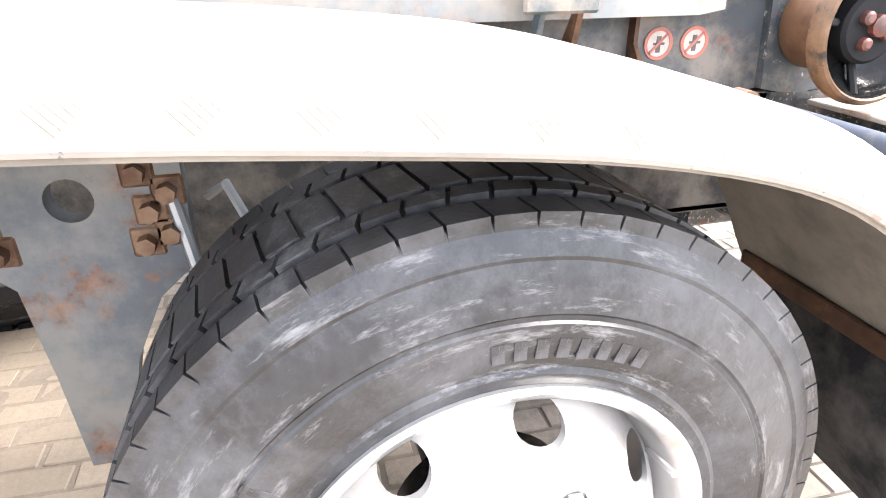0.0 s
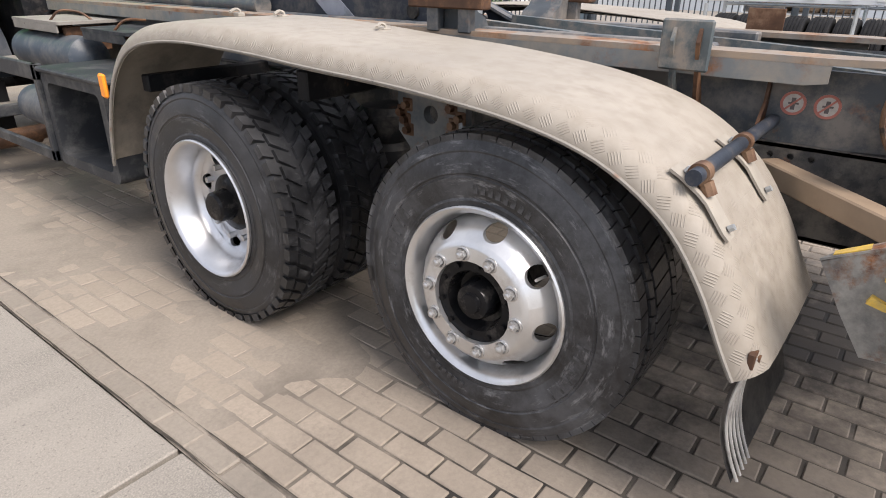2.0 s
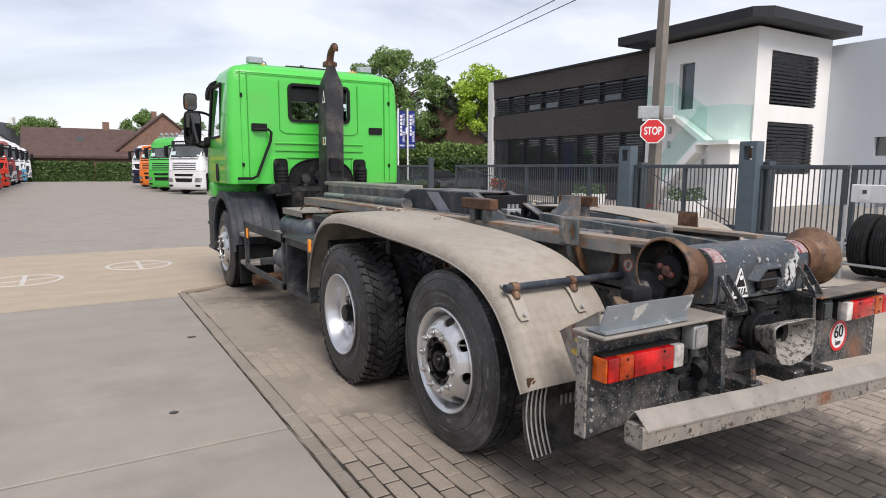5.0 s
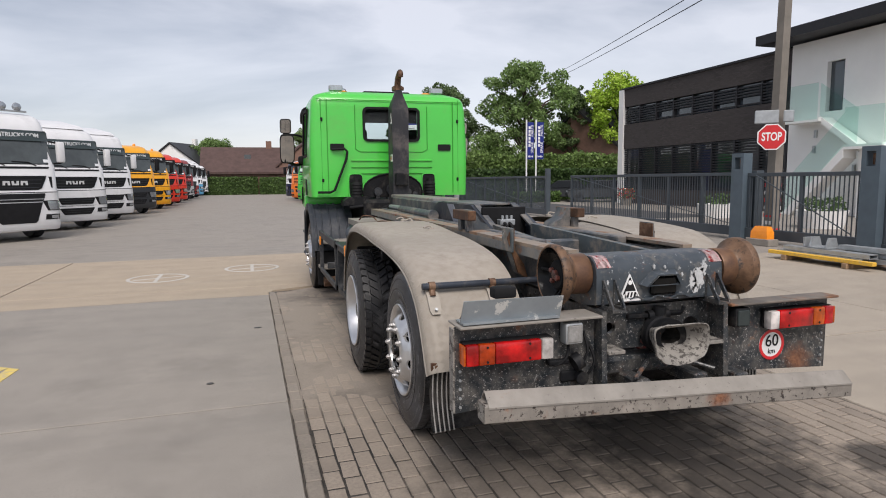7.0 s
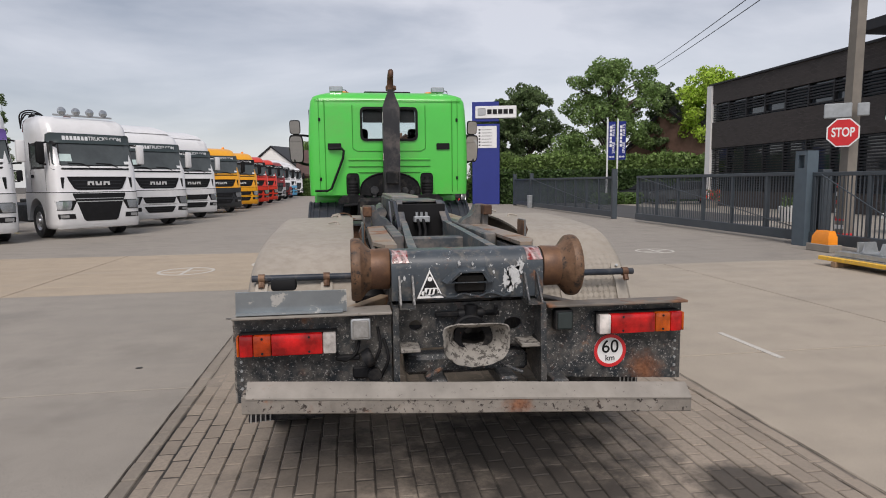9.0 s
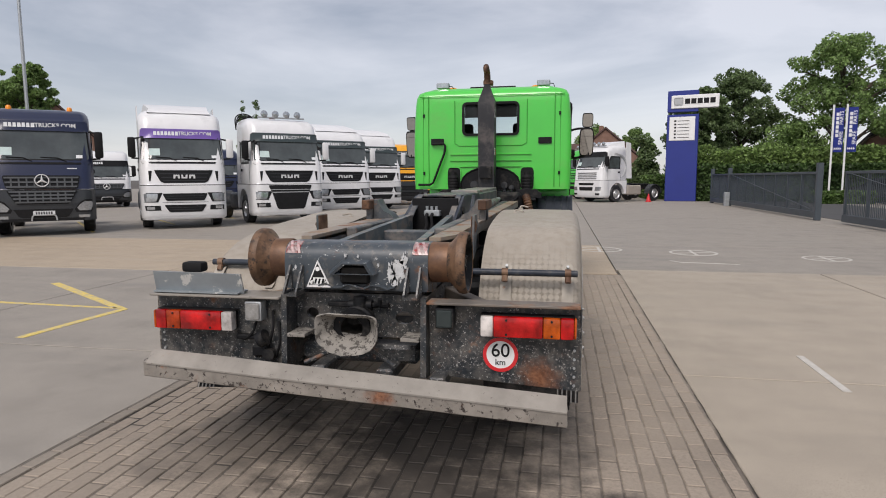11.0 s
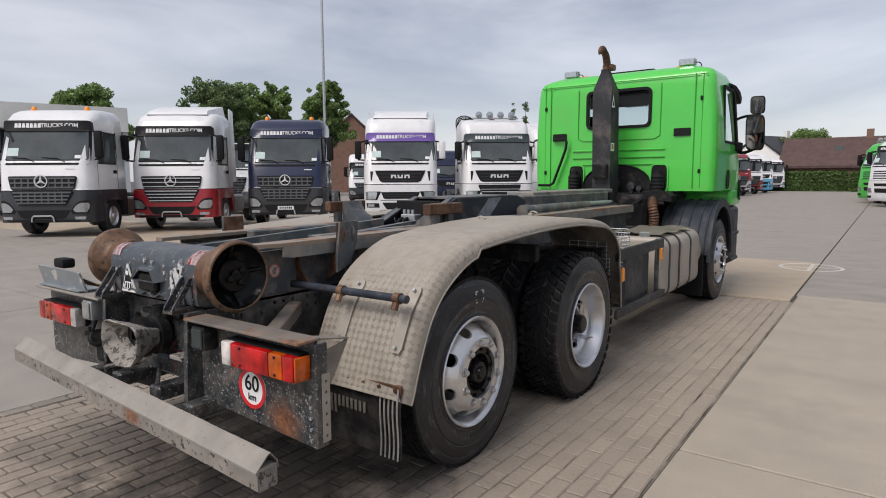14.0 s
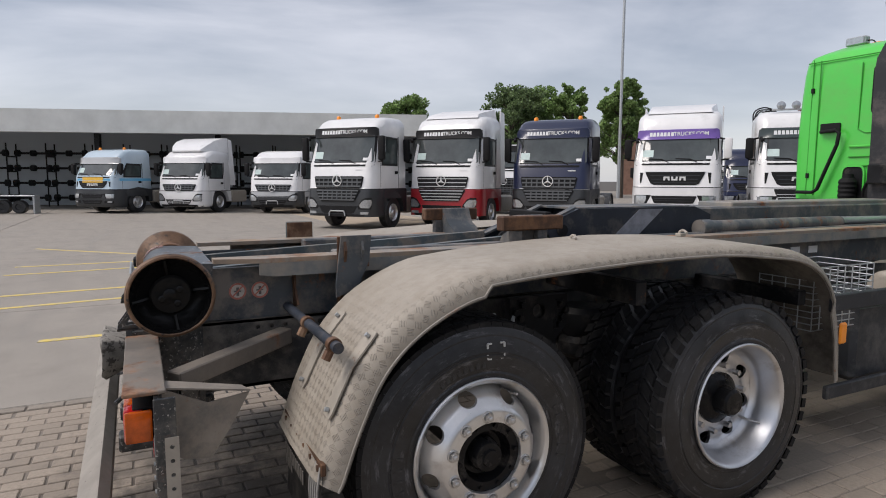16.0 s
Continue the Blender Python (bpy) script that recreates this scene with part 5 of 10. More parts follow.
for s in (-1, 1):
    bm = B()
    for x in (0.285, 0.352):
        xa, xb = sorted((s * x, s * (x + 0.010)))
        plate(bm, [(-1.165, 1.115), (-1.180, 1.115), (-1.272, 0.985), (-1.272, 0.968), (-1.165, 0.968)], "yz", xa, xb, [[(-1.172, 1.085), (-1.245, 0.985), (-1.172, 0.985)]])
    x0, x1 = sorted((s * 0.285, s * 0.362))
    plate(bm, [(-1.275, 0.962), (-1.10, 0.960), (-1.10, 0.970), (-1.275, 0.972)], "yz", x0, x1)
    part("box_bracket", bm, M_splash, truck, "open triangular bracket caked with mud")
    # worn red and white reflecting stickers wrapped round the corners
    bm = B()
    wrap = [(-1.075 - 0.0925 * math.sin(t), 1.142 + 0.0925 * math.cos(t)) for t in [radians(a) for a in (-4, 14, 32, 50, 68)]]
    rings(bm, [[(x, y, z) for y, z in wrap] for x in (s * 0.31, s * 0.388)], False, False)
    bmesh.ops.solidify(bm, geom=bm.faces[:], thickness=0.0015)
    stk = part("reflector", bm, M_reflect_red, truck, "worn red and white reflecting sticker")
    bm = B()
    for i in (-1, 1):
        rings(bm, [[(s * (0.349 + 0.018 * i) + d + 0.010 * (k - 2), y - 0.0008, z + 0.0014) for k, (y, z) in enumerate(wrap)] for d in (-0.006, 0.008)], False, False)
    part("reflector_bar", bm, M_reflect_pale, stk)

for cx, cz, r, k0 in ((0.235, 1.10, 0.05, 1.0), (0.20, 1.075, 0.035, 2.0), (0.27, 1.15, 0.030, 4.0), (0.215, 1.035, 0.022, 6.0), (-0.05, 1.17, 0.010, 8.0), (0.13, 1.12, 0.008, 9.0), (0.02, 1.165, 0.007, 11.0), (-0.33, 1.10, 0.010, 12.0)):
    bm = B()
    plate(bm, [(cx + r * (0.8 + 0.9 * noise.noise(Vector((3 * math.cos(t), 3 * math.sin(t), k0)))) * math.cos(t) * 0.8, cz + r * (0.9 + 0.9 * noise.noise(Vector((3 * math.cos(t), 3 * math.sin(t), k0 + 7)))) * math.sin(t) * 1.4) for t in [2 * math.pi * k / 26 for k in range(26)]], "xz", -1.1715, -1.160)
    part("paint_splash", bm, M_splash_white, truck, "splash of white paint")

# rear plate with the coupling and its funnel
bm = B()
plate(bm, [(-0.385, 0.955), (0.385, 0.955), (0.385, 0.78), (0.30, 0.72), (-0.30, 0.72), (-0.385, 0.78)], "xz", -1.10, -1.07, [oval(-0.27, 0.84, 0.035, 0.03, 14), oval(0.25, 0.83, 0.05, 0.035, 14)])
part("rear_plate", bm, M_splash, truck)
for s in (-1, 1):
    bm = B()
    x0, x1 = sorted((s * 0.365, s * 0.395))
    plate(bm, [(-1.22, 0.96), (-0.95, 0.97), (-0.95, 0.60), (-1.14, 0.53), (-1.24, 0.55)], "yz", x0, x1)
    part("rear_upright", bm, M_splash, truck, "mud-caked upright plate")
    bm = B()
    box(bm, min(s * 0.36, s * 0.26), max(s * 0.36, s * 0.26), -1.24, -1.08, 0.735, 0.755, 0.003)
    part("step_lug", bm, M_crust, truck)
# the funnel: a thin flared shell, flat above and rounded below, on a dark neck
def mouth(y, cx, zt, zb, w, seg=56):
    """One ring of the funnel between its upper and lower height."""
    zc, out = zt - (zt - zb) * 0.40, []
    for k in range(seg):
        t = 2 * math.pi * k / seg
        c, q = math.cos(t), math.sin(t)
        p = 5.0 if q > 0 else 2.5
        x = cx + w * math.copysign(abs(c) ** (2 / p), c)
        z = zc + ((zt - zc) if q > 0 else (zc - zb)) * math.copysign(abs(q) ** (2 / p), q)
        out.append((x + 0.005 * noise.noise(Vector((x * 30, y * 30, z * 30))), y + 0.010 * noise.noise(Vector((x * 18, 3, z * 18))), z + 0.005 * noise.noise(Vector((x * 30, z * 30, y * 20)))))
    return out


bm = B()
rings(bm, [mouth(*a) for a in ((-1.19, 0.005, 0.850, 0.745, 0.090), (-1.25, 0.005, 0.868, 0.722, 0.118), (-1.315, 0.006, 0.889, 0.690, 0.155), (-1.338, 0.006, 0.896, 0.679, 0.168), (-1.346, 0.006, 0.892, 0.682, 0.165), (-1.338, 0.006, 0.884, 0.694, 0.156), (-1.30, 0.006, 0.872, 0.722, 0.136), (-1.25, 0.005, 0.858, 0.752, 0.108), (-1.235, 0.005, 0.852, 0.768, 0.096))], True, False)
part("coupling_funnel", bm, M_crust, truck, "cement-crusted coupling funnel", None, 60)
bm = B()
rings(bm, [mouth(*a) for a in ((-1.236, 0.005, 0.852, 0.767, 0.097), (-1.20, 0.005, 0.846, 0.775, 0.085), (-1.12, 0.005, 0.84, 0.78, 0.070), (-1.11, 0.005, 0.83, 0.79, 0.02))], True, False)
part("funnel_throat", bm, mat("greasy_crust", (0.05, 0.045, 0.04), 0.5, var=0.4, scale=18, bump=0.8, bscale=45, bdist=0.005, dirt=(0.02, 0.019, 0.018), dirty=0.35, dscale=14), truck, "dark greasy throat of the funnel", None, 60)
bm = B()
lathe(bm, [(0.0, 0.075), (0.03, 0.10), (0.075, 0.10), (0.08, 0.088), (0.11, 0.088), (0.115, 0.10), (0.15, 0.10), (0.15, 0.06)], 28, Matrix.Translation((0.005, -1.10, 0.80)) @ pose(0, 0, 0, 0, 0, -90))
part("coupling_neck", bm, M_black, truck, "dark ribbed neck behind the funnel")
bm = B()
box(bm, -0.075, 0.085, -1.14, -1.06, 0.74, 0.765, 0.006)
box(bm, -0.08, 0.09, -1.09, -1.02, 0.70, 0.86, 0.008)
part("coupling_jaw", bm, mat("dirty_red_casting", (0.16, 0.022, 0.02), 0.6, var=0.4, scale=20, bump=0.4, dirt=(0.14, 0.12, 0.10), dirty=0.4, dscale=14), truck, "dirty red coupling jaw")
bm = B()
tube(bm, [(-0.05, -1.12, 0.895), (0.08, -1.12, 0.90)], 0.028, 12)
tube(bm, [(0.015, -1.14, 0.88), (0.015, -1.14, 0.945)], 0.034, 12)
box(bm, -0.17, 0.17, -1.13, -1.08, 0.885, 0.91, 0.005)
tube(bm, [(0.10, -1.13, 0.90), (0.135, -1.17, 0.915), (0.14, -1.18, 0.945)], 0.012, 8)
part("coupling_head", bm, M_black, truck)
bm = B()
box(bm, -0.16, 0.17, -1.095, -1.085, 0.90, 0.925)
part("coupling_label", bm, M_signred, truck)
bm = B()
tube(bm, [(-0.10, -1.20, 0.67), (-0.24, -1.30, 0.62)], 0.012, 8)
tube(bm, [(0.10, -1.20, 0.67), (0.25, -1.30, 0.625)], 0.010, 8)
box(bm, -0.33, 0.33, -1.12, -0.98, 0.58, 0.68, 0.02)
box(bm, -0.22, -0.13, -1.285, -0.9, 0.53, 0.60, 0.01)
box(bm, 0.14, 0.23, -1.285, -0.9, 0.53, 0.60, 0.01)
part("drawbar_beam", bm, M_splash, truck, "muddy under-beam with spindles")

# lamp panels
for s in (-1, 1):
    xa, xb = (0.40, 1.165)
    bm = B()
    x0, x1 = sorted((s * xa, s * xb))
    zb0, zb1 = (0.55, 0.50)
    inner, outer_ = s * xa, s * xb
    plate(bm, [(inner, 0.93), (outer_, 0.93), (outer_, zb1), (inner, zb0)], "xz", -1.16, -1.145)
    pan = part("lamp_panel", bm, M_splash, truck, "mud-splashed dark rear lamp panel")
    bm = B()
    box(bm, min(inner, s * 1.165), max(inner, s * 1.165), -1.245, -1.06 if s < 0 else -1.125, 0.935, 0.948, 0.003)
    part("panel_shelf", bm, M_shelf if s > 0 else M_bumper, pan, "dusty steel shelf over the lamps")
    bm = B()
    top = 1.02 if s < 0 else 0.925
    face = [(1.085, -1.135, top), (1.07, -1.0, top - 0.07), (1.055, -0.865, 0.868), (1.05, -0.93, 0.75), (1.045, -0.99, 0.655), (1.06, -1.07, 0.67), (1.09, -1.14, 0.72)]
    rings(bm, [[(s * x, y, z) for x, y, z in face], [(s * (x - 0.006), y, z) for x, y, z in face]])
    fold = [(1.088, -1.135, top), (1.058, -0.862, 0.870), (1.01, -0.885, 0.875), (1.02, -1.135, top + 0.004)]
    rings(bm, [[(s * x, y, z + 0.006) for x, y, z in fold], [(s * x, y, z) for x, y, z in fold]])
    side_p = part("panel_side", bm, mat("blotched_side_plate" + ("_l" if s < 0 else "_r"), (0.27, 0.26, 0.235) if s < 0 else (0.25, 0.22, 0.185), 0.65, var=0.25, scale=6, bump=0.3, dirt=(0.10, 0.10, 0.10), dirty=0.42 if s < 0 else 0.3, dscale=8, rust=0.28 if s < 0 else 0.36, rscale=7), pan, "bent blotched side plate")
    bm = B()
    box(bm, min(s * 1.165, s * 1.175), max(s * 1.165, s * 1.175), -1.163, -1.10, 0.50, 0.925, 0.003)
    part("panel_edge", bm, M_crust if s < 0 else M_splash, pan, "folded dirty panel edge")
    for i in range(5):
        bm = B()
        tube(bm, [(s * 1.14, -1.168, 0.53 + 0.045 * i), (s * 1.14, -1.158, 0.53 + 0.045 * i)], 0.007, 8)
        part("edge_bolt", bm, M_steel, pan)
    if s > 0:
        bm = B()
        plate(bm, [(-1.135, 0.52), (-1.095, 0.52), (-1.095, 0.80), (-1.135, 0.80)], "yz", 1.175, 1.179, [oval(-1.115, 0.545 + 0.045 * q, 0.007, 0.007, 8) for q in range(6)])
        part("hole_strip", bm, M_strap, pan, "pale punched steel strip")
    if s < 0:
        for y, z, w, h_ in ((-1.045, 0.855, 0.055, 0.022), (-1.04, 0.795, 0.07, 0.03)):
            bm = B()
            pts = [(y - 0.01, z), (y + w * 0.5, z + 0.004), (y + w, z + 0.012), (y + w * 0.9, z + h_), (y + w * 0.4, z + h_ * 0.6), (y + 0.01, z + h_ + 0.008)]
            plate(bm, pts, "yz", -1.083, -1.060)
            part("paint_mark", bm, M_yellow_old, side_p, "smear of yellow paint")
        for y0, y1 in ((-0.95, -0.885), (-1.10, -1.04)):
            bm = B()
            zz = lambda y_: 0.870 + (top - 0.870) * (-0.862 - y_) / 0.273 + 0.0065
            rings(bm, [[(-1.065, y0, zz(y0) + d), (-1.03, y0, zz(y0) + d), (-1.03, y1, zz(y1) + d), (-1.055, y1, zz(y1) + d)] for d in (0.0, 0.003)])
            part("paint_mark", bm, M_yellow_old, side_p, "smear of yellow paint")
        bm = B()
        rings(bm, [[(-1.15, -1.20, 0.954), (-0.62, -1.20, 0.954), (-0.62, -1.19, 0.954), (-1.15, -1.19, 0.954)], [(-1.14, -1.235, 1.07), (-0.62, -1.235, 1.065), (-0.62, -1.225, 1.065), (-1.14, -1.225, 1.07)]])
        box(bm, -1.145, -0.64, -1.232, -1.12, 0.954, 0.962)
        part("deflector_plate", bm, mat("scraped_pale_steel", (0.27, 0.30, 0.32), 0.4, metal=0.3, var=0.15, bump=0.1, fleck=(0.6, 0.6, 0.58), flecky=0.2, fscale=9), pan, "bent bare steel plate")
        bm = B()
        box(bm, -0.98, -0.86, -1.215, -1.14, 1.065, 1.12, 0.014, None, 2)
        part("side_marker_lamp", bm, M_dark, pan, "black plastic lamp housing")
    # combination lamp: housing, amber, red, clear
    zc = 0.805 if s < 0 else 0.835
    tilt = Matrix.Translation((s * 0.905, -1.16, zc)) @ pose(0, 0, 0, 0, 0, 0)
    bm = B()
    box(bm, -0.228, 0.228, -0.035, 0.0, -0.057, 0.057, 0.012, tilt)
    lamp = part("tail_lamp", bm, M_dark, truck, "long rear combination lamp, amber, red and clear")
    for a, b, c, nm in ((0.165, 0.230, M_red, "outer_tail_lens"), (0.080, 0.165, M_amber if s > 0 else M_amber_dull, "indicator_lens"), (-0.165, 0.080, M_red, "tail_lens"), (-0.230, -0.165, M_clear, "reversing_lens")):
        a, b = (a, b) if s > 0 else (-b, -a)
        bm = B()
        box(bm, a + 0.0005, b - 0.0005, -0.085, -0.03, -0.052, 0.052, 0.008, tilt, 2)
        part(nm, bm, c, lamp)
    for x in (0.122, -0.10):
        for z in (-0.036, 0.036):
            bm = B()
            tube(bm, [(x * s, -0.082, z), (x * s, -0.088, z)], 0.006, 10)
            bmesh.ops.transform(bm, matrix=tilt, verts=bm.verts)
            part("lens_screw", bm, M_dark, lamp)
    bm = B()
    x0, x1 = sorted((s * 0.2305, s * 0.243))
    box(bm, x0, x1, -0.082, -0.005, -0.050, 0.050, 0.006, tilt, 2)
    part("side_lens", bm, M_amber, lamp, "amber side lens")
    bm = B()
    box(bm, -0.233, 0.233, -0.060, 0.0, 0.0525, 0.0565, 0.002, tilt)
    part("lamp_rim", bm, M_dark, lamp)
    # square work lamp
    bm = B()
    cx = -0.555 if s < 0 else 0.49
    box(bm, cx - 0.05, cx + 0.05, -1.235, -1.165, 0.81, 0.92, 0.012, None, 2)
    wl_ = part("work_lamp", bm, M_steel if s < 0 else M_black, truck, "small square work lamp")
    bm = B()
    box(bm, cx - 0.04, cx + 0.04, -1.242, -1.234, 0.82, 0.91, 0.006)
    part("lamp_glass", bm, M_lampdirt if s < 0 else M_screen, wl_)
bm = B()
for pts in ([(-0.56, -1.18, 0.81), (-0.58, -1.2, 0.74), (-0.64, -1.19, 0.70), (-0.68, -1.17, 0.74)], [(-0.47, -1.17, 0.86), (-0.46, -1.2, 0.76), (-0.50, -1.18, 0.66)], [(-0.44, -1.17, 0.8), (-0.42, -1.2, 0.7), (-0.46, -1.17, 0.6)]):
    tube(bm, curve_pts(pts, 5), 0.008, 6)
part("loose_cable", bm, M_dark, truck)
bm = B()
box(bm, -0.68, -0.56, -1.20, -1.16, 0.70, 0.725, 0.006)
tube(bm, [(-0.54, -1.2, 0.70), (-0.50, -1.2, 0.72)], 0.045, 14)
tube(bm, [(-0.49, -1.17, 0.62), (-0.49, -1.21, 0.62)], 0.035, 14)
box(bm, -0.60, -0.50, -1.18, -1.16, 0.60, 0.66, 0.008)
part("trailer_socket", bm, M_black, truck, "dirty black trailer socket")

# speed-limit disc
bm = B()
plate(bm, oval(0.77, 0.672, 0.09, 0.09, 40), "xz", -1.163, -1.160)
sp = part("speed_sign", bm, M_white, truck, "round white sixty km sign with a red border")
bm = B()
plate(bm, oval(0.77, 0.672, 0.09, 0.09, 40), "xz", -1.165, -1.163, [oval(0.77, 0.672, 0.072, 0.072, 40)])
part("sign_border", bm, M_signred, sp)
words("sign_number", "60", 0.098, M_signink, sp, pose(0.77, -1.165, 0.692, 90), 0.0008, 0.0006)
words("sign_unit", "km", 0.044, M_signink, sp, pose(0.77, -1.165, 0.632, 90), 0.0008, 0.0002)

# underrun bar: a square tube under a folded cap sheet, lower at the right-hand end
BAR = ((-1.105, 0.536), (-0.7, 0.513), (-0.2, 0.482), (0.3, 0.455), (0.75, 0.428), (1.107, 0.407))
bm = B()
rings(bm, [[(x, -1.404, z), (x, -1.404, z + 0.074), (x, -1.392, z + 0.084), (x, -1.318, z + 0.084), (x, -1.312, z + 0.076), (x, -1.312, z + 0.006), (x, -1.318, z - 0.004), (x, -1.396, z - 0.006)] for x, z in BAR])
bar = part("underrun_bar", bm, M_bumper_face, truck, "dusty cream underrun bar with flaked paint and rust")
bm = B()
loops = []
for k in range(41):
    x = -1.085 + 2.19 * k / 40
    z = float(np.interp(x, [p[0] for p in BAR], [p[1] for p in BAR])) + 0.002 * noise.noise(Vector((x * 4, 1, 0)))
    loops.append([(x, -1.409, z + 0.066), (x, -1.409, z + 0.074), (x, -1.350, z + 0.128), (x, -1.338, z + 0.131), (x, -1.306, z + 0.092), (x, -1.302, z + 0.060), (x, -1.306, z + 0.060), (x, -1.310, z + 0.090), (x, -1.340, z + 0.126), (x, -1.349, z + 0.123), (x, -1.404, z + 0.072), (x, -1.404, z + 0.066)])
rings(bm, loops)
part("bar_cap", bm, M_bumper, bar, "folded cream cap sheet")
for x0, x1, z in ((-1.1065, -1.1045, 0.536), (1.1065, 1.1085, 0.407)):
    bm = B()
    plate(bm, [(-1.394, z + 0.006), (-1.394, z + 0.074), (-1.322, z + 0.074), (-1.322, z + 0.006)], "yz", x0, x1)
    part("bar_end", bm, M_crust, bar, "dirty closed end of the bar")
for x in (-0.46, 0.46):
    bm = B()
    box(bm, x - 0.04, x + 0.04, -1.286, -0.98, 0.50, 0.57, 0.008)
    box(bm, x - 0.05, x + 0.05, -1.06, -0.98, 0.50, 0.75, 0.008)
    part("bar_arm", bm, M_splash, truck)


# mudguards: a bent sheet with a rolled outer edge
def guard(profile, s, x_in, x_out, roll=0.075):
    pts = curve_pts([(0, a, b) for a, b in profile], 5)
    bm = B()
    uv = bm.loops.layers.uv.new("UVMap")
    cross = [(x_in, 0.0), (x_in + 0.25, 0.004), (x_out - 0.13, 0.0)] + [(x_out - roll + roll * math.sin(t), -roll * 0.95 + roll * 0.95 * math.cos(t)) for t in [radians(a) for a in (15, 32, 50, 68, 82, 92)]]
    lens = [0.0]
    for a, b in zip(cross, cross[1:]):
        lens.append(lens[-1] + math.hypot(b[0] - a[0], b[1] - a[1]))
    grid, arc = [], 0.0
    if s > 0:
        # the front half is a sheet of its own that laps over the rear one with a shallower skirt
        a_ = min(range(len(pts)), key=lambda q: abs(pts[q].y + 0.02) + (9 if pts[q].z < 1 else 0))
        pts = pts[:a_ + 1] + [pts[a_].lerp(pts[a_ + 1], 0.06)] + pts[a_ + 1:]
    for i, p in enumerate(pts):
        d = (pts[min(i + 1, len(pts) - 1)] - pts[max(i - 1, 0)]).normalized()
        nrm = Vector((0, -d.z, d.y))
        if i:
            arc += (p - pts[i - 1]).length
        if nrm.dot(p - Vector((0, 0.75, 0.5))) < 0:
            nrm = -nrm
        row = []
        for (x, dep), L in zip(cross, lens):
            if s > 0 and dep < -0.002:
                dep = dep * (0.72 if p.y > -0.022 and p.z > 0.9 else 1.22)
            wob = 0.006 * noise.noise(Vector((x * 3 + s * 9, p.y * 3, p.z * 3)))
            q = p + nrm * (dep + wob + 0.07)
            row.append((bm.verts.new((s * x, q.y, q.z)), arc, L))
        grid.append(row)
    for a, b in zip(grid, grid[1:]):
        for k in range(len(a) - 1):
            f = bm.faces.new((a[k][0], a[k + 1][0], b[k + 1][0], b[k][0]))
            for lp, src in zip(f.loops, (a[k], a[k + 1], b[k + 1], b[k])):
                lp[uv].uv = (src[1], src[2])
    bmesh.ops.recalc_face_normals(bm, faces=bm.faces)
    bmesh.ops.solidify(bm, geom=bm.faces[:], thickness=0.004)
    lip = B()
    tube(lip, [Vector((s * (x_out + 0.001), g[-1][0].co.y, g[-1][0].co.z)) for g in grid], 0.0055, 6)
    liner = B()
    rows_ = []
    for g, p in zip(grid, pts):
        c_ = Vector((0, 0.6, 0.45))
        rows_.append([v.co + (c_ - Vector((0, v.co.y, v.co.z))).normalized() * 0.012 - Vector((s * 0.004, 0, 0)) for v, *_ in g])
    rings(liner, rows_, False, False)
    return bm, lip, liner


# nose of the arch first, then back over both axles; each pair is along and height
PROF_L = [(2.30, 0.52), (2.24, 0.74), (2.12, 0.96), (1.93, 1.12), (1.66, 1.185), (1.2, 1.195), (0.7, 1.17), (0.2, 1.14), (-0.12, 1.105), (-0.36, 1.04), (-0.54, 0.93), (-0.65, 0.79), (-0.73, 0.64), (-0.77, 0.57)]
PROF_R = [(2.20, 0.50), (2.16, 0.78), (2.06, 1.02), (1.86, 1.15), (1.5, 1.205), (1.06, 1.225), (0.5, 1.21), (0.1, 1.18), (-0.1, 1.15), (-0.30, 1.05), (-0.44, 0.91), (-0.54, 0.72), (-0.60, 0.56), (-0.62, 0.52)]
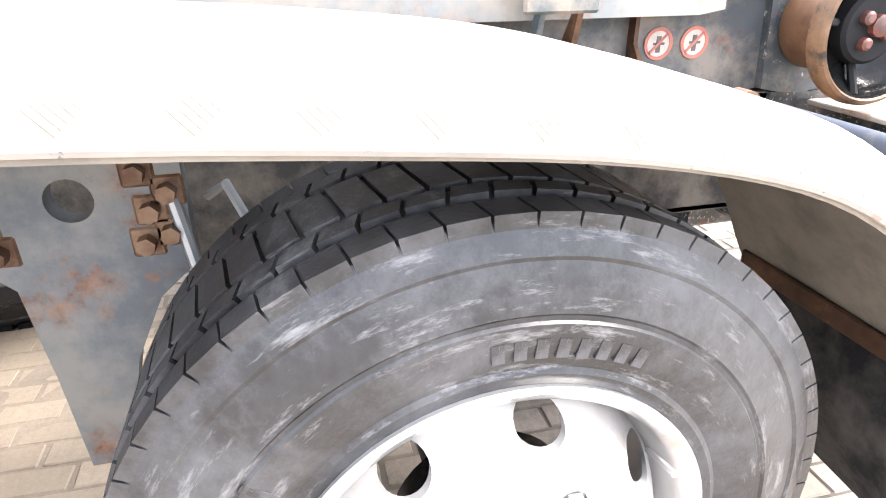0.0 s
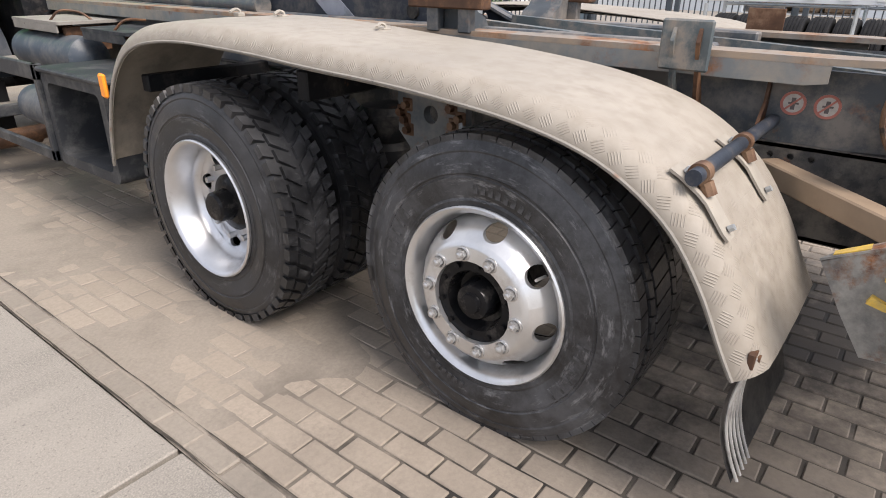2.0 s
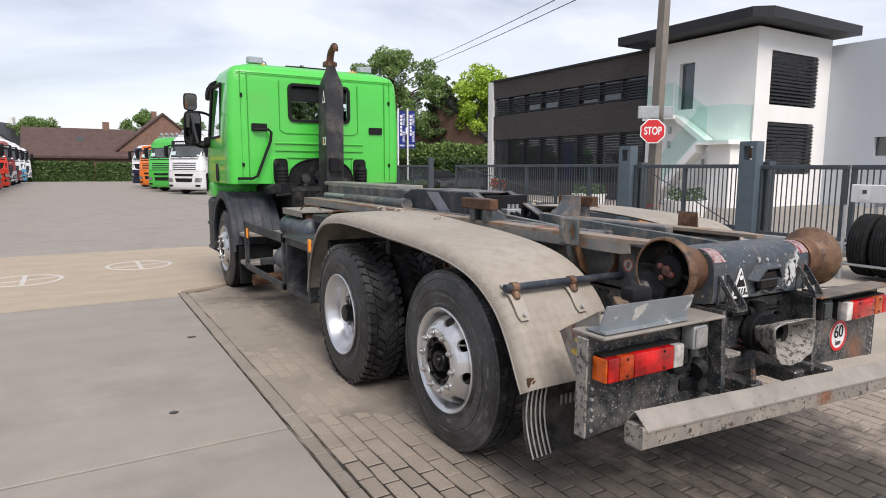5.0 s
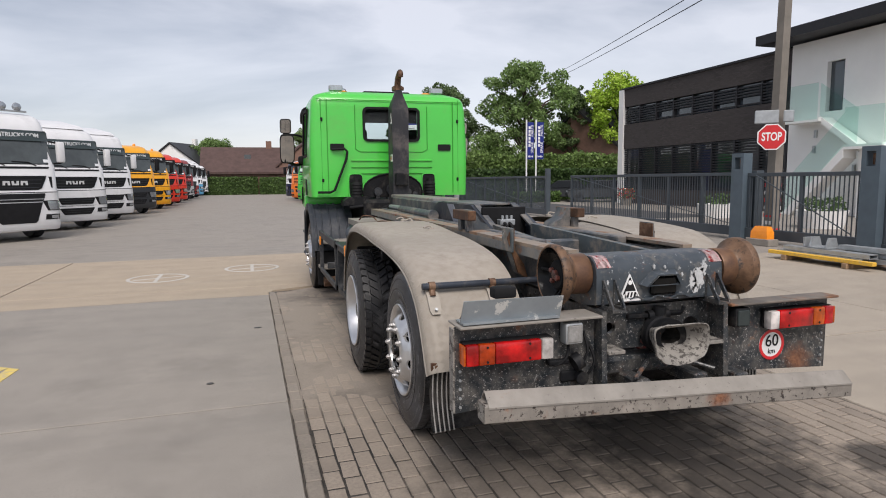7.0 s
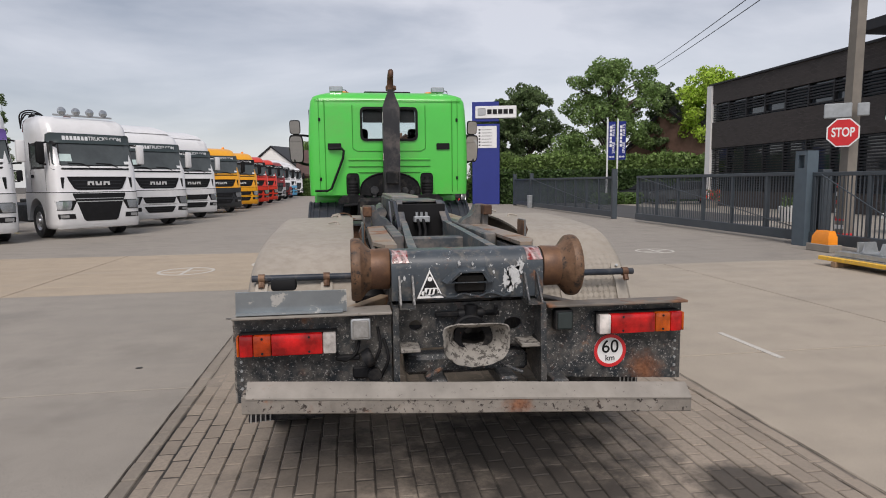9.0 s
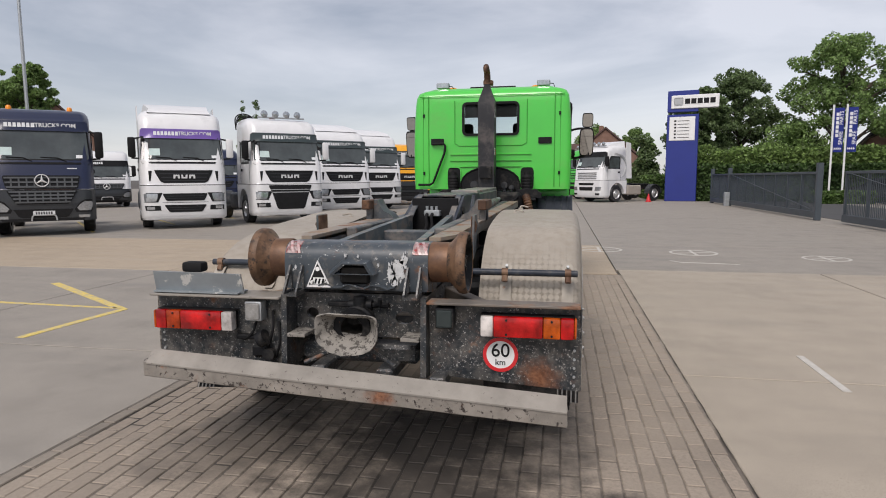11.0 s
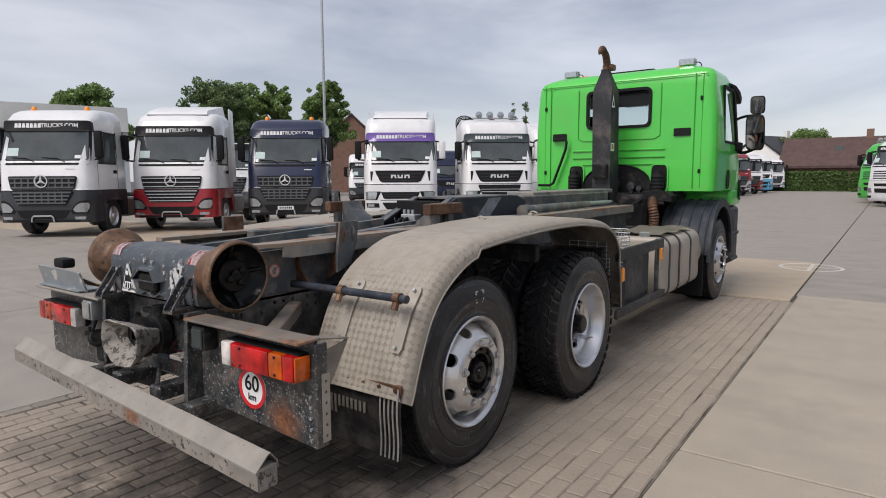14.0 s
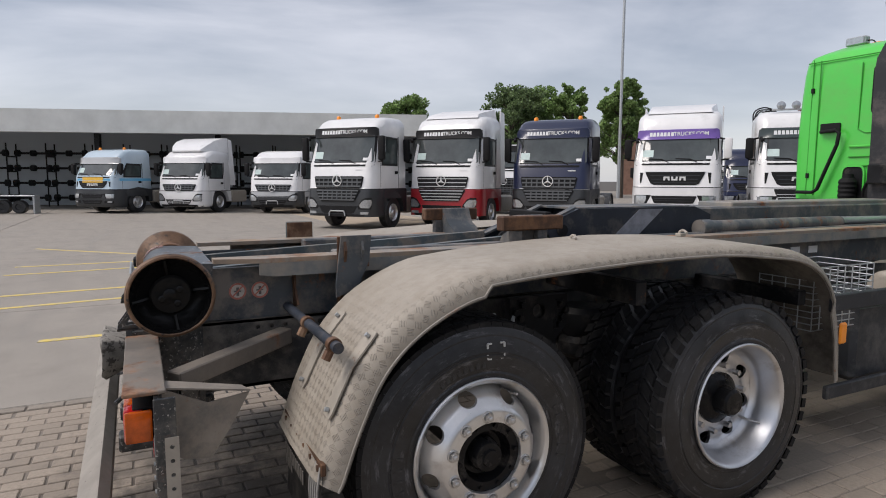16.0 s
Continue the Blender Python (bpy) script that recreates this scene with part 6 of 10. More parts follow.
for s, prof in ((-1, PROF_L), (1, PROF_R)):
    bm, lip, liner = guard(prof, s, 0.58, 1.195)
    gd = part("rear_mudguard", bm, M_plate if s > 0 else M_plate_sandy, truck, "dusty beige tread-plate mudguard over both rear axles", None, 50)
    part("guard_lip", lip, M_bumper, gd)
    part("guard_liner", liner, M_liner if s > 0 else M_liner_pale, gd, "grimy dust-grey underside")
    for y in (0.85, 2.0):
        bm = B()
        box(bm, min(s * 0.40, s * 1.10), max(s * 0.40, s * 1.10), y - 0.03, y + 0.03, 1.02 if y < 1 else 0.92, 1.13 if y < 1 else 1.0, 0.006)
        part("guard_bracket", bm, M_black, gd, "dirty bracket under the guard")
    for y, z in ((0.80, 1.25), (1.75, 1.265), (1.42, 1.27)) if s < 0 else ((0.75, 1.29), (1.5, 1.29)):
        bm = B()
        tube(bm, curve_pts([(s * 0.70, y, z), (s * 0.70, y + 0.005, z + 0.016), (s * 0.72, y + 0.01, z + 0.022), (s * 0.77, y - 0.02, z + 0.012)], 4), 0.007, 6)
        box(bm, min(s * 0.68, s * 0.72), max(s * 0.68, s * 0.72), y - 0.012, y + 0.03, z - 0.012, z + 0.006, 0.003)
        part("spring_clip", bm, M_strap, gd)
    # rod across the back with rusty clamps and straps
    yr, zr = -0.585, 1.035 if s < 0 else 1.01
    bm = B()
    tube(bm, [(s * 0.37, yr, zr), (s * 1.165, yr, zr)], 0.020, 16)
    rod = part("guard_rod", bm, M_rod, truck, "dark blue tubular guard rod")
    for x in (0.74, 1.11):
        bm = B()
        tube(bm, [(s * (x - 0.018), yr, zr), (s * (x + 0.018), yr, zr)], 0.027, 14)
        tube(bm, [(s * x, yr - 0.03, zr - 0.05), (s * x, yr - 0.015, zr - 0.02)], 0.018, 8)
        part("rod_clamp", bm, M_rust, rod, "rusty clamp")
        # a flat strap that follows the bend of the guard, with a foot at either end
        line = curve_pts([(0, a, b) for a, b in prof], 8)
        skin = []
        for i, p in enumerate(line):
            d = (line[min(i + 1, len(line) - 1)] - line[max(i - 1, 0)]).normalized()
            n_ = Vector((0, d.z, -d.y)) if d.y < 0 else Vector((0, -d.z, d.y))
            skin.append((p + n_ * 0.071, n_))
        i0 = min(range(len(skin)), key=lambda q: (skin[q][0] - Vector((0, yr, zr))).length)
        run, k = [skin[i0]], i0
        dist = 0.0
        while dist < (0.14 if s < 0 else 0.22) and k + 1 < len(skin):
            dist += (skin[k + 1][0] - skin[k][0]).length
            k += 1
            run.append(skin[k])
        dist, k = 0.0, i0
        while dist < (0.05 if s < 0 else 0.09) and k > 0:
            dist += (skin[k - 1][0] - skin[k][0]).length
            k -= 1
            run.insert(0, skin[k])
        bm = B()
        loops = []
        for q, (p, n_) in enumerate(run):
            w = 0.034 if 0 < q < len(run) - 1 else (0.042 if q == 0 and s < 0 else 0.024)
            up = 0.005 + 0.006 * max(0.0, 1 - abs(q - len(run) * 0.4) / 2)
            loops.append([(s * (x - w), *(p + n_ * up)[1:]), (s * (x + w), *(p + n_ * up)[1:]), (s * (x + w), *(p + n_ * (up + 0.007))[1:]), (s * (x - w), *(p + n_ * (up + 0.007))[1:])])
        rings(bm, loops)
        strap = part("guard_strap", bm, M_strap, rod, "flat galvanised strap")
        for p, n_ in (run[-2], run[1]):
            bm = B()
            a, b = p + n_ * 0.016, p + n_ * 0.030
            tube(bm, [(s * x, a.y, a.z), (s * x, b.y, b.z)], 0.009, 6)
            part("strap_bolt", bm, M_steel, strap)
    # mud flap with moulded stripes and a clamping strip
    bm = B()
    fl = []
    top = (-0.79, 0.635) if s < 0 else (-0.645, 0.60)
    cols = 12
    for j in range(9):
        z = top[1] - j * (0.046 if s < 0 else 0.043)
        row = []
        for i in range(cols + 1):
            x = 0.62 + 0.56 * i / cols
            curl = (0.045 * math.sin(math.pi * j / 8 * 0.9) * (0.3 + 0.7 * i / cols) if s < 0 else -0.008 * math.sin(j * 0.7)) - (0.030 * (j / 8) ** 2 if s < 0 else 0.006 * j / 8)
            row.append(Vector((s * x, top[0] + curl - 0.012 * (j / 8), z + (0.03 if s < 0 else 0.02) * (1 - i / cols) * j / 8)))
        fl.append(row)
    vv = [[bm.verts.new(p) for p in r] for r in fl]
    for a, b in zip(vv, vv[1:]):
        for k in range(cols):
            bm.faces.new((a[k], a[k + 1], b[k + 1], b[k]))
    bmesh.ops.solidify(bm, geom=bm.faces[:], thickness=0.008)
    flap = part("mud_flap", bm, mat("flap_rubber" + ("_l" if s < 0 else "_r"), (0.035, 0.035, 0.037), 0.6, var=0.2, bump=0.3, bscale=50, dirt=(0.13, 0.12, 0.11), dirty=0.45, dscale=6), truck, "curled black rubber mud flap with pale stripes")
    for i in range(5):
        bm = B()
        xo = 1.165 - 0.026 * i
        k = (xo - 0.62) / 0.56 * cols
        ln = []
        for j in range(9):
            a, b = fl[j][int(k)], fl[j][min(int(k) + 1, cols)]
            ln.append(a.lerp(b, k - int(k)) + Vector((0, -0.011, 0)))
        if i:
            ln = ln[1:] if s < 0 else ln[0:] 
        tube(bm, curve_pts(ln, 2), 0.0045, 6)
        part("flap_stripe", bm, M_flapstripe, flap)
    bm = B()
    box(bm, min(s * 0.60, s * 1.18), max(s * 0.60, s * 1.18), top[0] - 0.012, top[0] + 0.006, top[1] - 0.03, top[1] + 0.015, 0.003)
    for i in range(6):
        tube(bm, [(s * (0.65 + 0.1 * i), top[0] - 0.02, top[1] - 0.008), (s * (0.65 + 0.1 * i), top[0], top[1] - 0.008)], 0.012, 8)
    part("flap_strip", bm, M_rust_dark, flap)
    bm = B()
    for r_ in range(2):
        for i in range(11 if r_ == 0 else 4):
            k = (0.68 + 0.028 * i - 0.62) / 0.56 * cols
            j = 3.3 + 1.5 * r_
            p = fl[int(j)][int(k)].lerp(fl[int(j)][int(k) + 1], k - int(k))
            box(bm, p.x - 0.008, p.x + 0.008, p.y - 0.0125, p.y - 0.009, p.z - 0.026, p.z + 0.026)
    part("flap_marking", bm, M_flapmark, flap)

# loose tan beams lying through the rear of the frame
bm = B()
box(bm, -0.035, 0.035, -0.62, 0.0, -0.035, 0.035, 0.005, Matrix.Translation((-0.40, -0.60, 0.885)) @ pose(0, 0, 0, 3, 0, -38))
part("tail_beam", bm, M_beam_tan, truck, "tan rusty tail beam")
bm = B()
box(bm, -0.035, 0.035, -0.62, 0.0, -0.035, 0.035, 0.005, Matrix.Translation((0.40, -0.60, 0.885)) @ pose(0, 0, 0, 3, 0, 38))
part("tail_beam", bm, M_shelf, truck, "tan rusty tail beam")

# ---- cab ----
def cab_section(z, w, y0, y1, rr, rf):
    """A rounded outline, rear wall first; 44 points."""
    out = []
    for x in (-0.40, -0.2, 0.0, 0.2, 0.40):
        out.append((x, y0, z))
    out.append((0.8, y0, z))
    for k in range(5):
        t = radians(-90 + 90 * k / 4)
        out.append((w - rr + rr * math.cos(t), y0 + rr + rr * math.sin(t), z))
    for f in (0.12, 0.26, 0.36, 0.62, 0.85):
        out.append((w, y0 + rr + (y1 - rf - y0 - rr) * f, z))
    for k in range(5):
        t = radians(90 * k / 4)
        out.append((w - rf + rf * math.cos(t), y1 - rf + rf * math.sin(t), z))
    out.append((0.4, y1, z))
    for x, y, zz in [(-a, b, c) for a, b, c in out[:-1][::-1] if a >= 0.75 or b > y0 + 0.01]:
        out.append((x, y, zz))
    return out


CAB_Z = [(1.40, 1.20, 5.235, 7.00), (1.75, 1.21, 5.23, 6.93), (2.02, 1.21, 5.23, 6.76), (2.24, 1.205, 5.23, 6.66), (2.46, 1.195, 5.235, 6.55), (2.69, 1.18, 5.24, 6.43), (2.80, 1.165, 5.25, 6.36), (2.87, 1.13, 5.28, 6.27), (2.905, 1.07, 5.34, 6.17)]
secs = [cab_section(z, w, a, b, 0.10, 0.24) for z, w, a, b in CAB_Z]
bm = B()
vv = [[bm.verts.new(p) for p in sct] for sct in secs]
nk = len(vv[0])
for j, (a, b) in enumerate(zip(vv, vv[1:])):
    back, front = (CAB_Z[j][2] + CAB_Z[j + 1][2]) / 2 + 0.10, (CAB_Z[j][3] + CAB_Z[j + 1][3]) / 2 - 0.24
    for k in range(nk):
        q = (a[k].co + b[(k + 1) % nk].co) / 2
        rear_win = abs(q.x) < 0.41 and q.y < 5.4 and 2.24 < q.z < 2.69
        side_win = abs(q.x) > 1.1 and back + (front - back) * 0.40 < q.y < front and 2.02 < q.z < 2.69
        screen = q.y > front + 0.06 and abs(q.x) < 1.14 and 2.02 < q.z < 2.80
        if not (rear_win or side_win or screen):
            bm.faces.new((a[k], a[(k + 1) % nk], b[(k + 1) % nk], b[k]))
top = [bm.verts.new((v.co.x * 0.86, 5.78 + (v.co.y - 5.78) * 0.86, 2.945)) for v in vv[-1]]
for k in range(nk):
    bm.faces.new((vv[-1][k], vv[-1][(k + 1) % nk], top[(k + 1) % nk], top[k]))
bm.faces.new(top)
bmesh.ops.recalc_face_normals(bm, faces=bm.faces)
bmesh.ops.solidify(bm, geom=bm.faces[:], thickness=0.03)
cab = part("cab", bm, M_green, truck, "bright green day cab with a small rear window", None, 40)
bm = B()
plate(bm, rounded(-0.435, 0.435, 2.21, 2.715, 0.075), "xz", 5.208, 5.245, [rounded(-0.40, 0.40, 2.245, 2.68, 0.055)])
part("rear_window_seal", bm, M_dark, cab)
bm = B()
plate(bm, rounded(-0.40, 0.40, 2.24, 2.69, 0.05), "xz", 5.225, 5.23)
gl = part("rear_window", bm, M_glass, cab)
gl.visible_shadow = False
bm = B()
box(bm, -0.395, 0.395, 5.25, 5.256, 2.485, 2.685)
part("sun_strip", bm, M_dark, cab)
bm = B()
plate(bm, [(-1.06, 2.05), (1.06, 2.05), (1.0, 2.76), (-1.0, 2.76)], "xz", 7.0, 7.006)
bmesh.ops.transform(bm, matrix=Matrix.Translation((0, 6.71, 2.05)) @ pose(0, 0, 0, 26) @ Matrix.Translation((0, -7.0, -2.05)), verts=bm.verts)
gl = part("windscreen", bm, M_glass, cab)
gl.visible_shadow = False
bm = B()
for i in range(11):
    box(bm, -0.30 + 0.055 * i, -0.30 + 0.055 * i + 0.035, 6.38, 6.385, 2.60, 2.645)
part("banner_marking", bm, M_signink, cab)
for s in (-1, 1):
    bm = B()
    plate(bm, [(5.76, 2.04), (6.50, 2.04), (6.18, 2.67), (5.66, 2.67)], "yz", s * 1.165, s * 1.171)
    gl = part("side_window", bm, M_glass, cab)
    gl.visible_shadow = False
    bm = B()
    plate(bm, [(5.735, 2.00), (6.60, 2.00), (6.25, 2.71), (5.63, 2.71)], "yz", s * 1.185, s * 1.213, [[(5.765, 2.035), (6.49, 2.035), (6.17, 2.675), (5.66, 2.675)]])
    part("side_window_trim", bm, M_dark, cab)
    # two black mirrors on one bracket ahead of the door
    bm = B()
    tube(bm, curve_pts([(s * 1.17, 6.50, 2.34), (s * 1.30, 6.42, 2.375), (s * 1.48, 6.30, 2.375)], 4), 0.018, 8)
    tube(bm, curve_pts([(s * 1.19, 6.60, 1.92), (s * 1.32, 6.46, 1.90), (s * 1.48, 6.31, 1.95)], 4), 0.022, 8)
    tube(bm, [(s * 1.50, 6.31, 1.92), (s * 1.50, 6.30, 2.60)], 0.018, 8)
    part("mirror_arm", bm, M_dark, cab)
    bm = B()
    box(bm, -0.05, 0.05, -0.07, 0.07, -0.06, 0.06, 0.03, Matrix.Translation((s * 1.235, 6.47, 1.98)), 3)
    part("mirror_foot", bm, M_dark, cab)
    for cx, cz, hw, hh in ((1.465, 2.145, 0.115, 0.235), (1.48, 2.50, 0.088, 0.115)):
        mm = Matrix.Translation((s * cx, 6.26, cz)) @ pose(0, 0, 0, 13, 0, s * 2)
        bm = B()
        rings(bm, [[(x * f, y, z * f) for x, z in oval(0, 0, hw, hh, 28, 5)] for y, f in ((0.0, 0.93), (0.012, 1.0), (0.05, 0.97), (0.085, 0.80), (0.10, 0.45))])
        bmesh.ops.transform(bm, matrix=mm, verts=bm.verts)
        hs = part("mirror_housing", bm, M_dark, cab, "black mirror housing", None, 40)
        bm = B()
        plate(bm, oval(0, 0, hw * 0.87, hh * 0.90, 28, 5), "xz", -0.006, 0.004)
        bmesh.ops.transform(bm, matrix=mm, verts=bm.verts)
        part("mirror_glass", bm, M_mirror, hs)
    # dark visor over the windscreen, seen past the door's upper corner
    bm = B()
    rings(bm, [[(s * (x - 0.03), y - 0.01, z - h), (s * (x + 0.015), y + 0.01, z - h), (s * (x + 0.02), y + 0.01, z), (s * (x - 0.03), y - 0.01, z + 0.01)] for x, y, z, h in ((1.175, 6.02, 2.775, 0.02), (1.205, 6.20, 2.76, 0.06), (1.215, 6.42, 2.71, 0.09), (1.205, 6.60, 2.645, 0.07), (1.17, 6.66, 2.62, 0.05))])
    part("wind_deflector", bm, M_dark, cab)
    # dark recess low in the flank, black corner vane
    bm = B()
    plate(bm, oval(6.02, 1.54, 0.085, 0.125, 20, 3), "yz", s * 1.196, s * 1.214)
    part("flank_recess", bm, M_dark, cab)
    bm = B()
    rings(bm, [[(s * (1.215 - d), y, z - h), (s * (1.225 - d), y + 0.012, z - h), (s * (1.225 - d), y + 0.012, z + h), (s * (1.215 - d), y, z + h)] for d, y, z, h in ((0.0, 6.74, 1.36, 0.05), (0.012, 6.86, 1.38, 0.13), (0.05, 6.95, 1.38, 0.15), (0.10, 7.00, 1.38, 0.14))])
    part("corner_vane", bm, M_dark, cab)
    # roof lamps
    bm = B()
    cx = s * 0.78
    box(bm, cx - 0.10, cx + 0.10, 5.46, 5.55, 2.965, 3.05, 0.012)
    part("roof_lamp", bm, M_steel, cab, "small square roof work lamp")
    bm = B()
    box(bm, cx - 0.085, cx + 0.085, 5.452, 5.462, 2.975, 3.04)
    part("lamp_glass", bm, M_lamp, cab)
    bm = B()
    tube(bm, [(cx, 5.52, 2.90), (cx, 5.52, 2.97)], 0.014, 8)
    tube(bm, curve_pts([(cx + 0.1, 5.5, 3.0), (cx + 0.15, 5.52, 2.99), (cx + 0.17, 5.55, 2.92)], 3), 0.006, 6)
    part("lamp_stalk", bm, M_dark, cab)
    bm = B()
    lathe(bm, [(0, 0.075), (0.05, 0.072), (0.06, 0.05), (0.062, 0)], 16, Matrix.Translation((s * 0.66, 5.66, 2.935)) @ pose(0, 0, 0, 0, -90, 0))
    part("beacon", bm, M_orange, cab, "amber roof beacon")
    # panel grooves, vents, dampers
    bm = B()
    plate(bm, rounded(min(s * 0.72, s * 0.92), max(s * 0.72, s * 0.92), 2.08, 2.175, 0.01), "xz", 5.212, 5.236)
    part("cab_vent", bm, M_dark, cab, "black slotted cab vent")
    bm = B()
    tube(bm, [(s * 0.96, 5.222, 1.44), (s * 0.96, 5.222, 2.82)], 0.006, 6)
    tube(bm, [(s * 1.045, 5.232, 1.44), (s * 1.045, 5.234, 2.84)], 0.005, 6)
    tube(bm, [(s * 0.55, 5.226, 2.10), (s * 0.55, 5.228, 2.74)], 0.006, 6)
    part("panel_joint", bm, M_green_seam, cab)
    bm = B()
    for z in (1.62, 2.5):
        box(bm, min(s * 1.02, s * 1.05), max(s * 1.02, s * 1.05), 5.215, 5.24, z, z + 0.05, 0.004)
    part("hinge_stop", bm, M_dark, cab)
    bm = B()
    plate(bm, oval(s * 0.56, 1.56, 0.115, 0.185, 24, 5), "xz", 5.206, 5.232, [oval(s * 0.56, 1.56, 0.10, 0.17, 24, 5)])
    part("recess_lip", bm, M_green, cab)
    bm = B()
    plate(bm, oval(s * 0.56, 1.56, 0.10, 0.17, 24, 5), "xz", 5.218, 5.23)
    part("damper_recess", bm, M_black, cab)
    bm = B()
    lathe(bm, [(1.40, 0.0)] + [(1.40 + 0.022 * i, 0.075 if i % 2 else 0.082) for i in range(10)] + [(1.62, 0.05), (1.66, 0.045), (1.662, 0.0)], 20, Matrix.Translation((s * 0.56, 5.14, 0)) @ pose(0, 0, 0, 0, -90, 0))
    part("cab_damper", bm, M_dark, truck, "black cab suspension damper")
    bm = B()
    loops = []
    for x, z0, z1 in ((0.36, 1.28, 1.33), (0.42, 1.28, 1.40), (0.70, 1.28, 1.40), (0.78, 1.27, 1.34)):
        loops.append([(s * x, 5.00, z0), (s * x, 5.26, z0), (s * x, 5.26, z1), (s * x, 5.00, z1)])
    rings(bm, loops)
    tube(bm, [(s * 0.45, 4.98, 1.27), (s * 0.70, 4.98, 1.25)], 0.022, 10)
    part("damper_bracket", bm, M_black, truck)
for z in (1.93, 1.83, 1.74):
    bm = B()
    tube(bm, [(-0.62, 5.222, z), (0.62, 5.222, z)], 0.008 if z < 1.9 else 0.012, 6)
    part("panel_rib", bm, M_green_seam if z < 1.9 else M_green, cab)
bm = B()
tube(bm, [(-1.1, 5.232, 2.81), (1.1, 5.232, 2.81)], 0.006, 6)
tube(bm, [(-0.55, 5.225, 2.10), (-0.48, 5.225, 2.06), (0.48, 5.225, 2.06), (0.55, 5.225, 2.10)], 0.006, 6)
part("panel_joint", bm, M_green_seam, cab)
# dark arch over the gearbox
bm = B()
arch = [(-0.46, 1.395)] + [(0.46 * math.cos(t), 1.395 + 0.34 * math.sin(t) ** 0.7) for t in [math.pi * (1 - k / 14) for k in range(1, 14)]] + [(0.46, 1.395)]
plate(bm, arch, "xz", 5.216, 5.24)
part("engine_arch", bm, M_black, cab)
bm = B()
tube(bm, [(x, 5.212, z) for x, z in arch], 0.012, 6)
part("arch_lip", bm, M_dark, cab)
for cx, cz, r, hh in ((-0.24, 1.47, 0.06, 0.10), (-0.02, 1.50, 0.085, 0.12), (0.22, 1.46, 0.05, 0.09), (0.33, 1.43, 0.035, 0.06)):
    bm = B()
    lathe(bm, [(0, 0), (0.004, r), (0.05, r * 1.04), (0.07, r * 0.7), (0.075, 0)], 16, Matrix.Translation((cx, 5.13, cz)) @ pose(0, 0, 0, 0, 0, 90))
    box(bm, cx - r * 0.5, cx + r * 0.5, 5.15, 5.21, 1.36, cz, 0.008)
    part("gearbox_valve", bm, M_plastic, truck, "greasy dark valve behind the gearbox")
bm = B()
tube(bm, [(-0.9, 5.19, 2.09), (-0.72, 5.16, 2.10), (-0.685, 5.15, 2.06), (-0.70, 5.15, 1.95), (-0.88, 5.16, 1.50), (-0.94, 5.17, 1.47), (-1.12, 5.19, 1.47)], 0.018, 10)
part("grab_rail", bm, M_dark, cab, "black bent grab rail")
bm = B()
box(bm, -0.36, 0.36, 5.52, 5.98, 2.945, 2.985, 0.015)
part("roof_hatch", bm, M_dark, cab)
for s in (-1, 1):
    bm = B()
    box(bm, s * 0.55 - 0.24, s * 0.55 + 0.24, 5.52, 5.64, 1.7, 2.42, 0.05, None, 2)
    box(bm, s * 0.55 - 0.24, s * 0.55 + 0.24, 5.56, 6.02, 1.55, 1.75, 0.05, None, 2)
    part("cab_seat", bm, M_dark, cab)
# lower front, underbody
bm = B()
box(bm, -1.19, 1.19, 6.40, 6.98, 0.36, 1.17, 0.07, None, 3)
part("lower_cab", bm, M_plastic, cab, "dark plastic bumper corner with a boarding step")
for s in (-1, 1):
    for z in (0.40, 0.76):
        bm = B()
        box(bm, min(s * 1.0, s * 1.215), max(s * 1.0, s * 1.215), 6.46, 6.90, z, z + 0.05, 0.012)
        part("boarding_step", bm, M_fender, cab)
bm = B()
box(bm, -1.202, 1.202, 6.36, 6.985, 1.18, 1.42, 0.05, None, 3)
part("door_foot", bm, M_green, cab, "green lower edge of the doors")
bm = B()
box(bm, -0.6, 0.6, 5.9, 6.5, 0.62, 1.38, 0.05)
part("engine_tunnel", bm, M_black, cab)
bm = B()
box(bm, -0.5, 0.5, 4.9, 6.2, 0.62, 1.36, 0.05)
tube(bm, [(-0.3, 5.0, 1.2), (0.1, 4.95, 1.25), (0.35, 5.0, 1.15)], 0.06, 12)
part("engine", bm, M_black, truck)
for pts in ([(-0.4, 4.7, 1.05), (-0.1, 4.85, 1.3), (0.2, 4.9, 1.2)], [(-0.5, 4.6, 1.1), (-0.2, 4.6, 1.28), (0.3, 4.75, 1.22), (0.45, 4.9, 1.3)], [(-0.35, 4.5, 1.22), (0.0, 4.55, 1.3), (0.35, 4.4, 1.24)]):
    bm = B()
    tube(bm, curve_pts(pts, 6), 0.018, 8)
    part("air_hose", bm, M_dark, truck)

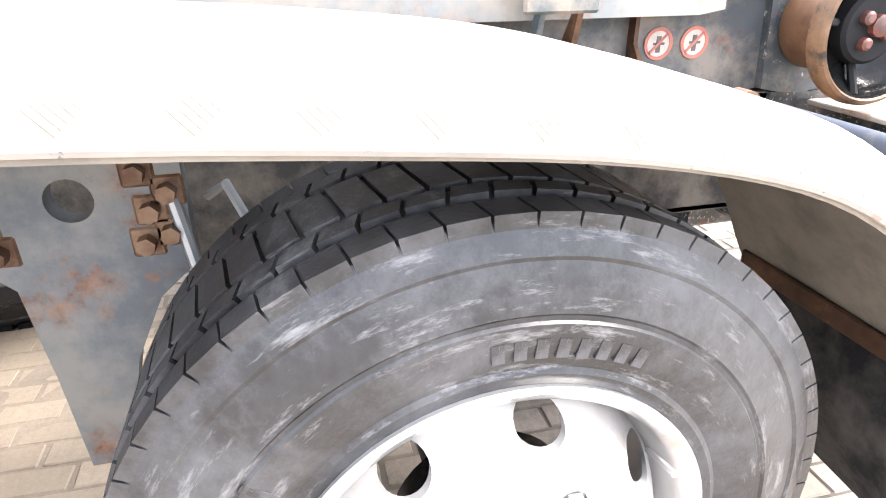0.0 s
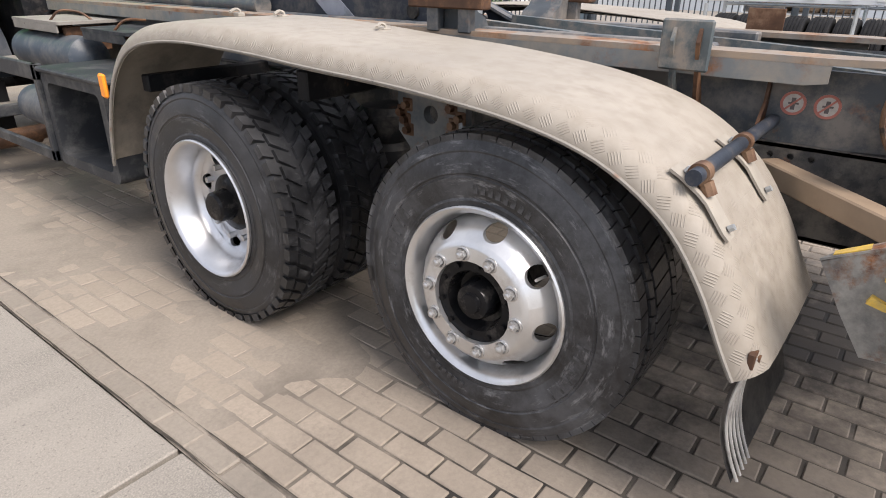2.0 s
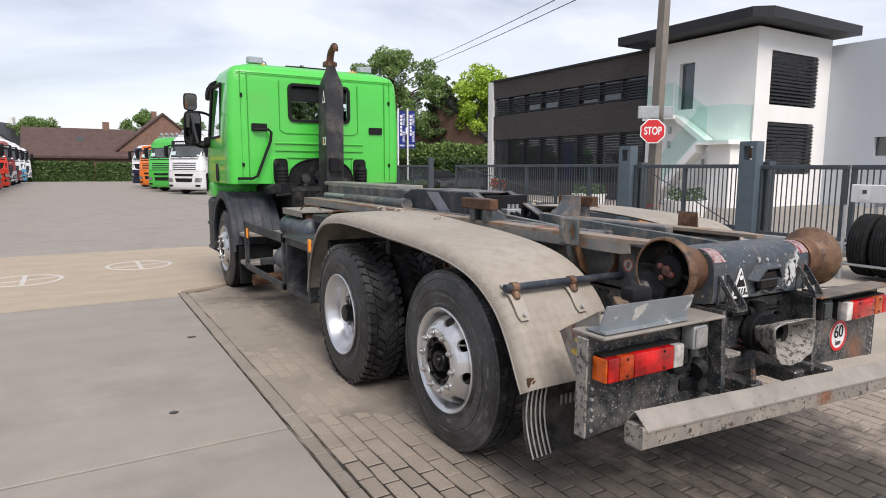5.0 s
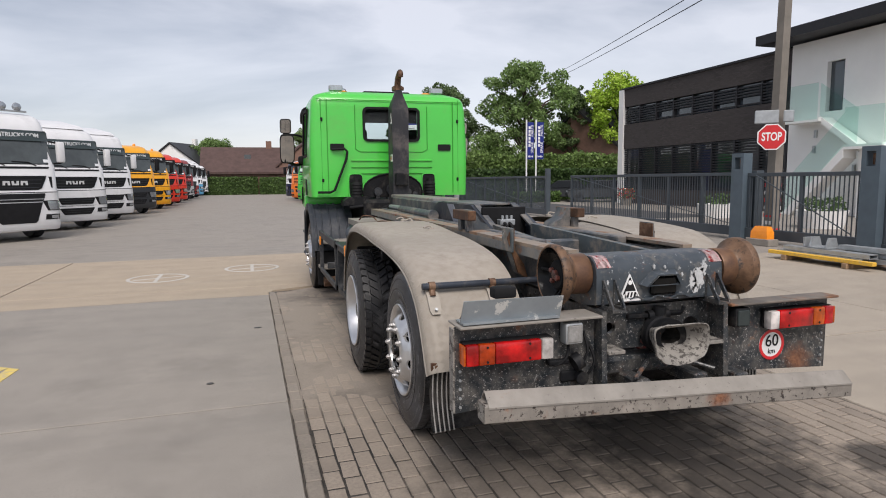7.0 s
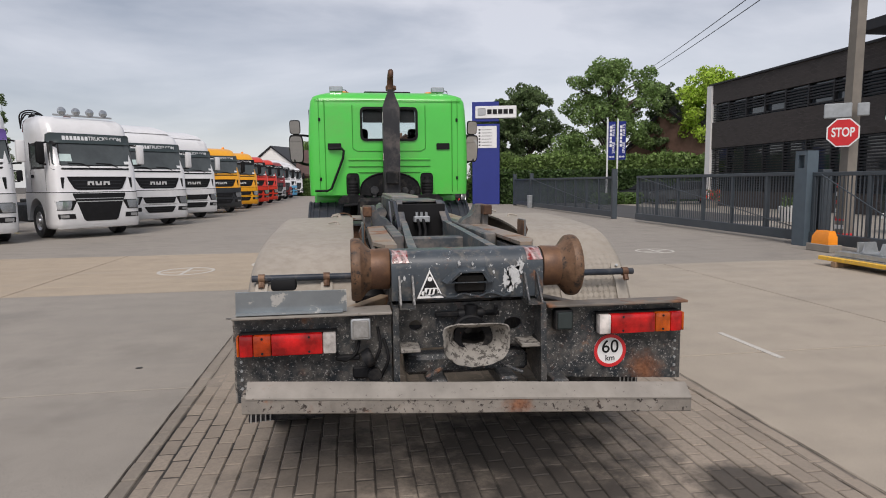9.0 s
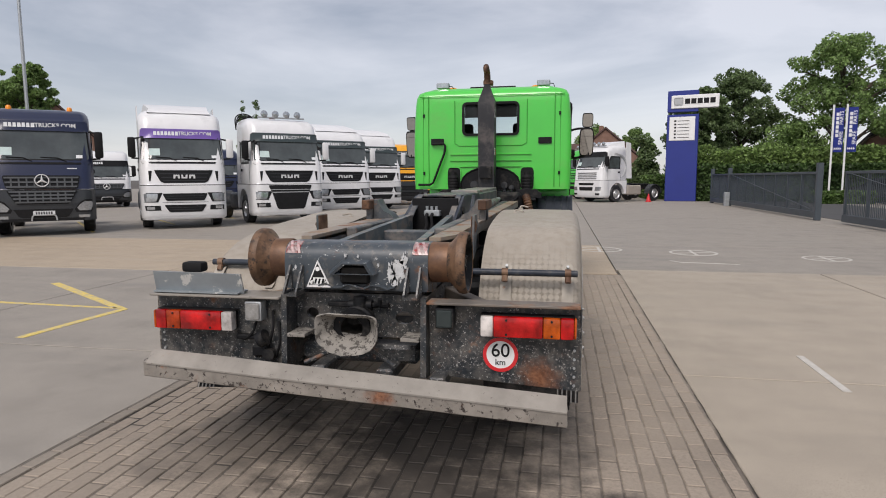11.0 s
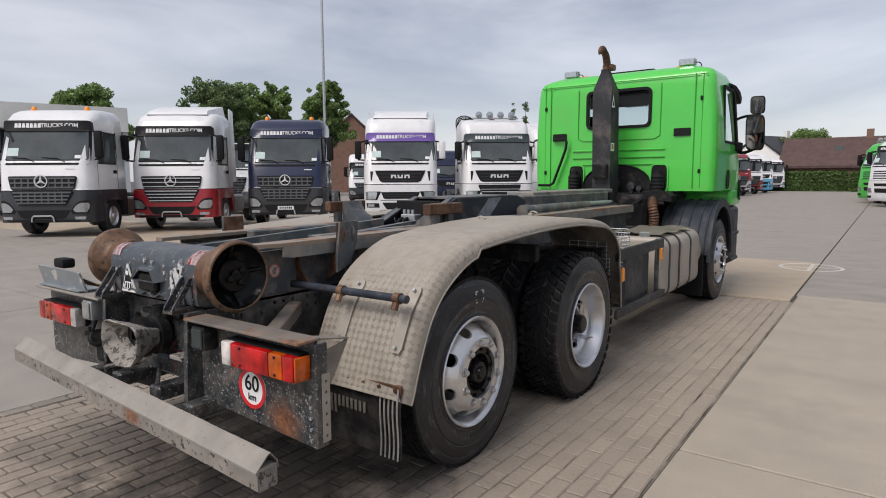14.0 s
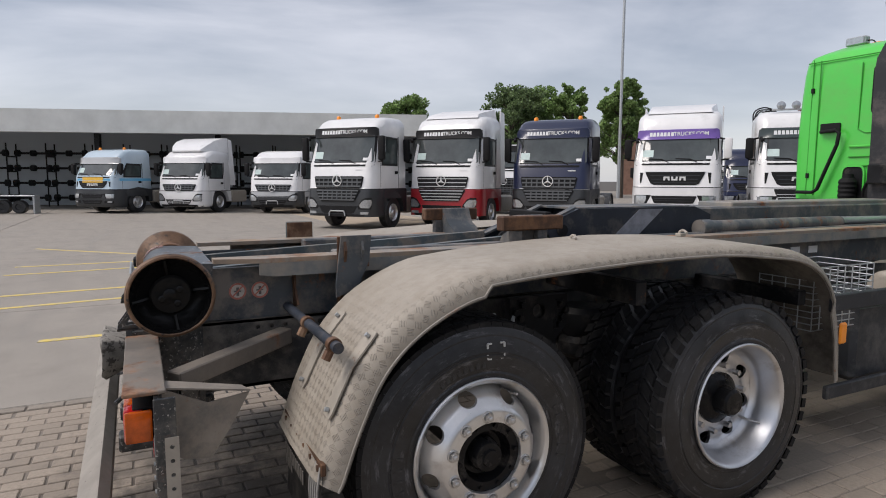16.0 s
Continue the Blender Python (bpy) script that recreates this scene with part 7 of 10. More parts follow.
# front wheel arches: ribbed plastic
for s in (-1, 1):
    bm = B()
    loops = []
    for k in range(15):
        a = radians(178 - 172 * k / 14)
        y, z = AXLE_FRONT - 0.02 + 0.66 * -math.cos(math.pi - a) * -1, 0.56 + 0.72 * math.sin(a)
        loops.append([(s * 0.62, y, z), (s * 1.225, y, z), (s * 1.235, y, z - 0.012)])
    vv = [[bm.verts.new(p) for p in lp] for lp in loops]
    for a, b in zip(vv, vv[1:]):
        for k in range(2):
            bm.faces.new((a[k], a[k + 1], b[k + 1], b[k]))
    bmesh.ops.recalc_face_normals(bm, faces=bm.faces)
    bmesh.ops.solidify(bm, geom=bm.faces[:], thickness=0.02)
    fd = part("front_fender", bm, M_fender, truck, "grey ribbed plastic front fender", None, 50)
    for x in (0.72, 0.84, 0.96, 1.08, 1.17):
        bm = B()
        pts = []
        for k in range(13):
            a = radians(172 - 90 * k / 12)
            pts.append((s * x, AXLE_FRONT - 0.02 + 0.665 * math.cos(a), 0.56 + 0.725 * math.sin(a)))
        tube(bm, pts, 0.011, 6)
        part("fender_rib", bm, M_fender, fd)
    bm = B()
    pts_o, pts_i = [], []
    for k in range(15):
        a = radians(180 - 180 * k / 14)
        pts_o.append((AXLE_FRONT - 0.02 + 0.68 * math.cos(a), 0.55 + 0.75 * math.sin(a)))
        pts_i.append((AXLE_FRONT - 0.02 + 0.60 * math.cos(a), 0.55 + 0.65 * math.sin(a)))
    plate(bm, pts_o + pts_i[::-1], "yz", s * 1.21, s * 1.24)
    part("arch_rim", bm, M_fender, fd)
    bm = B()
    box(bm, min(s * 0.75, s * 1.18), max(s * 0.75, s * 1.18), 5.00, 5.03, 0.14, 0.62, 0.006)
    part("front_flap", bm, M_dark, fd)

# left flank: rack with air tanks, locker, steps, exhaust
bm = B()
box(bm, -1.17, -1.14, 3.12, 4.78, 0.86, 0.955, 0.006)
box(bm, -1.17, -1.14, 3.12, 4.70, 0.38, 0.45, 0.006)
for y in (3.12, 4.70):
    box(bm, -1.17, -1.12, y, y + 0.05, 0.38, 0.955, 0.006)
box(bm, -1.14, -0.4, 4.1, 4.15, 0.5, 0.58, 0.006)
part("side_rack", bm, M_plastic, truck, "dark side guard rack")
bm = B()
for y0, y1, z, x in ((3.25, 3.95, 0.60, -0.92), (3.3, 4.3, 0.93, -0.75)):
    lathe(bm, [(0, 0), (0.01, 0.08), (0.05, 0.13), (y1 - y0 - 0.05, 0.13), (y1 - y0 - 0.01, 0.08), (y1 - y0, 0)], 24, Matrix.Translation((x, y0, z)) @ pose(0, 0, 0, 0, 0, 90))
part("air_tank", bm, M_tank, truck, "dusty dark-blue air tank")
bm = B()
plate(bm, rounded(2.36, 3.10, 0.38, 0.92, 0.05), "yz", -1.15, -0.62, [rounded(2.42, 3.04, 0.44, 0.86, 0.04)])
box(bm, -0.66, -0.62, 2.4, 3.06, 0.42, 0.9)
box(bm, -1.17, -0.62, 2.30, 3.12, 0.915, 0.945, 0.01)
part("open_locker", bm, M_plastic, truck, "open dark plastic locker")
bm = B()
box(bm, -1.16, -0.6, 4.78, 5.05, 0.75, 0.80, 0.01)
part("upper_step", bm, M_bumper, truck, "dusty chequered step")
bm = B()
box(bm, -1.17, -0.7, 4.72, 5.02, 0.40, 0.45, 0.01)
part("lower_step", bm, M_bumper, truck, "dusty chequered step")
bm = B()
lathe(bm, [(0.0, 0.055), (0.0, 0.068), (0.36, 0.068), (0.36, 0.055)], 20, Matrix.Translation((-1.16, 4.40, 0.285)), closed=True)
tube(bm, [(-0.82, 4.4, 0.29), (-0.6, 4.4, 0.34), (-0.4, 4.3, 0.45)], 0.06, 12)
part("exhaust_pipe", bm, M_rust_dark, truck, "sooty exhaust tail pipe")
for s, ys in ((-1, (4.55, 2.26)), (1, (3.30, 2.24))):
    for y, z in zip(ys, (0.83, 0.93) if s < 0 else (0.83, 0.76)):
        bm = B()
        box(bm, min(s * 1.17, s * 1.19), max(s * 1.17, s * 1.19), y - 0.03, y + 0.03, z - 0.06, z + 0.06, 0.01)
        part("side_marker", bm, M_orange, truck, "orange side marker")
for x0, x1, y0, y1, z in ((-0.84, -0.36, 3.5, 4.25, 1.125), (-0.80, -0.42, 2.72, 3.3, 1.105)):
    bm = B()
    plate(bm, rounded(x0, x1, y0, y1, 0.025), "xy", z, z + 0.018)
    box(bm, x0, x0 + 0.012, y0 + 0.03, y1 - 0.03, z - 0.05, z, 0.003)
    part("deck_plate", bm, M_bumper if y0 > 3.4 else M_plastic, truck, "dusty deck plate with a folded edge")
for y in (2.8, 3.55, 4.1):
    bm = B()
    box(bm, -0.78, -0.5, y, y + 0.05, 0.95, 1.11, 0.006)
    part("deck_support", bm, M_rust_dark, truck)
for pts in ([(-0.78, 3.75, 1.14), (-0.73, 3.7, 1.20), (-0.63, 3.65, 1.19), (-0.58, 3.6, 1.14)], [(-0.75, 2.95, 1.12), (-0.7, 2.9, 1.18), (-0.55, 2.95, 1.17)]):
    bm = B()
    tube(bm, curve_pts(pts, 4), 0.008, 6)
    part("deck_hook", bm, M_rust_dark, truck)

# right flank: fuel tank with straps, rail, wire basket
bm = B()
tk = rounded(0.62, 1.17, 0.34, 0.97, 0.12, 6)
mid = (0.895, 0.655)
rings(bm, [[(mid[0] + (x - mid[0]) * f, y, mid[1] + (z - mid[1]) * f) for x, z in tk] for y, f in ((3.42, 0.86), (3.425, 0.93), (3.44, 0.985), (3.46, 1.0), (4.08, 1.0), (4.085, 0.985), (4.10, 0.985), (4.105, 1.0), (4.80, 1.0), (4.82, 0.985), (4.835, 0.93), (4.84, 0.86))])
ft = part("fuel_tank", bm, M_fuel, truck, "dusty aluminium fuel tank with dark straps", None, 40)
for y in (3.62, 3.98, 4.42):
    bm = B()
    rings(bm, [[(mid[0] + (x - mid[0]) * f, y + d, mid[1] + (z - mid[1]) * f) for x, z in tk] for d, f in ((-0.022, 1.002), (-0.022, 1.026), (0.022, 1.026), (0.022, 1.002))], True, False)
    part("tank_strap", bm, M_plastic, ft)
    bm = B()
    tube(bm, [(0.98, y, 0.985), (1.06, y, 0.985)], 0.012, 8)
    part("strap_bolt", bm, M_steel, ft)
# a dusty mat lying over the tank's top
bm = B()
rnd = random.Random(9)
rows_ = []
for j in range(12):
    y = 3.52 + 1.12 * j / 11
    rows_.append([bm.verts.new((0.60 + 0.50 * i / 6 + rnd.uniform(-0.008, 0.008), y + rnd.uniform(-0.02, 0.02), 1.0 + rnd.uniform(0, 0.012) - (0.012 if i == 6 else 0.0) + 0.012 * math.sin(y * 9 + i))) for i in range(7)])
for a, b in zip(rows_, rows_[1:]):
    for i in range(6):
        bm.faces.new((a[i], a[i + 1], b[i + 1], b[i]))
bmesh.ops.solidify(bm, geom=bm.faces[:], thickness=0.008)
part("tank_mat", bm, M_fuel, truck, "crumpled dusty mat on the fuel tank", None, 60)
# rusty ribbed exhaust bellows behind the cab
bm = B()
line = curve_pts([(0.60, 4.93, 0.98), (0.61, 4.90, 1.10), (0.585, 4.90, 1.22), (0.56, 4.98, 1.30)], 8)
tube(bm, line, [0.062 if i % 2 else 0.052 for i in range(len(line))], 16)
part("exhaust_bellows", bm, M_rust_dark, truck, "rusty ribbed exhaust bellows")
bm = B()
lathe(bm, [(0, 0.05), (0.05, 0.055), (0.06, 0.04), (0.062, 0)], 16, Matrix.Translation((0.95, 3.50, 0.96)) @ pose(0, 0, 0, 0, -90, 0))
part("tank_cap", bm, M_steel, ft)
bm = B()
lathe(bm, [(0.0, 0.0), (0.002, 0.27), (0.02, 0.28), (0.3, 0.28)], 28, Matrix.Translation((0.88, 4.98, 0.70)) @ pose(0, 0, 0, 0, 0, -90))
part("silencer", bm, M_fuel, truck, "dusty round silencer end")
for q, a in enumerate(((1.14, 1.17, 2.16, 3.42, 0.88, 0.975, 0.006), (1.14, 1.17, 2.16, 3.50, 0.39, 0.465, 0.006), (1.12, 1.15, 3.28, 3.34, 0.39, 0.975, 0.006), (0.6, 1.1, 2.5, 3.2, 0.42, 0.88, 0.03))):
    bm = B()
    box(bm, *a)
    part("side_guard" if q < 2 else ("guard_post" if q == 2 else "battery_box"), bm, M_plastic, truck, "dark side guard rail" if q < 2 else "")
bm = B()
for z in [0.76 + 0.035 * i for i in range(11)]:
    tube(bm, [(0.75, 2.12, z), (1.08, 2.12, z), (1.08, 2.67, z), (0.75, 2.67, z), (0.75, 2.12, z)], 0.0035, 5)
for k in range(9):
    y = 2.12 + 0.55 * k / 8
    tube(bm, [(1.08, y, 0.76), (1.08, y, 1.11)], 0.0035, 5)
for k in range(5):
    x = 0.75 + 0.33 * k / 4
    tube(bm, [(x, 2.12, 0.76), (x, 2.12, 1.11)], 0.0035, 5)
part("wire_basket", bm, M_steel, truck, "galvanised wire basket")
for y in (2.75, 2.95, 3.15):
    bm = B()
    box(bm, 0.371, 0.374, y, y + 0.10, 1.07, 1.12)
    part("frame_label", bm, M_white, truck)

# ---- parked trucks ----
# local axes: the front face looks along -y at y = 0, the truck stands on z = 0
def paint(name, c, rough=0.3):
    return mat(name, c, rough, var=0.06, scale=1.5, bump=0.02, bscale=30, coat=0.4, dirt=[v * 0.8 + 0.004 for v in c], dirty=0.15, dscale=2)


P_white, P_navy, P_red = paint("white_truck_paint", (0.72, 0.72, 0.725)), paint("navy_truck_paint", (0.008, 0.013, 0.045)), paint("red_truck_paint", (0.33, 0.012, 0.02))
P_brightred, P_yellow, P_dkred = paint("bright_red_truck_paint", (0.62, 0.035, 0.015)), paint("yellow_truck_paint", (0.80, 0.36, 0.01)), paint("dark_red_truck_paint", (0.22, 0.02, 0.02))
P_grey, P_green, P_orange, P_blue = paint("dark_grey_truck_plastic", (0.022, 0.025, 0.029), 0.5), paint("lime_truck_paint", (0.06, 0.45, 0.06)), paint("orange_truck_paint", (0.75, 0.18, 0.02)), paint("light_blue_truck_paint", (0.10, 0.38, 0.62))
P_paleblue = paint("pale_blue_grey_truck_paint", (0.42, 0.52, 0.60))
P_purple, P_visor, P_silver = paint("purple_visor", (0.16, 0.09, 0.36)), paint("dark_green_visor", (0.035, 0.05, 0.05)), paint("silver_grey_paint", (0.42, 0.43, 0.44))
M_badge = mat("bright_badge_metal", (0.72, 0.72, 0.72), 0.35, metal=0.3, var=0.03, bump=0)
M_grille = mat("black_grille", (0.014, 0.014, 0.015), 0.45, var=0.2, bump=0.05)
M_shield = mat("sky_lit_windscreen", (0.060, 0.070, 0.070), 0.05, var=0.35, scale=1.0, bump=0, coat=0.6, dirt=(0.022, 0.027, 0.028), dirty=0.45, dscale=0.7, crisp=0.6)
M_paper = mat("pale_green_paper_sheet", (0.50, 0.62, 0.60), 0.6, var=0.1, bump=0)
P_slate = paint("slate_grille_plastic", (0.075, 0.080, 0.085), 0.5)
M_banner = mat("pale_banner", (0.72, 0.73, 0.74), 0.5, var=0.05, bump=0)

M_crane = mat("dark_red_crane_paint", (0.20, 0.012, 0.014), 0.45, var=0.3, scale=3, bump=0.1, dirt=(0.03, 0.03, 0.03), dirty=0.45, dscale=3)
far_wheel = {}


def far_wheel_at(parent, x, y, side):
    if "w" not in far_wheel:
        bm = B()
        lathe(bm, [(-0.30, 0.29), (-0.31, 0.48), (-0.27, 0.515), (-0.04, 0.515), (0.0, 0.48), (0.0, 0.31), (-0.02, 0.285)], 28)
        w = part("wheel", bm, M_rubber, parent)
        bm = B()
        lathe(bm, [(-0.02, 0.295), (0.0, 0.285), (-0.03, 0.26), (-0.09, 0.24), (-0.05, 0.20), (-0.02, 0.17), (-0.02, 0.10), (0.03, 0.08), (0.04, 0.0)], 24)
        part("rim", bm, M_rim_dusty, w)
        far_wheel["w"] = w
    else:
        w = again(far_wheel["w"], Matrix(), parent)
        for c in far_wheel["w"].children:
            again(c, Matrix(), w)
    w.matrix_basis = pose(x, y, 0.515, 0, 0, 0 if side > 0 else 180)
    return w


def parked_truck(m, label, upper, lower, style="bars", roof=3.7, visor=None, extra="", group="trucks parked in the row", bumper=None, W=1.27, low=False):
    t = thing("parked_truck", m, label, "truck", group)
    bumper = bumper or lower
    star = style in ("star", "chrome")
    k = 0.80 if low else 1.0
    scr0, scr1 = (2.14 if star else 2.20) * k, (3.00 if star else 2.92) * k
    split = (1.30 if star else 1.39) * k
    prof = [(0.30, 0.02), (0.42, -0.05), (1.0 * k, -0.06), (split, -0.03), (split + 0.06, 0.0), (scr0 - 0.04, 0.05), (scr0, 0.08), (scr1, 0.36), (scr1 + 0.24, 0.40), (roof - 0.28, 0.55), (roof - 0.16, 0.66), (roof - 0.06, 0.86), (roof, 1.20)]
    zs, ys = [p[0] for p in prof], [p[1] for p in prof]

    def yf(z):
        return float(np.interp(z, zs, ys))

    def bow(u):
        return 0.10 * abs(u) ** 4 + 0.22 * (max(0.0, abs(u) - 0.86) / 0.14) ** 2.2

    def section(z, w, y1, off=0.0):
        """One level of the cab: straight flanks and back, a bowed front with rounded corners."""
        us = [math.sin(math.pi / 2 * (-1 + 2 * q / 18)) for q in range(19)]
        return [(w - 0.06, y1, z), (-w + 0.06, y1, z), (-w, y1 - 0.08, z)] + [(w * u, yf(z) + bow(u) - off, z) for u in us] + [(w, y1 - 0.08, z)]

    def sheet(name, rows, mt, proud=0.012, parent=None, lab="", deep=0.04, n=10):
        """A piece that lies on the bowed front: rows of height, left and right end."""
        b_ = B()
        loops = []
        for z, xa, xb in rows:
            xs_ = [xa + (xb - xa) * q / n for q in range(n + 1)]
            loops.append([(x, yf(z) + bow(x / W) - proud, z) for x in xs_] + [(x, yf(z) + bow(x / W) + deep, z) for x in xs_[::-1]])
        rings(b_, loops)
        return part(name, b_, mt, parent if parent is not None else cb, lab)

    def pair(name, rows, mt, proud, parent, n=5):
        for q in (-1, 1):
            sheet(name, [(z, min(q * a, q * b), max(q * a, q * b)) for z, a, b in rows], mt, proud, parent, n=n)

    # cab shell and bumper
    levels = sorted({split + 0.012, *[z for z in zs if z > split + 0.02]})
    bm = B()
    rings(bm, [section(z, W - (0.0 if z < scr1 else 0.04 + 0.16 * max(0, (z - roof + 0.28) / 0.28) ** 2), 2.25 - max(0, z - roof + 0.1)) for z in levels])
    cb = part("cab", bm, upper, t, "", None, 38)
    bm = B()
    rings(bm, [section(z, W + 0.004 - (0.05 if z < 0.34 else 0.0), 0.80) for z in ((0.42, 0.47, 0.52) if star and not low else (0.30, 0.36, 0.45)) + (0.7, 1.0 * k, 1.2 * k, split - 0.006)])
    bp = part("bumper", bm, bumper, t, "", None, 38)
    bm = B()
    rings(bm, [section(z, W + 0.002, 2.24, 0.002) for z in ((0.98 * k, split - 0.008) if lower is not upper else (split - 0.010, split + 0.014))])
    part("lower_cab", bm, lower if lower is not upper else M_grille, t, "", None, 38)

    # windscreen with its black surround, visor, banner, wipers, papers
    sheet("screen_base", [(scr0 - 0.13, -W + 0.10, W - 0.10), (scr0 - 0.10, -W + 0.06, W - 0.06), (scr0 + 0.03, -W + 0.05, W - 0.05)], M_grille, 0.008)
    sheet("screen_surround", [(scr0, -W + 0.05, W - 0.05), (scr1 + 0.02, -W + 0.09, W - 0.09)], M_grille, 0.006)
    sheet("windscreen", [(scr0 + 0.015, -W + 0.11, W - 0.11), (scr0 + 0.05, -W + 0.09, W - 0.09), (scr1 - 0.04, -W + 0.13, W - 0.13), (scr1, -W + 0.17, W - 0.17)], M_shield, 0.012)
    vis = sheet("visor", [(scr1 - 0.05, -W + 0.10, W - 0.10), (scr1 - 0.02, -W + 0.06, W - 0.06), (scr1 + 0.20, -W + 0.08, W - 0.08), (scr1 + 0.25, -W + 0.14, W - 0.14)], visor or M_grille, 0.055)
    named = group == "trucks parked in the row"
    if named or visor in (M_grille, P_visor):
        b_ = B()
        for q in range(7):
            x0 = -0.82 + 0.105 * q
            x1, z0, z1 = x0 + (0.086 if q % 3 else 0.094), scr1 + 0.045, scr1 + 0.165
            rings(b_, [[(x, yf(z) + bow(x / W) - d, z) for x, z in ((x0, z0), (x1, z0), (x1 - 0.01, z1), (x0 + 0.01, z1))] for d in (0.050, 0.059)])
        part("banner_marking", b_, M_banner, vis)
    if named:
        words("banner_text", "TRUCKS.COM", 0.160, M_banner, vis, pose(0.40, yf(scr1 + 0.1) - 0.056, scr1 + 0.105, 90, 0, 2), 0.003, 0.004)
    for x0, x1 in ((-0.80, -0.20), (0.0, 0.62)):
        b_ = B()
        tube(b_, [(x0, yf(scr0) + 0.0, scr0 + 0.07), (x1 - 0.2, yf(scr0 + 0.06) - 0.035, scr0 + 0.05), (x1, yf(scr0) - 0.035, scr0 - 0.05)], 0.013, 6)
        part("wiper", b_, M_dark, cb)
    sheet("paper_sheet", [(scr0 + 0.12, -0.98, -0.66), (scr0 + 0.34, -0.97, -0.66)], M_paper, 0.015, n=3)
    sheet("paper_sheet", [(scr0 + 0.05, 0.86, 1.02), (scr0 + 0.14, 0.86, 1.02)], M_banner, 0.015, n=3)

    if style == "bars":
        # dark trapezoid grille with badge bars and a bright strip above
        g0, g1 = 1.46 * k, 1.86 * k
        gr = sheet("grille", [(g0, -0.60, 0.60), (g0 + 0.05, -0.70, 0.70), (g1 - 0.10, -0.83, 0.83), (g1, -0.86, 0.86)], M_grille, 0.014)
        sheet("grille_strip", [(g1 + 0.002, -0.87, 0.87), (g1 + 0.025, -0.87, 0.87)], upper, 0.026)
        for q in range(3):
            z = g0 + 0.06 + 0.11 * q
            sheet("grille_bar", [(z, -0.62 - 0.05 * q, 0.62 + 0.05 * q), (z + 0.018, -0.63 - 0.05 * q, 0.63 + 0.05 * q)], P_grey, 0.022, gr)
        for x, up in ((-0.23, 1), (0.0, -1), (0.23, 1)):
            b_ = B()
            zc = (g0 + g1) / 2
            o_ = [(-0.095, -0.06), (-0.04, -0.06), (-0.028, 0.012), (0.028, 0.012), (0.04, -0.06), (0.095, -0.06), (0.085, 0.06), (-0.085, 0.06)]
            rings(b_, [[(x + a, yf(zc) - d, zc + up * z) for a, z in o_] for d in (0.018, 0.036)])
            part("badge", b_, M_badge, gr, "plain chrome badge bars")
        pair("air_slot", [(g0 + 0.06, 0.98, 1.02), (g1 - 0.02, 0.93, 1.03)], M_grille, 0.008, cb, 2)
        if "wide" in extra:
            mid = sheet("air_intake", [(0.52, -0.44, 0.44), (0.58, -0.50, 0.50), (1.08 * k, -0.66, 0.66), (1.30 * k, -0.76, 0.76), (1.36 * k, -0.76, 0.76)], M_grille, 0.012, bp)
            sheet("intake_bar", [(1.10 * k, -0.66, 0.66), (1.125 * k, -0.67, 0.67)], P_silver, 0.022, mid)
            sheet("intake_bar", [(1.19 * k, -0.69, 0.69), (1.21 * k, -0.70, 0.70)], P_silver, 0.022, mid)
        else:
            for z0, z1, a, b in ((0.90 * k, 1.13 * k, 0.58, 0.66), (0.54 * k, 0.77 * k, 0.50, 0.62)):
                mid = sheet("air_intake", [(z0, -a + 0.04, a - 0.04), (z0 + 0.03, -a, a), (z1 - 0.02, -b, b), (z1, -b + 0.02, b - 0.02)], M_grille, 0.012, bp)
                for q in (1, 2):
                    sheet("intake_slat", [(z0 + 0.07 * q, -a + 0.02, a - 0.02), (z0 + 0.07 * q + 0.014, -a + 0.02, a - 0.02)], P_grey, 0.020, mid)
            sheet("bumper_line", [(0.84 * k, -0.68, 0.68), (0.852 * k, -0.68, 0.68)], M_grille, 0.004, bp)
        pair("headlight_bezel", [(0.86 * k, 0.80, 1.20), (1.15 * k, 0.66, 1.21)], M_grille, 0.008, bp)
        pair("headlight", [(0.88 * k, 0.86, 1.18), (0.98 * k, 0.82, 1.19), (1.13 * k, 0.80, 1.195)], M_lamp, 0.016, bp)
        pair("fog_lamp", [(0.60 * k, 0.72, 1.16), (0.75 * k, 0.74, 1.18)], M_grille, 0.008, bp)
        pair("fog_glass", [(0.63 * k, 0.90, 1.12), (0.72 * k, 0.90, 1.13)], M_lamp, 0.014, bp)
        sheet("bumper_lip", [(0.31, -W + 0.10, W - 0.10), (0.36, -W + 0.06, W - 0.06)], M_grille if "lip" in extra else bumper, 0.012, bp)
    elif style == "slots":
        for q in range(4):
            z = (1.46 + 0.12 * q) * k
            sheet("grille_slot", [(z, -0.80, 0.80), (z + 0.055, -0.84, 0.84)], M_grille, 0.010)
        for z0, z1, a in ((1.08, 1.22, 0.62), (0.74, 0.96, 0.56)):
            sheet("air_intake", [(z0 * k, -a, a), (z1 * k, -a - 0.05, a + 0.05)], M_grille, 0.012, bp)
        pair("headlight", [(0.74 * k, 0.76, 1.16), (0.98 * k, 0.82, 1.20)], M_lamp, 0.014, bp)
        pair("fog_lamp", [(0.46 * k, 0.80, 1.10), (0.58 * k, 0.80, 1.12)], M_grille, 0.010, bp)
    else:
        # tall grille in two tiers with a round badge; the lower tier sits in the bumper
        if low:
            tiers = ((1.05, 1.36, 0.80, 0.92, 3, cb),)
            gz = 1.20
        else:
            tiers = ((1.32, 1.70, 0.86, 0.92, 3, cb), (0.90, 1.29, 0.66, 0.84, 4, bp))
            gz = 1.56
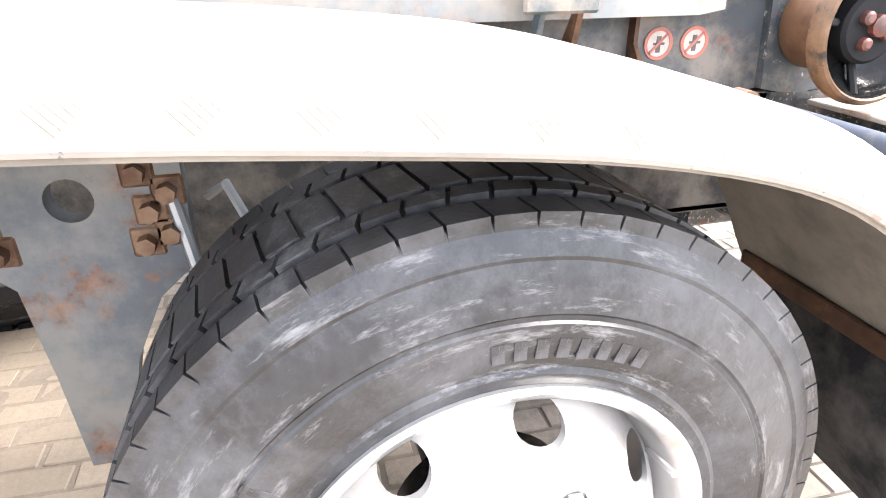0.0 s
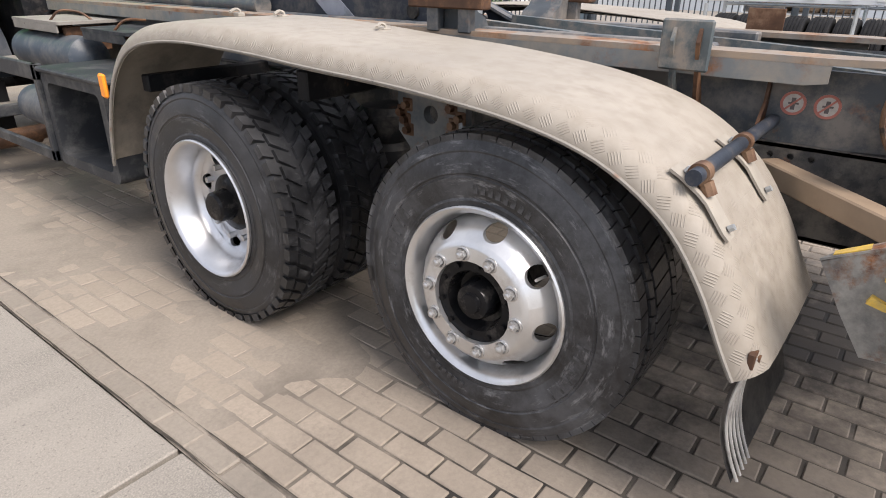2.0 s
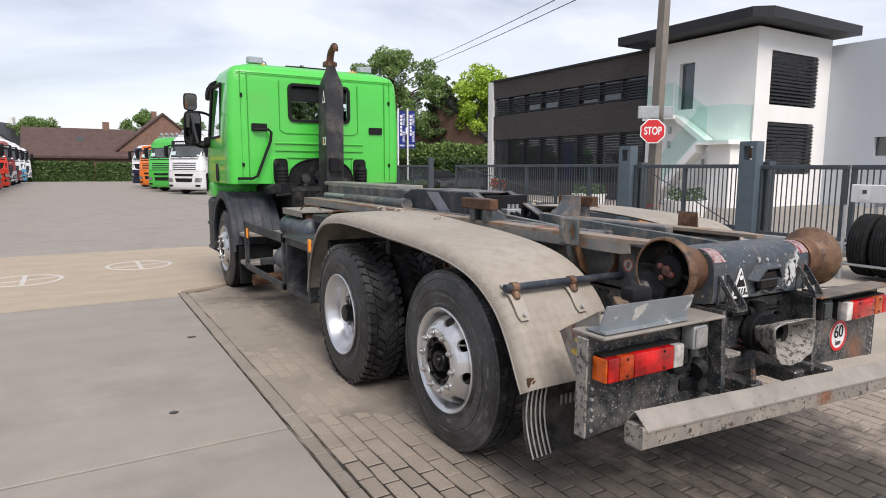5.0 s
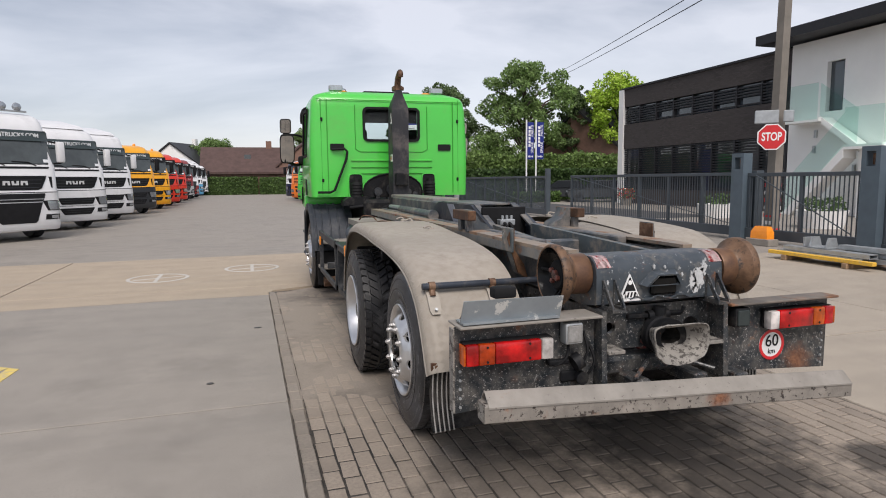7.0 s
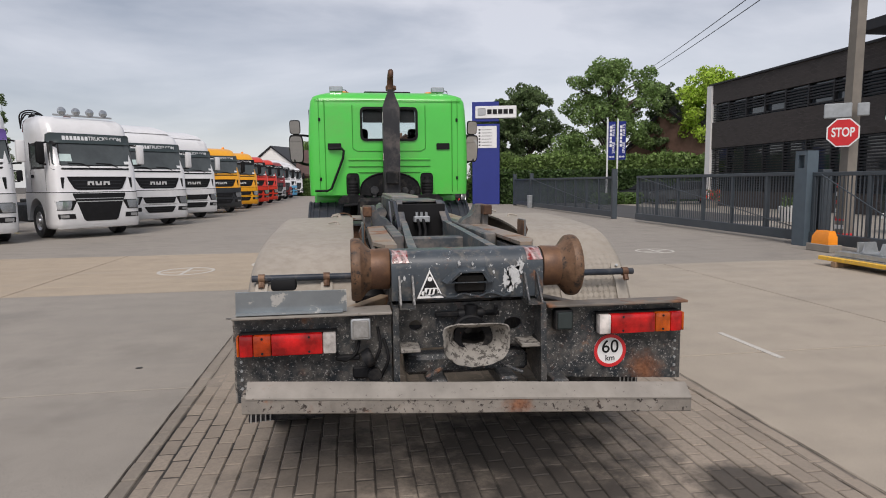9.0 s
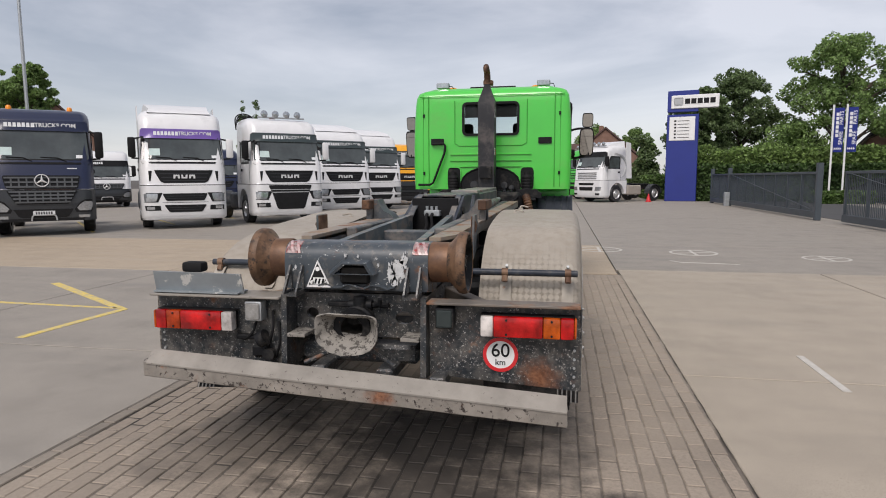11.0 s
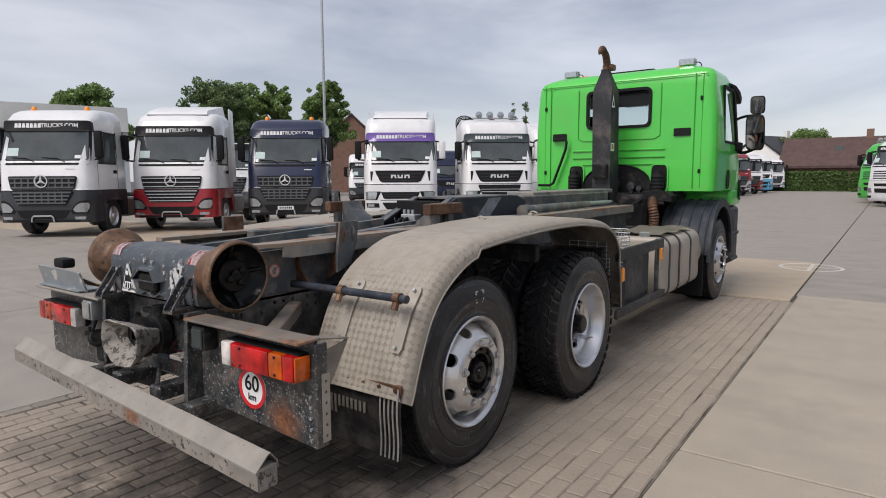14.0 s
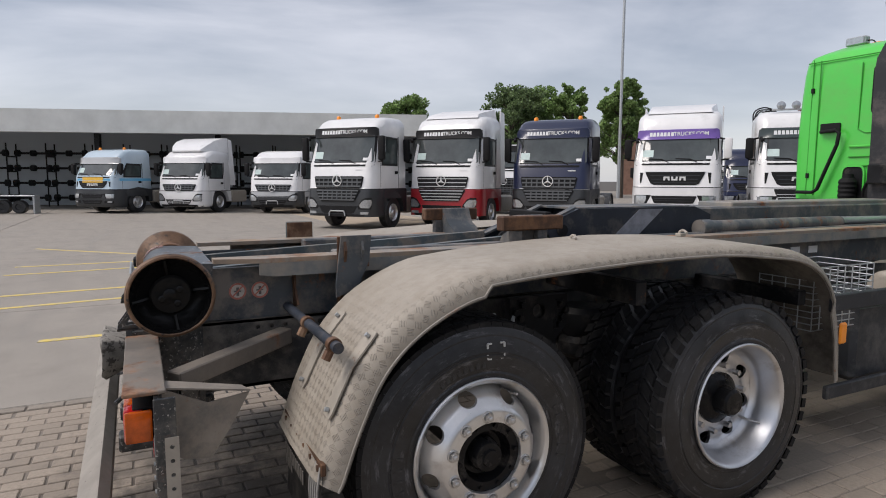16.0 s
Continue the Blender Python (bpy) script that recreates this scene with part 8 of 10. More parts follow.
        for z0, z1, a, b, rows_, owner in tiers:
            gr = sheet("grille", [(z0, -a + 0.06, a - 0.06), (z0 + 0.05, -a, a), (z1 - 0.03, -b, b), (z1, -b + 0.04, b - 0.04)], M_grille, 0.030, owner)
            for q in range(rows_):
                z = z0 + (z1 - z0) * (q + 0.35) / rows_
                w_ = a + (b - a) * (q + 0.35) / rows_ - 0.03
                if style == "chrome":
                    sheet("grille_slat", [(z, -w_, w_), (z + 0.030, -w_ - 0.01, w_ + 0.01)], P_silver, 0.052, gr)
                else:
                    sheet("grille_slat", [(z, -w_, w_), (z + 0.045, -w_ - 0.01, w_ + 0.01)], P_slate, 0.056, gr)
            if style == "star":
                for q in range(9):
                    x = -0.72 + 0.18 * q
                    if abs(x) < a - 0.05:
                        sheet("grille_rib", [(z0 + 0.04, x - 0.020, x + 0.020), (z1 - 0.04, x - 0.020, x + 0.020)], P_slate, 0.046, gr, n=2)
        b_ = B()
        at = Matrix.Translation((0, yf(gz) - 0.065, gz))
        lathe(b_, [(0.0, 0.165), (0.03, 0.178), (0.03, 0.156), (0.0, 0.150)], 28, at @ pose(0, 0, 0, 0, 0, -90), closed=True)
        for q in range(3):
            a = radians(90 + 120 * q)
            tube(b_, [(0, yf(gz) - 0.085, gz), (0.15 * math.cos(a), yf(gz) - 0.085, gz + 0.15 * math.sin(a))], [0.034, 0.008], 6)
        part("badge", b_, M_badge, cb, "plain chrome ring badge")
        z0 = 0.40 if low else 0.52
        sheet("air_intake", [(z0, -0.52, 0.52), (z0 + 0.04, -0.60, 0.60), (z0 + 0.24, -0.72, 0.72)], M_grille, 0.012, bp)
        if low:
            for q in range(2):
                sheet("intake_slat", [(z0 + 0.07 + 0.08 * q, -0.62, 0.62), (z0 + 0.09 + 0.08 * q, -0.62, 0.62)], bumper, 0.022, bp)
        b_ = B()
        tube(b_, [(-0.30, -0.09, 0.44), (-0.28, -0.10, 0.56), (-0.24, -0.10, 0.60), (0.24, -0.10, 0.60), (0.28, -0.10, 0.56), (0.30, -0.09, 0.44)], 0.022, 6)
        part("towing_loop", b_, P_silver, bp)
        sheet("bumper_lip", [(0.305 if low else 0.425, -W + 0.10, W - 0.10), (0.40 if low else 0.50, -W + 0.05, W - 0.05)], M_grille, 0.010, bp)
        dz = -0.10 if low else 0.0
        pair("headlight_bezel", [(0.66 + dz, 0.78, 1.16), (0.74 + dz, 0.74, 1.20), (0.96 + dz, 0.90, 1.21), (1.02 + dz, 1.02, 1.19)], M_grille, 0.008, bp)
        pair("headlight", [(0.70 + dz, 0.86, 1.14), (0.78 + dz, 0.80, 1.18), (0.90 + dz, 0.90, 1.20), (0.96 + dz, 1.00, 1.18)], M_lamp, 0.016, bp)
        if not low:
            pair("fog_lamp", [(0.50, 0.84, 1.10), (0.58, 0.84, 1.12)], M_lamp, 0.010, bp)
            sheet("panel_emblem", [(1.88, 0.62, 0.86), (1.91, 0.62, 0.86)], M_banner, 0.006, n=3)
    if "board" in extra:
        sheet("name_board", [(scr0 - 0.34, -0.62, 0.62), (scr0 - 0.10, -0.62, 0.62)], M_yellow, 0.022)
        sheet("blue_stripe", [(scr0 - 0.26, -W + 0.02, W - 0.02), (scr0 - 0.16, -W + 0.02, W - 0.02)], P_blue, 0.004)
        for q in (-1, 1):
            b_ = B()
            box(b_, min(q * W, q * (W + 0.006)), max(q * W, q * (W + 0.006)), 0.35, 2.2, scr0 - 0.26, scr0 - 0.14)
            part("blue_stripe", b_, P_blue, cb)
    if "swirl" in extra:
        for q in range(3):
            b_ = B()
            tube(b_, curve_pts([(W + 0.004, 1.7 + 0.1 * q, 1.55 + 0.05 * q), (W + 0.004, 2.05, 1.75 + 0.1 * q), (W + 0.004, 2.15, 2.4), (W + 0.004, 1.9 - 0.1 * q, 2.9), (W + 0.002, 1.2 - 0.1 * q, 3.1)], 5), [0.006, 0.012, 0.018, 0.022, 0.025, 0.03, 0.03, 0.03, 0.03, 0.03, 0.03, 0.03, 0.03, 0.028, 0.025, 0.022, 0.018, 0.014, 0.010, 0.008, 0.006], 5)
            part("grey_swirl", b_, P_silver, cb)
    if "plate" in extra:
        b_ = B()
        box(b_, -0.26, 0.26, -0.075, -0.055, 0.60, 0.71)
        pl = part("number_plate", b_, M_banner, t)
        b_ = B()
        for i in range(7):
            box(b_, -0.2 + 0.06 * i, -0.165 + 0.06 * i, -0.079, -0.074, 0.62, 0.69)
        part("plate_marking", b_, M_signink, pl)
    # sides: windows, mirrors, arches, steps
    for s in (-1, 1):
        def flank(name, pts, mt, d, parent=cb):
            q_ = B()
            plate(q_, pts, "yz", s * (W - 0.02), s * (W + d))
            return part(name, q_, mt, parent)

        flank("window_surround", [(0.56, scr0 - 0.10), (1.62, scr0 - 0.10), (1.62, scr1 - 0.04), (0.80, scr1 - 0.02), (0.60, scr1 - 0.36)], M_grille, 0.004)
        flank("side_window", [(0.66, scr0 - 0.04), (1.54, scr0 - 0.04), (1.54, scr1 - 0.12), (0.84, scr1 - 0.10), (0.70, scr1 - 0.36)], M_screen, 0.009)
        flank("door_joint", [(0.50, split + 0.05), (0.515, split + 0.05), (0.515, scr0), (0.50, scr0)], M_grille, 0.003)
        flank("door_joint", [(1.68, split + 0.02), (1.695, split + 0.02), (1.695, scr1), (1.68, scr1)], M_grille, 0.003)
        flank("cab_joint", [(0.45, split - 0.01), (2.20, split - 0.01), (2.20, split + 0.012), (0.45, split + 0.012)], M_grille, 0.007)
        b_ = B()
        box(b_, min(s * W, s * (W + 0.03)), max(s * W, s * (W + 0.03)), 1.42, 1.6, scr0 - 0.36, scr0 - 0.26, 0.01)
        part("door_handle", b_, M_dark, cb)
        for za, zb in ((scr1 - 0.04, scr1 - 0.08), (scr0 + 0.02, scr0 + 0.04)):
            b_ = B()
            tube(b_, [(s * (W - 0.06), 0.46, za), (s * (W + 0.12), 0.32, zb), (s * (W + 0.20), 0.30, zb)], 0.026, 6)
            part("mirror_arm", b_, M_dark, cb)
        b_ = B()
        box(b_, min(s * (W + 0.07), s * (W + 0.29)), max(s * (W + 0.07), s * (W + 0.29)), 0.20, 0.36, scr0 + 0.06, scr1 - 0.04, 0.05, None, 2)
        mir = part("mirror", b_, (P_white if ("whitemir" in extra and s > 0) else M_dark), cb)
        b_ = B()
        box(b_, min(s * (W + 0.09), s * (W + 0.27)), max(s * (W + 0.09), s * (W + 0.27)), 0.358, 0.368, scr0 + 0.30, scr1 - 0.08, 0.004)
        part("mirror_glass", b_, M_mirror, mir)
        if s < 0:
            b_ = B()
            tube(b_, [(-W + 0.14, yf(scr1) + 0.02, scr1 - 0.02), (-W + 0.10, yf(scr1) - 0.22, scr1 - 0.04), (-W + 0.14, yf(scr1) - 0.30, scr1 - 0.14)], [0.025, 0.03, 0.06], 8)
            part("kerb_mirror", b_, M_dark, cb)
        b_ = B()
        o_ = [(0.76, 0.42)] + [(1.40 + 0.64 * math.cos(a), 0.52 + 0.70 * math.sin(a)) for a in [math.pi * (1 - q / 10) for q in range(11)]] + [(2.24, 0.52), (2.24, split - 0.012), (0.70, split - 0.012)]
        plate(b_, o_, "yz", s * (W - 0.30), s * (W + 0.006))
        part("wheel_arch", b_, lower, t)
        far_wheel_at(t, s * (W - 0.04), 1.40, s)
        for y in (4.9, 5.0 + 1.3) if "long" in extra else (5.0,):
            far_wheel_at(t, s * (W - 0.04), y, s)
        b_ = B()
        box(b_, min(s * 0.75, s * (W - 0.05)), max(s * 0.75, s * (W - 0.05)), 2.4, 3.7, 0.45, 1.05, 0.06)
        part("side_tank", b_, M_fuel if s > 0 else M_plastic, t)
    b_ = B()
    for s in (-1, 1):
        box(b_, s * 0.42 - 0.05, s * 0.42 + 0.05, 0.8, 6.3 if "long" not in extra else 7.6, 0.75, 1.02)
    box(b_, -0.5, 0.5, 4.6, 5.4, 1.02, 1.15, 0.03)
    box(b_, -1.0, 1.0, 1.33, 1.45, 0.45, 0.6)
    box(b_, -0.6, 0.6, 0.3, 2.2, 0.5, 1.0)
    part("chassis", b_, M_black, t)
    for s in (-1, 1):
        b_ = B()
        plate(b_, [(5.0 + 0.62 * math.cos(a), 0.5 + 0.62 * math.sin(a)) for a in [math.pi * k / 10 for k in range(11)]] + [(5.0 - 0.58 * math.cos(a), 0.5 + 0.58 * math.sin(a)) for a in [math.pi * k / 10 for k in range(11)]], "yz", s * 0.85, s * W)
        part("rear_fender", b_, M_plastic, t)
    # roof furniture
    if "highfairing" in extra:
        b_ = B()
        rings(b_, [[(-w, y, z0), (w, y, z0), (w * 0.94, y, z1), (-w * 0.94, y, z1)] for y, w, z0, z1 in ((0.62, 0.80, roof - 0.10, roof - 0.04), (0.85, 1.0, roof - 0.10, roof + 0.16), (1.3, 1.12, roof - 0.10, roof + 0.42), (1.9, 1.18, roof - 0.10, roof + 0.58), (2.3, 1.19, roof - 0.10, roof + 0.62))])
        part("roof_fairing", b_, upper, t, "high white roof wind fairing", None, 40)
        for s in (-1, 1):
            b_ = B()
            plate(b_, [(2.2, 1.3), (2.7, 1.3), (2.45, roof + 0.5), (2.2, roof + 0.55)], "yz", s * (W - 0.08), s * (W - 0.04))
            part("side_fairing", b_, upper, t)
    elif "fairing" in extra:
        b_ = B()
        rings(b_, [[(x, 0.75, roof - 0.08) for x in (-0.95, 0.95)] + [(x, 0.95, roof + 0.06) for x in (0.9, -0.9)], [(-1.1, 2.2, roof - 0.1), (1.1, 2.2, roof - 0.1), (1.0, 2.25, roof + 0.32), (-1.0, 2.25, roof + 0.32)]])
        part("roof_fairing", b_, upper, t, "white roof wind fairing")
        for s in (-1, 1):
            b_ = B()
            plate(b_, [(2.2, 1.5), (2.75, 1.5), (2.6, roof + 0.2), (2.2, roof + 0.25)], "yz", s * (W - 0.08), s * (W - 0.04))
            part("side_fairing", b_, upper, t)
    if "beacon" in extra:
        for s in (-1, 1):
            b_ = B()
            lathe(b_, [(0, 0.075), (0.08, 0.07), (0.115, 0.045), (0.12, 0)], 14, Matrix.Translation((s * 0.75, 1.2, roof - 0.02)) @ pose(0, 0, 0, 0, -90, 0))
            part("beacon", b_, M_orange, t, "amber beacon")
    if "rack" in extra:
        b_ = B()
        tube(b_, [(-0.85, 0.80, roof + 0.02), (0.85, 0.80, roof + 0.02)], 0.03, 8)
        part("lamp_bar", b_, M_steel, t)
        for i in range(4):
            b_ = B()
            lathe(b_, [(0, 0.0), (0.02, 0.11), (0.06, 0.13), (0.14, 0.09), (0.15, 0)], 16, Matrix.Translation((-0.6 + 0.4 * i, 0.74, roof + 0.14)) @ pose(0, 0, 0, 0, 0, 90))
            part("roof_lamp", b_, M_lamp, t)
    if "crane" in extra:
        b_ = B()
        tube(b_, [(0.1, 2.9, 1.0), (0.1, 2.9, 3.5)], 0.16, 10)
        tube(b_, curve_pts([(0.1, 2.9, 3.2), (-0.3, 2.8, 3.55), (-0.9, 2.7, 3.65), (-1.0, 2.7, 3.3)], 4), 0.10, 8)
        tube(b_, [(0.35, 2.7, 3.9), (-0.1, 2.9, 3.55)], 0.11, 8)
        box(b_, -0.35, 0.1, 2.6, 2.9, 3.45, 3.75, 0.04)
        part("loader_crane", b_, M_crane, t, "folded dark red loader crane")
        b_ = B()
        for q in range(3):
            b_ = B()
            tube(b_, curve_pts([(-1.15, 2.6, 3.4 + 0.1 * q), (-1.15 + 0.08 * q, 2.6, 3.85), (-0.85, 2.6, 4.0 - 0.07 * q), (-0.5, 2.6, 3.85), (-0.45 - 0.06 * q, 2.6, 3.5)], 5), 0.022, 6)
            part("crane_hose", b_, M_dark, t)
        b_ = B()
        tube(b_, [(-0.85, 2.65, 3.85), (-0.6, 2.65, 3.65), (-0.75, 2.65, 3.4)], 0.09, 8)
        part("crane_claw", b_, M_dark, t)
    if "stack" in extra:
        b_ = B()
        box(b_, -1.2, 1.2, 2.8, 6.4, 1.1, 2.9, 0.03)
        part("tipper_body", b_, lower, t)
    return t


def row_pose(x, y, deg):
    return pose(x, y, 0, 0, 0, deg)


parked_truck(row_pose(-16.05, 4.6, 39), "white and dark-grey tractor unit with twin amber beacons", P_white, P_grey, "star", 3.62, M_grille, "beacon", bumper=P_grey)
parked_truck(row_pose(-15.05, 7.8, 39), "white and deep-red tractor unit with a roof fairing", P_white, P_red, "chrome", 3.72, M_grille, "fairing", bumper=P_red)
parked_truck(row_pose(-13.2, 10.7, 40), "navy-blue tractor unit with a dark-grey bumper and amber beacons", P_navy, P_grey, "star", 3.62, P_navy, "beacon plate", bumper=P_grey)
parked_truck(row_pose(-10.7, 13.6, 38), "white tractor unit with a purple sun visor", P_white, P_white, "bars", 3.78, P_purple, "fairing whitemir")
parked_truck(row_pose(-8.3, 16.2, 43), "white truck with roof lamps and a folded red crane", P_white, P_white, "bars", 3.72, P_visor, "rack crane wide whitemir long")
parked_truck(row_pose(-7.9, 20.8, 45), "white tractor unit with a dark visor", P_white, P_white, "bars", 3.66, P_visor, "fairing whitemir")
parked_truck(row_pose(-7.8, 25.8, 45), "white tractor unit with a tall roof", P_white, P_white, "bars", 3.80, P_visor, "fairing whitemir")
parked_truck(row_pose(-7.7, 31.3, 36), "yellow tractor unit with a black bumper", P_yellow, P_yellow, "bars", 3.60, P_visor, "beacon", bumper=P_grey)
parked_truck(row_pose(-7.6, 37.0, 36), "yellow truck with a yellow bumper", P_yellow, P_yellow, "bars", 3.62, M_grille, "beacon")
parked_truck(row_pose(-7.6, 42.3, 36), "bright red truck with a black visor", P_brightred, P_brightred, "bars", 3.6, M_grille, "")
parked_truck(row_pose(-7.6, 48.0, 36), "bright red truck with a tall cab", P_brightred, P_brightred, "bars", 3.6, M_grille, "")
parked_truck(row_pose(-7.6, 54.5, 36), "dark red tractor unit with a grey bumper", P_dkred, P_dkred, "star", 3.6, M_grille, "", bumper=P_silver)
parked_truck(row_pose(-7.6, 60.5, 36), "white and red tractor unit", P_white, P_dkred, "star", 3.7, M_grille, "fairing")
parked_truck(row_pose(-7.6, 66.5, 36), "white and blue tractor unit", P_white, P_blue, "bars", 3.7, M_grille, "fairing")
parked_truck(row_pose(-7.6, 75.0, 36), "white tractor unit at the end of the row", P_white, P_white, "star", 3.6, M_grille, "")
# trucks before the canopy
parked_truck(row_pose(-29.6, -3.0, 44), "white and light-blue lorry with a yellow name board", P_paleblue, P_grey, "bars", 2.98, P_silver, "beacon board", "trucks by the canopy", bumper=P_grey, low=True)
parked_truck(row_pose(-28.4, 0.6, 48), "white tractor unit with a high roof fairing", P_white, P_white, "star", 3.0, P_white, "highfairing", "trucks by the canopy", low=True)
parked_truck(row_pose(-26.2, 4.5, 51), "white tractor unit with a grey bumper", P_white, P_silver, "star", 2.95, P_white, "", "trucks by the canopy", bumper=P_grey, low=True)
# second row, seen through the gaps
parked_truck(row_pose(-21.5, 14.2, 45), "white tractor unit in the second row", P_white, P_white, "star", 3.3, M_grille, "", "trucks in the second row")
parked_truck(row_pose(-27.5, 37.0, 40), "small white tipper truck far across the yard", P_white, P_grey, "bars", 3.0, P_white, "stack", "trucks in the second row", low=True)
parked_truck(row_pose(-15.8, 24.0, 40), "dark blue tipper truck in the second row", P_navy, P_navy, "bars", 3.1, P_navy, "stack", "trucks in the second row", low=True)
parked_truck(row_pose(-24.0, 26.4, 44), "white and black tipper truck far behind", P_white, P_grey, "star", 3.2, M_grille, "stack", "trucks in the second row", low=True)
# across the yard, beside the gate
parked_truck(row_pose(2.7, 36.4, -48), "white tractor unit with grey swirls and roof lamps", P_white, P_white, "slots", 3.55, M_grille, "rack fairing swirl", "trucks beside the gate")
parked_truck(row_pose(2.1, 41.4, -47), "lime-green tractor unit with roof lamps", P_green, P_green, "slots", 3.6, P_green, "rack", "trucks beside the gate")
parked_truck(row_pose(2.0, 46.8, -47), "orange truck beside the green one", P_orange, P_orange, "slots", 3.3, P_orange, "", "trucks beside the gate")
parked_truck(row_pose(1.9, 52.4, -47), "dark blue and white truck at the yard edge", P_white, P_navy, "bars", 3.4, P_navy, "", "trucks beside the gate")

# ---- fence, gates, posts ----
M_post = mat("blue_grey_post_paint", (0.085, 0.115, 0.140), 0.45, var=0.12, scale=3, bump=0.06)
M_gate = mat("anthracite_gate_paint", (0.055, 0.068, 0.080), 0.45, var=0.12, scale=3, bump=0.06)
M_wallwhite = mat("white_render", (0.80, 0.79, 0.765), 0.85, var=0.04, scale=0.6, bump=0.15, bscale=80)
def facade_mat(name, base):
    """Dark long-format facing brick with thin raked joints, in metres."""
    m, n, l, bsdf = node_mat(name)
    geo = n.new("ShaderNodeNewGeometry")
    sp = n.new("ShaderNodeSeparateXYZ")
    l.new(geo.outputs["Position"], sp.inputs[0])
    cb = n.new("ShaderNodeCombineXYZ")
    l.new(sp.outputs["Y"], cb.inputs[0]); l.new(sp.outputs["Z"], cb.inputs[1])
    t = n.new("ShaderNodeTexBrick")
    t.inputs["Scale"].default_value, t.inputs["Mortar Size"].default_value = 1.0, 0.006
    t.inputs["Brick Width"].default_value, t.inputs["Row Height"].default_value = 0.24, 0.062
    t.inputs["Color1"].default_value, t.inputs["Color2"].default_value = (*[c * 0.7 for c in base], 1), (*[c * 1.3 for c in base], 1)
    t.inputs["Mortar"].default_value = (*[c * 0.6 for c in base], 1)
    l.new(cb.outputs[0], t.inputs["Vector"])
    col = mixed(n, l, mask(n, l, geo.outputs["Position"], 0.8, 0.35, 0.7), t.outputs["Color"], base)
    l.new(col, bsdf.inputs["Base Color"])
    bsdf.inputs["Roughness"].default_value = 0.85
    return m


M_darkbrick = facade_mat("dark_facade_brick", (0.060, 0.051, 0.048))
M_fascia = mat("pale_concrete_fascia", (0.62, 0.63, 0.61), 0.8, var=0.12, scale=0.8, bump=0.15, bscale=30)
M_blind = mat("black_louvre", (0.030, 0.030, 0.033), 0.4, var=0.1, bump=0)
M_window = mat("office_window_glass", (0.045, 0.055, 0.065), 0.06, var=0.25, scale=0.4, bump=0, coat=1.0)
M_hall = mat("pale_grey_cladding", (0.52, 0.56, 0.60), 0.5, var=0.04, scale=0.5, bump=0.05, bscale=10)
M_frost = glass_mat("greenish_balcony_glass", (0.74, 0.90, 0.86), 0.25)
M_pole = mat("concrete_pole", (0.20, 0.18, 0.155), 0.85, var=0.15, scale=3, bump=0.3, bscale=40)
M_blue = mat("deep_blue_sign", (0.022, 0.035, 0.22), 0.35, var=0.06, scale=1, bump=0.02)
M_roof = mat("brown_roof_tile", (0.085, 0.050, 0.043), 0.8, var=0.25, scale=1.5, bump=0.3, bscale=8)
M_brickwall = mat("red_house_brick", (0.20, 0.115, 0.085), 0.85, var=0.2, scale=2, bump=0.3, bscale=12)
M_asphalt = mat("street_asphalt", (0.07, 0.07, 0.072), 0.85, var=0.12, scale=1, bump=0.2)


def gate_panel(y0, y1, x, label, h0=0.08, h1=1.74, step=0.11, brace=True, stile=1.45):
    g = thing("sliding_gate" if brace else "bar_fence", pose(x, 0, 0), label, "gate" if brace else "fence", "gates and fence bays")
    bm = B()
    box(bm, -0.07, 0.07, y0, y1, h0, h0 + 0.24, 0.01)
    part("bottom_beam", bm, M_gate, g)
    bm = B()
    box(bm, -0.045, 0.045, y0, y1, h1 - 0.09, h1, 0.008)
    part("top_rail", bm, M_gate, g)
    n = max(1, round((y1 - y0) / stile))
    bm = B()
    box(bm, -0.04, 0.04, -0.045, 0.045, h0 + 0.24, h1 - 0.09, 0.006)
    st = part("stile", bm, M_gate, g, "", pose(0, y0 + 0.05, 0))
    for k in range(1, n + 1):
        again(st, pose(0, y0 + 0.05 + (y1 - y0 - 0.1) * k / n, 0), g)
    bm = B()
    box(bm, -0.010, 0.010, -0.010, 0.010, h0 + 0.2, h1 - 0.05)
    bar_ = part("bar", bm, M_gate, g, "", pose(0, y0 + step, 0))
    k = 2
    while y0 + k * step < y1 - 0.05:
        again(bar_, pose(0, y0 + k * step, 0), g)
        k += 1
    if brace:
        bm = B()
        tube(bm, [(-0.06, y0 + 0.3, h0 + 0.3), (-0.06, y1 - 0.3, h1 - 0.06)], 0.014, 6)
        part("brace", bm, M_gate, g)
    return g


gate_panel(9.1, 18.15, 10.25, "long anthracite sliding gate with vertical bars")
gate_panel(20.0, 31.6, 10.1, "anthracite sliding gate with mesh infill", step=0.10)
gate_panel(31.9, 35.5, 10.1, "short anthracite fence bay", step=0.10, brace=False)
gate_panel(5.55, 8.75, 10.05, "anthracite gate bay between two posts", 0.10, 1.72)
for i in range(5):
    gate_panel(3.4 - 2.2 * i, 5.25 - 2.2 * i + 0.3 * (i > 0), 10.1, "anthracite bar fence bay", 0.02, 1.70, brace=False, stile=2.3)

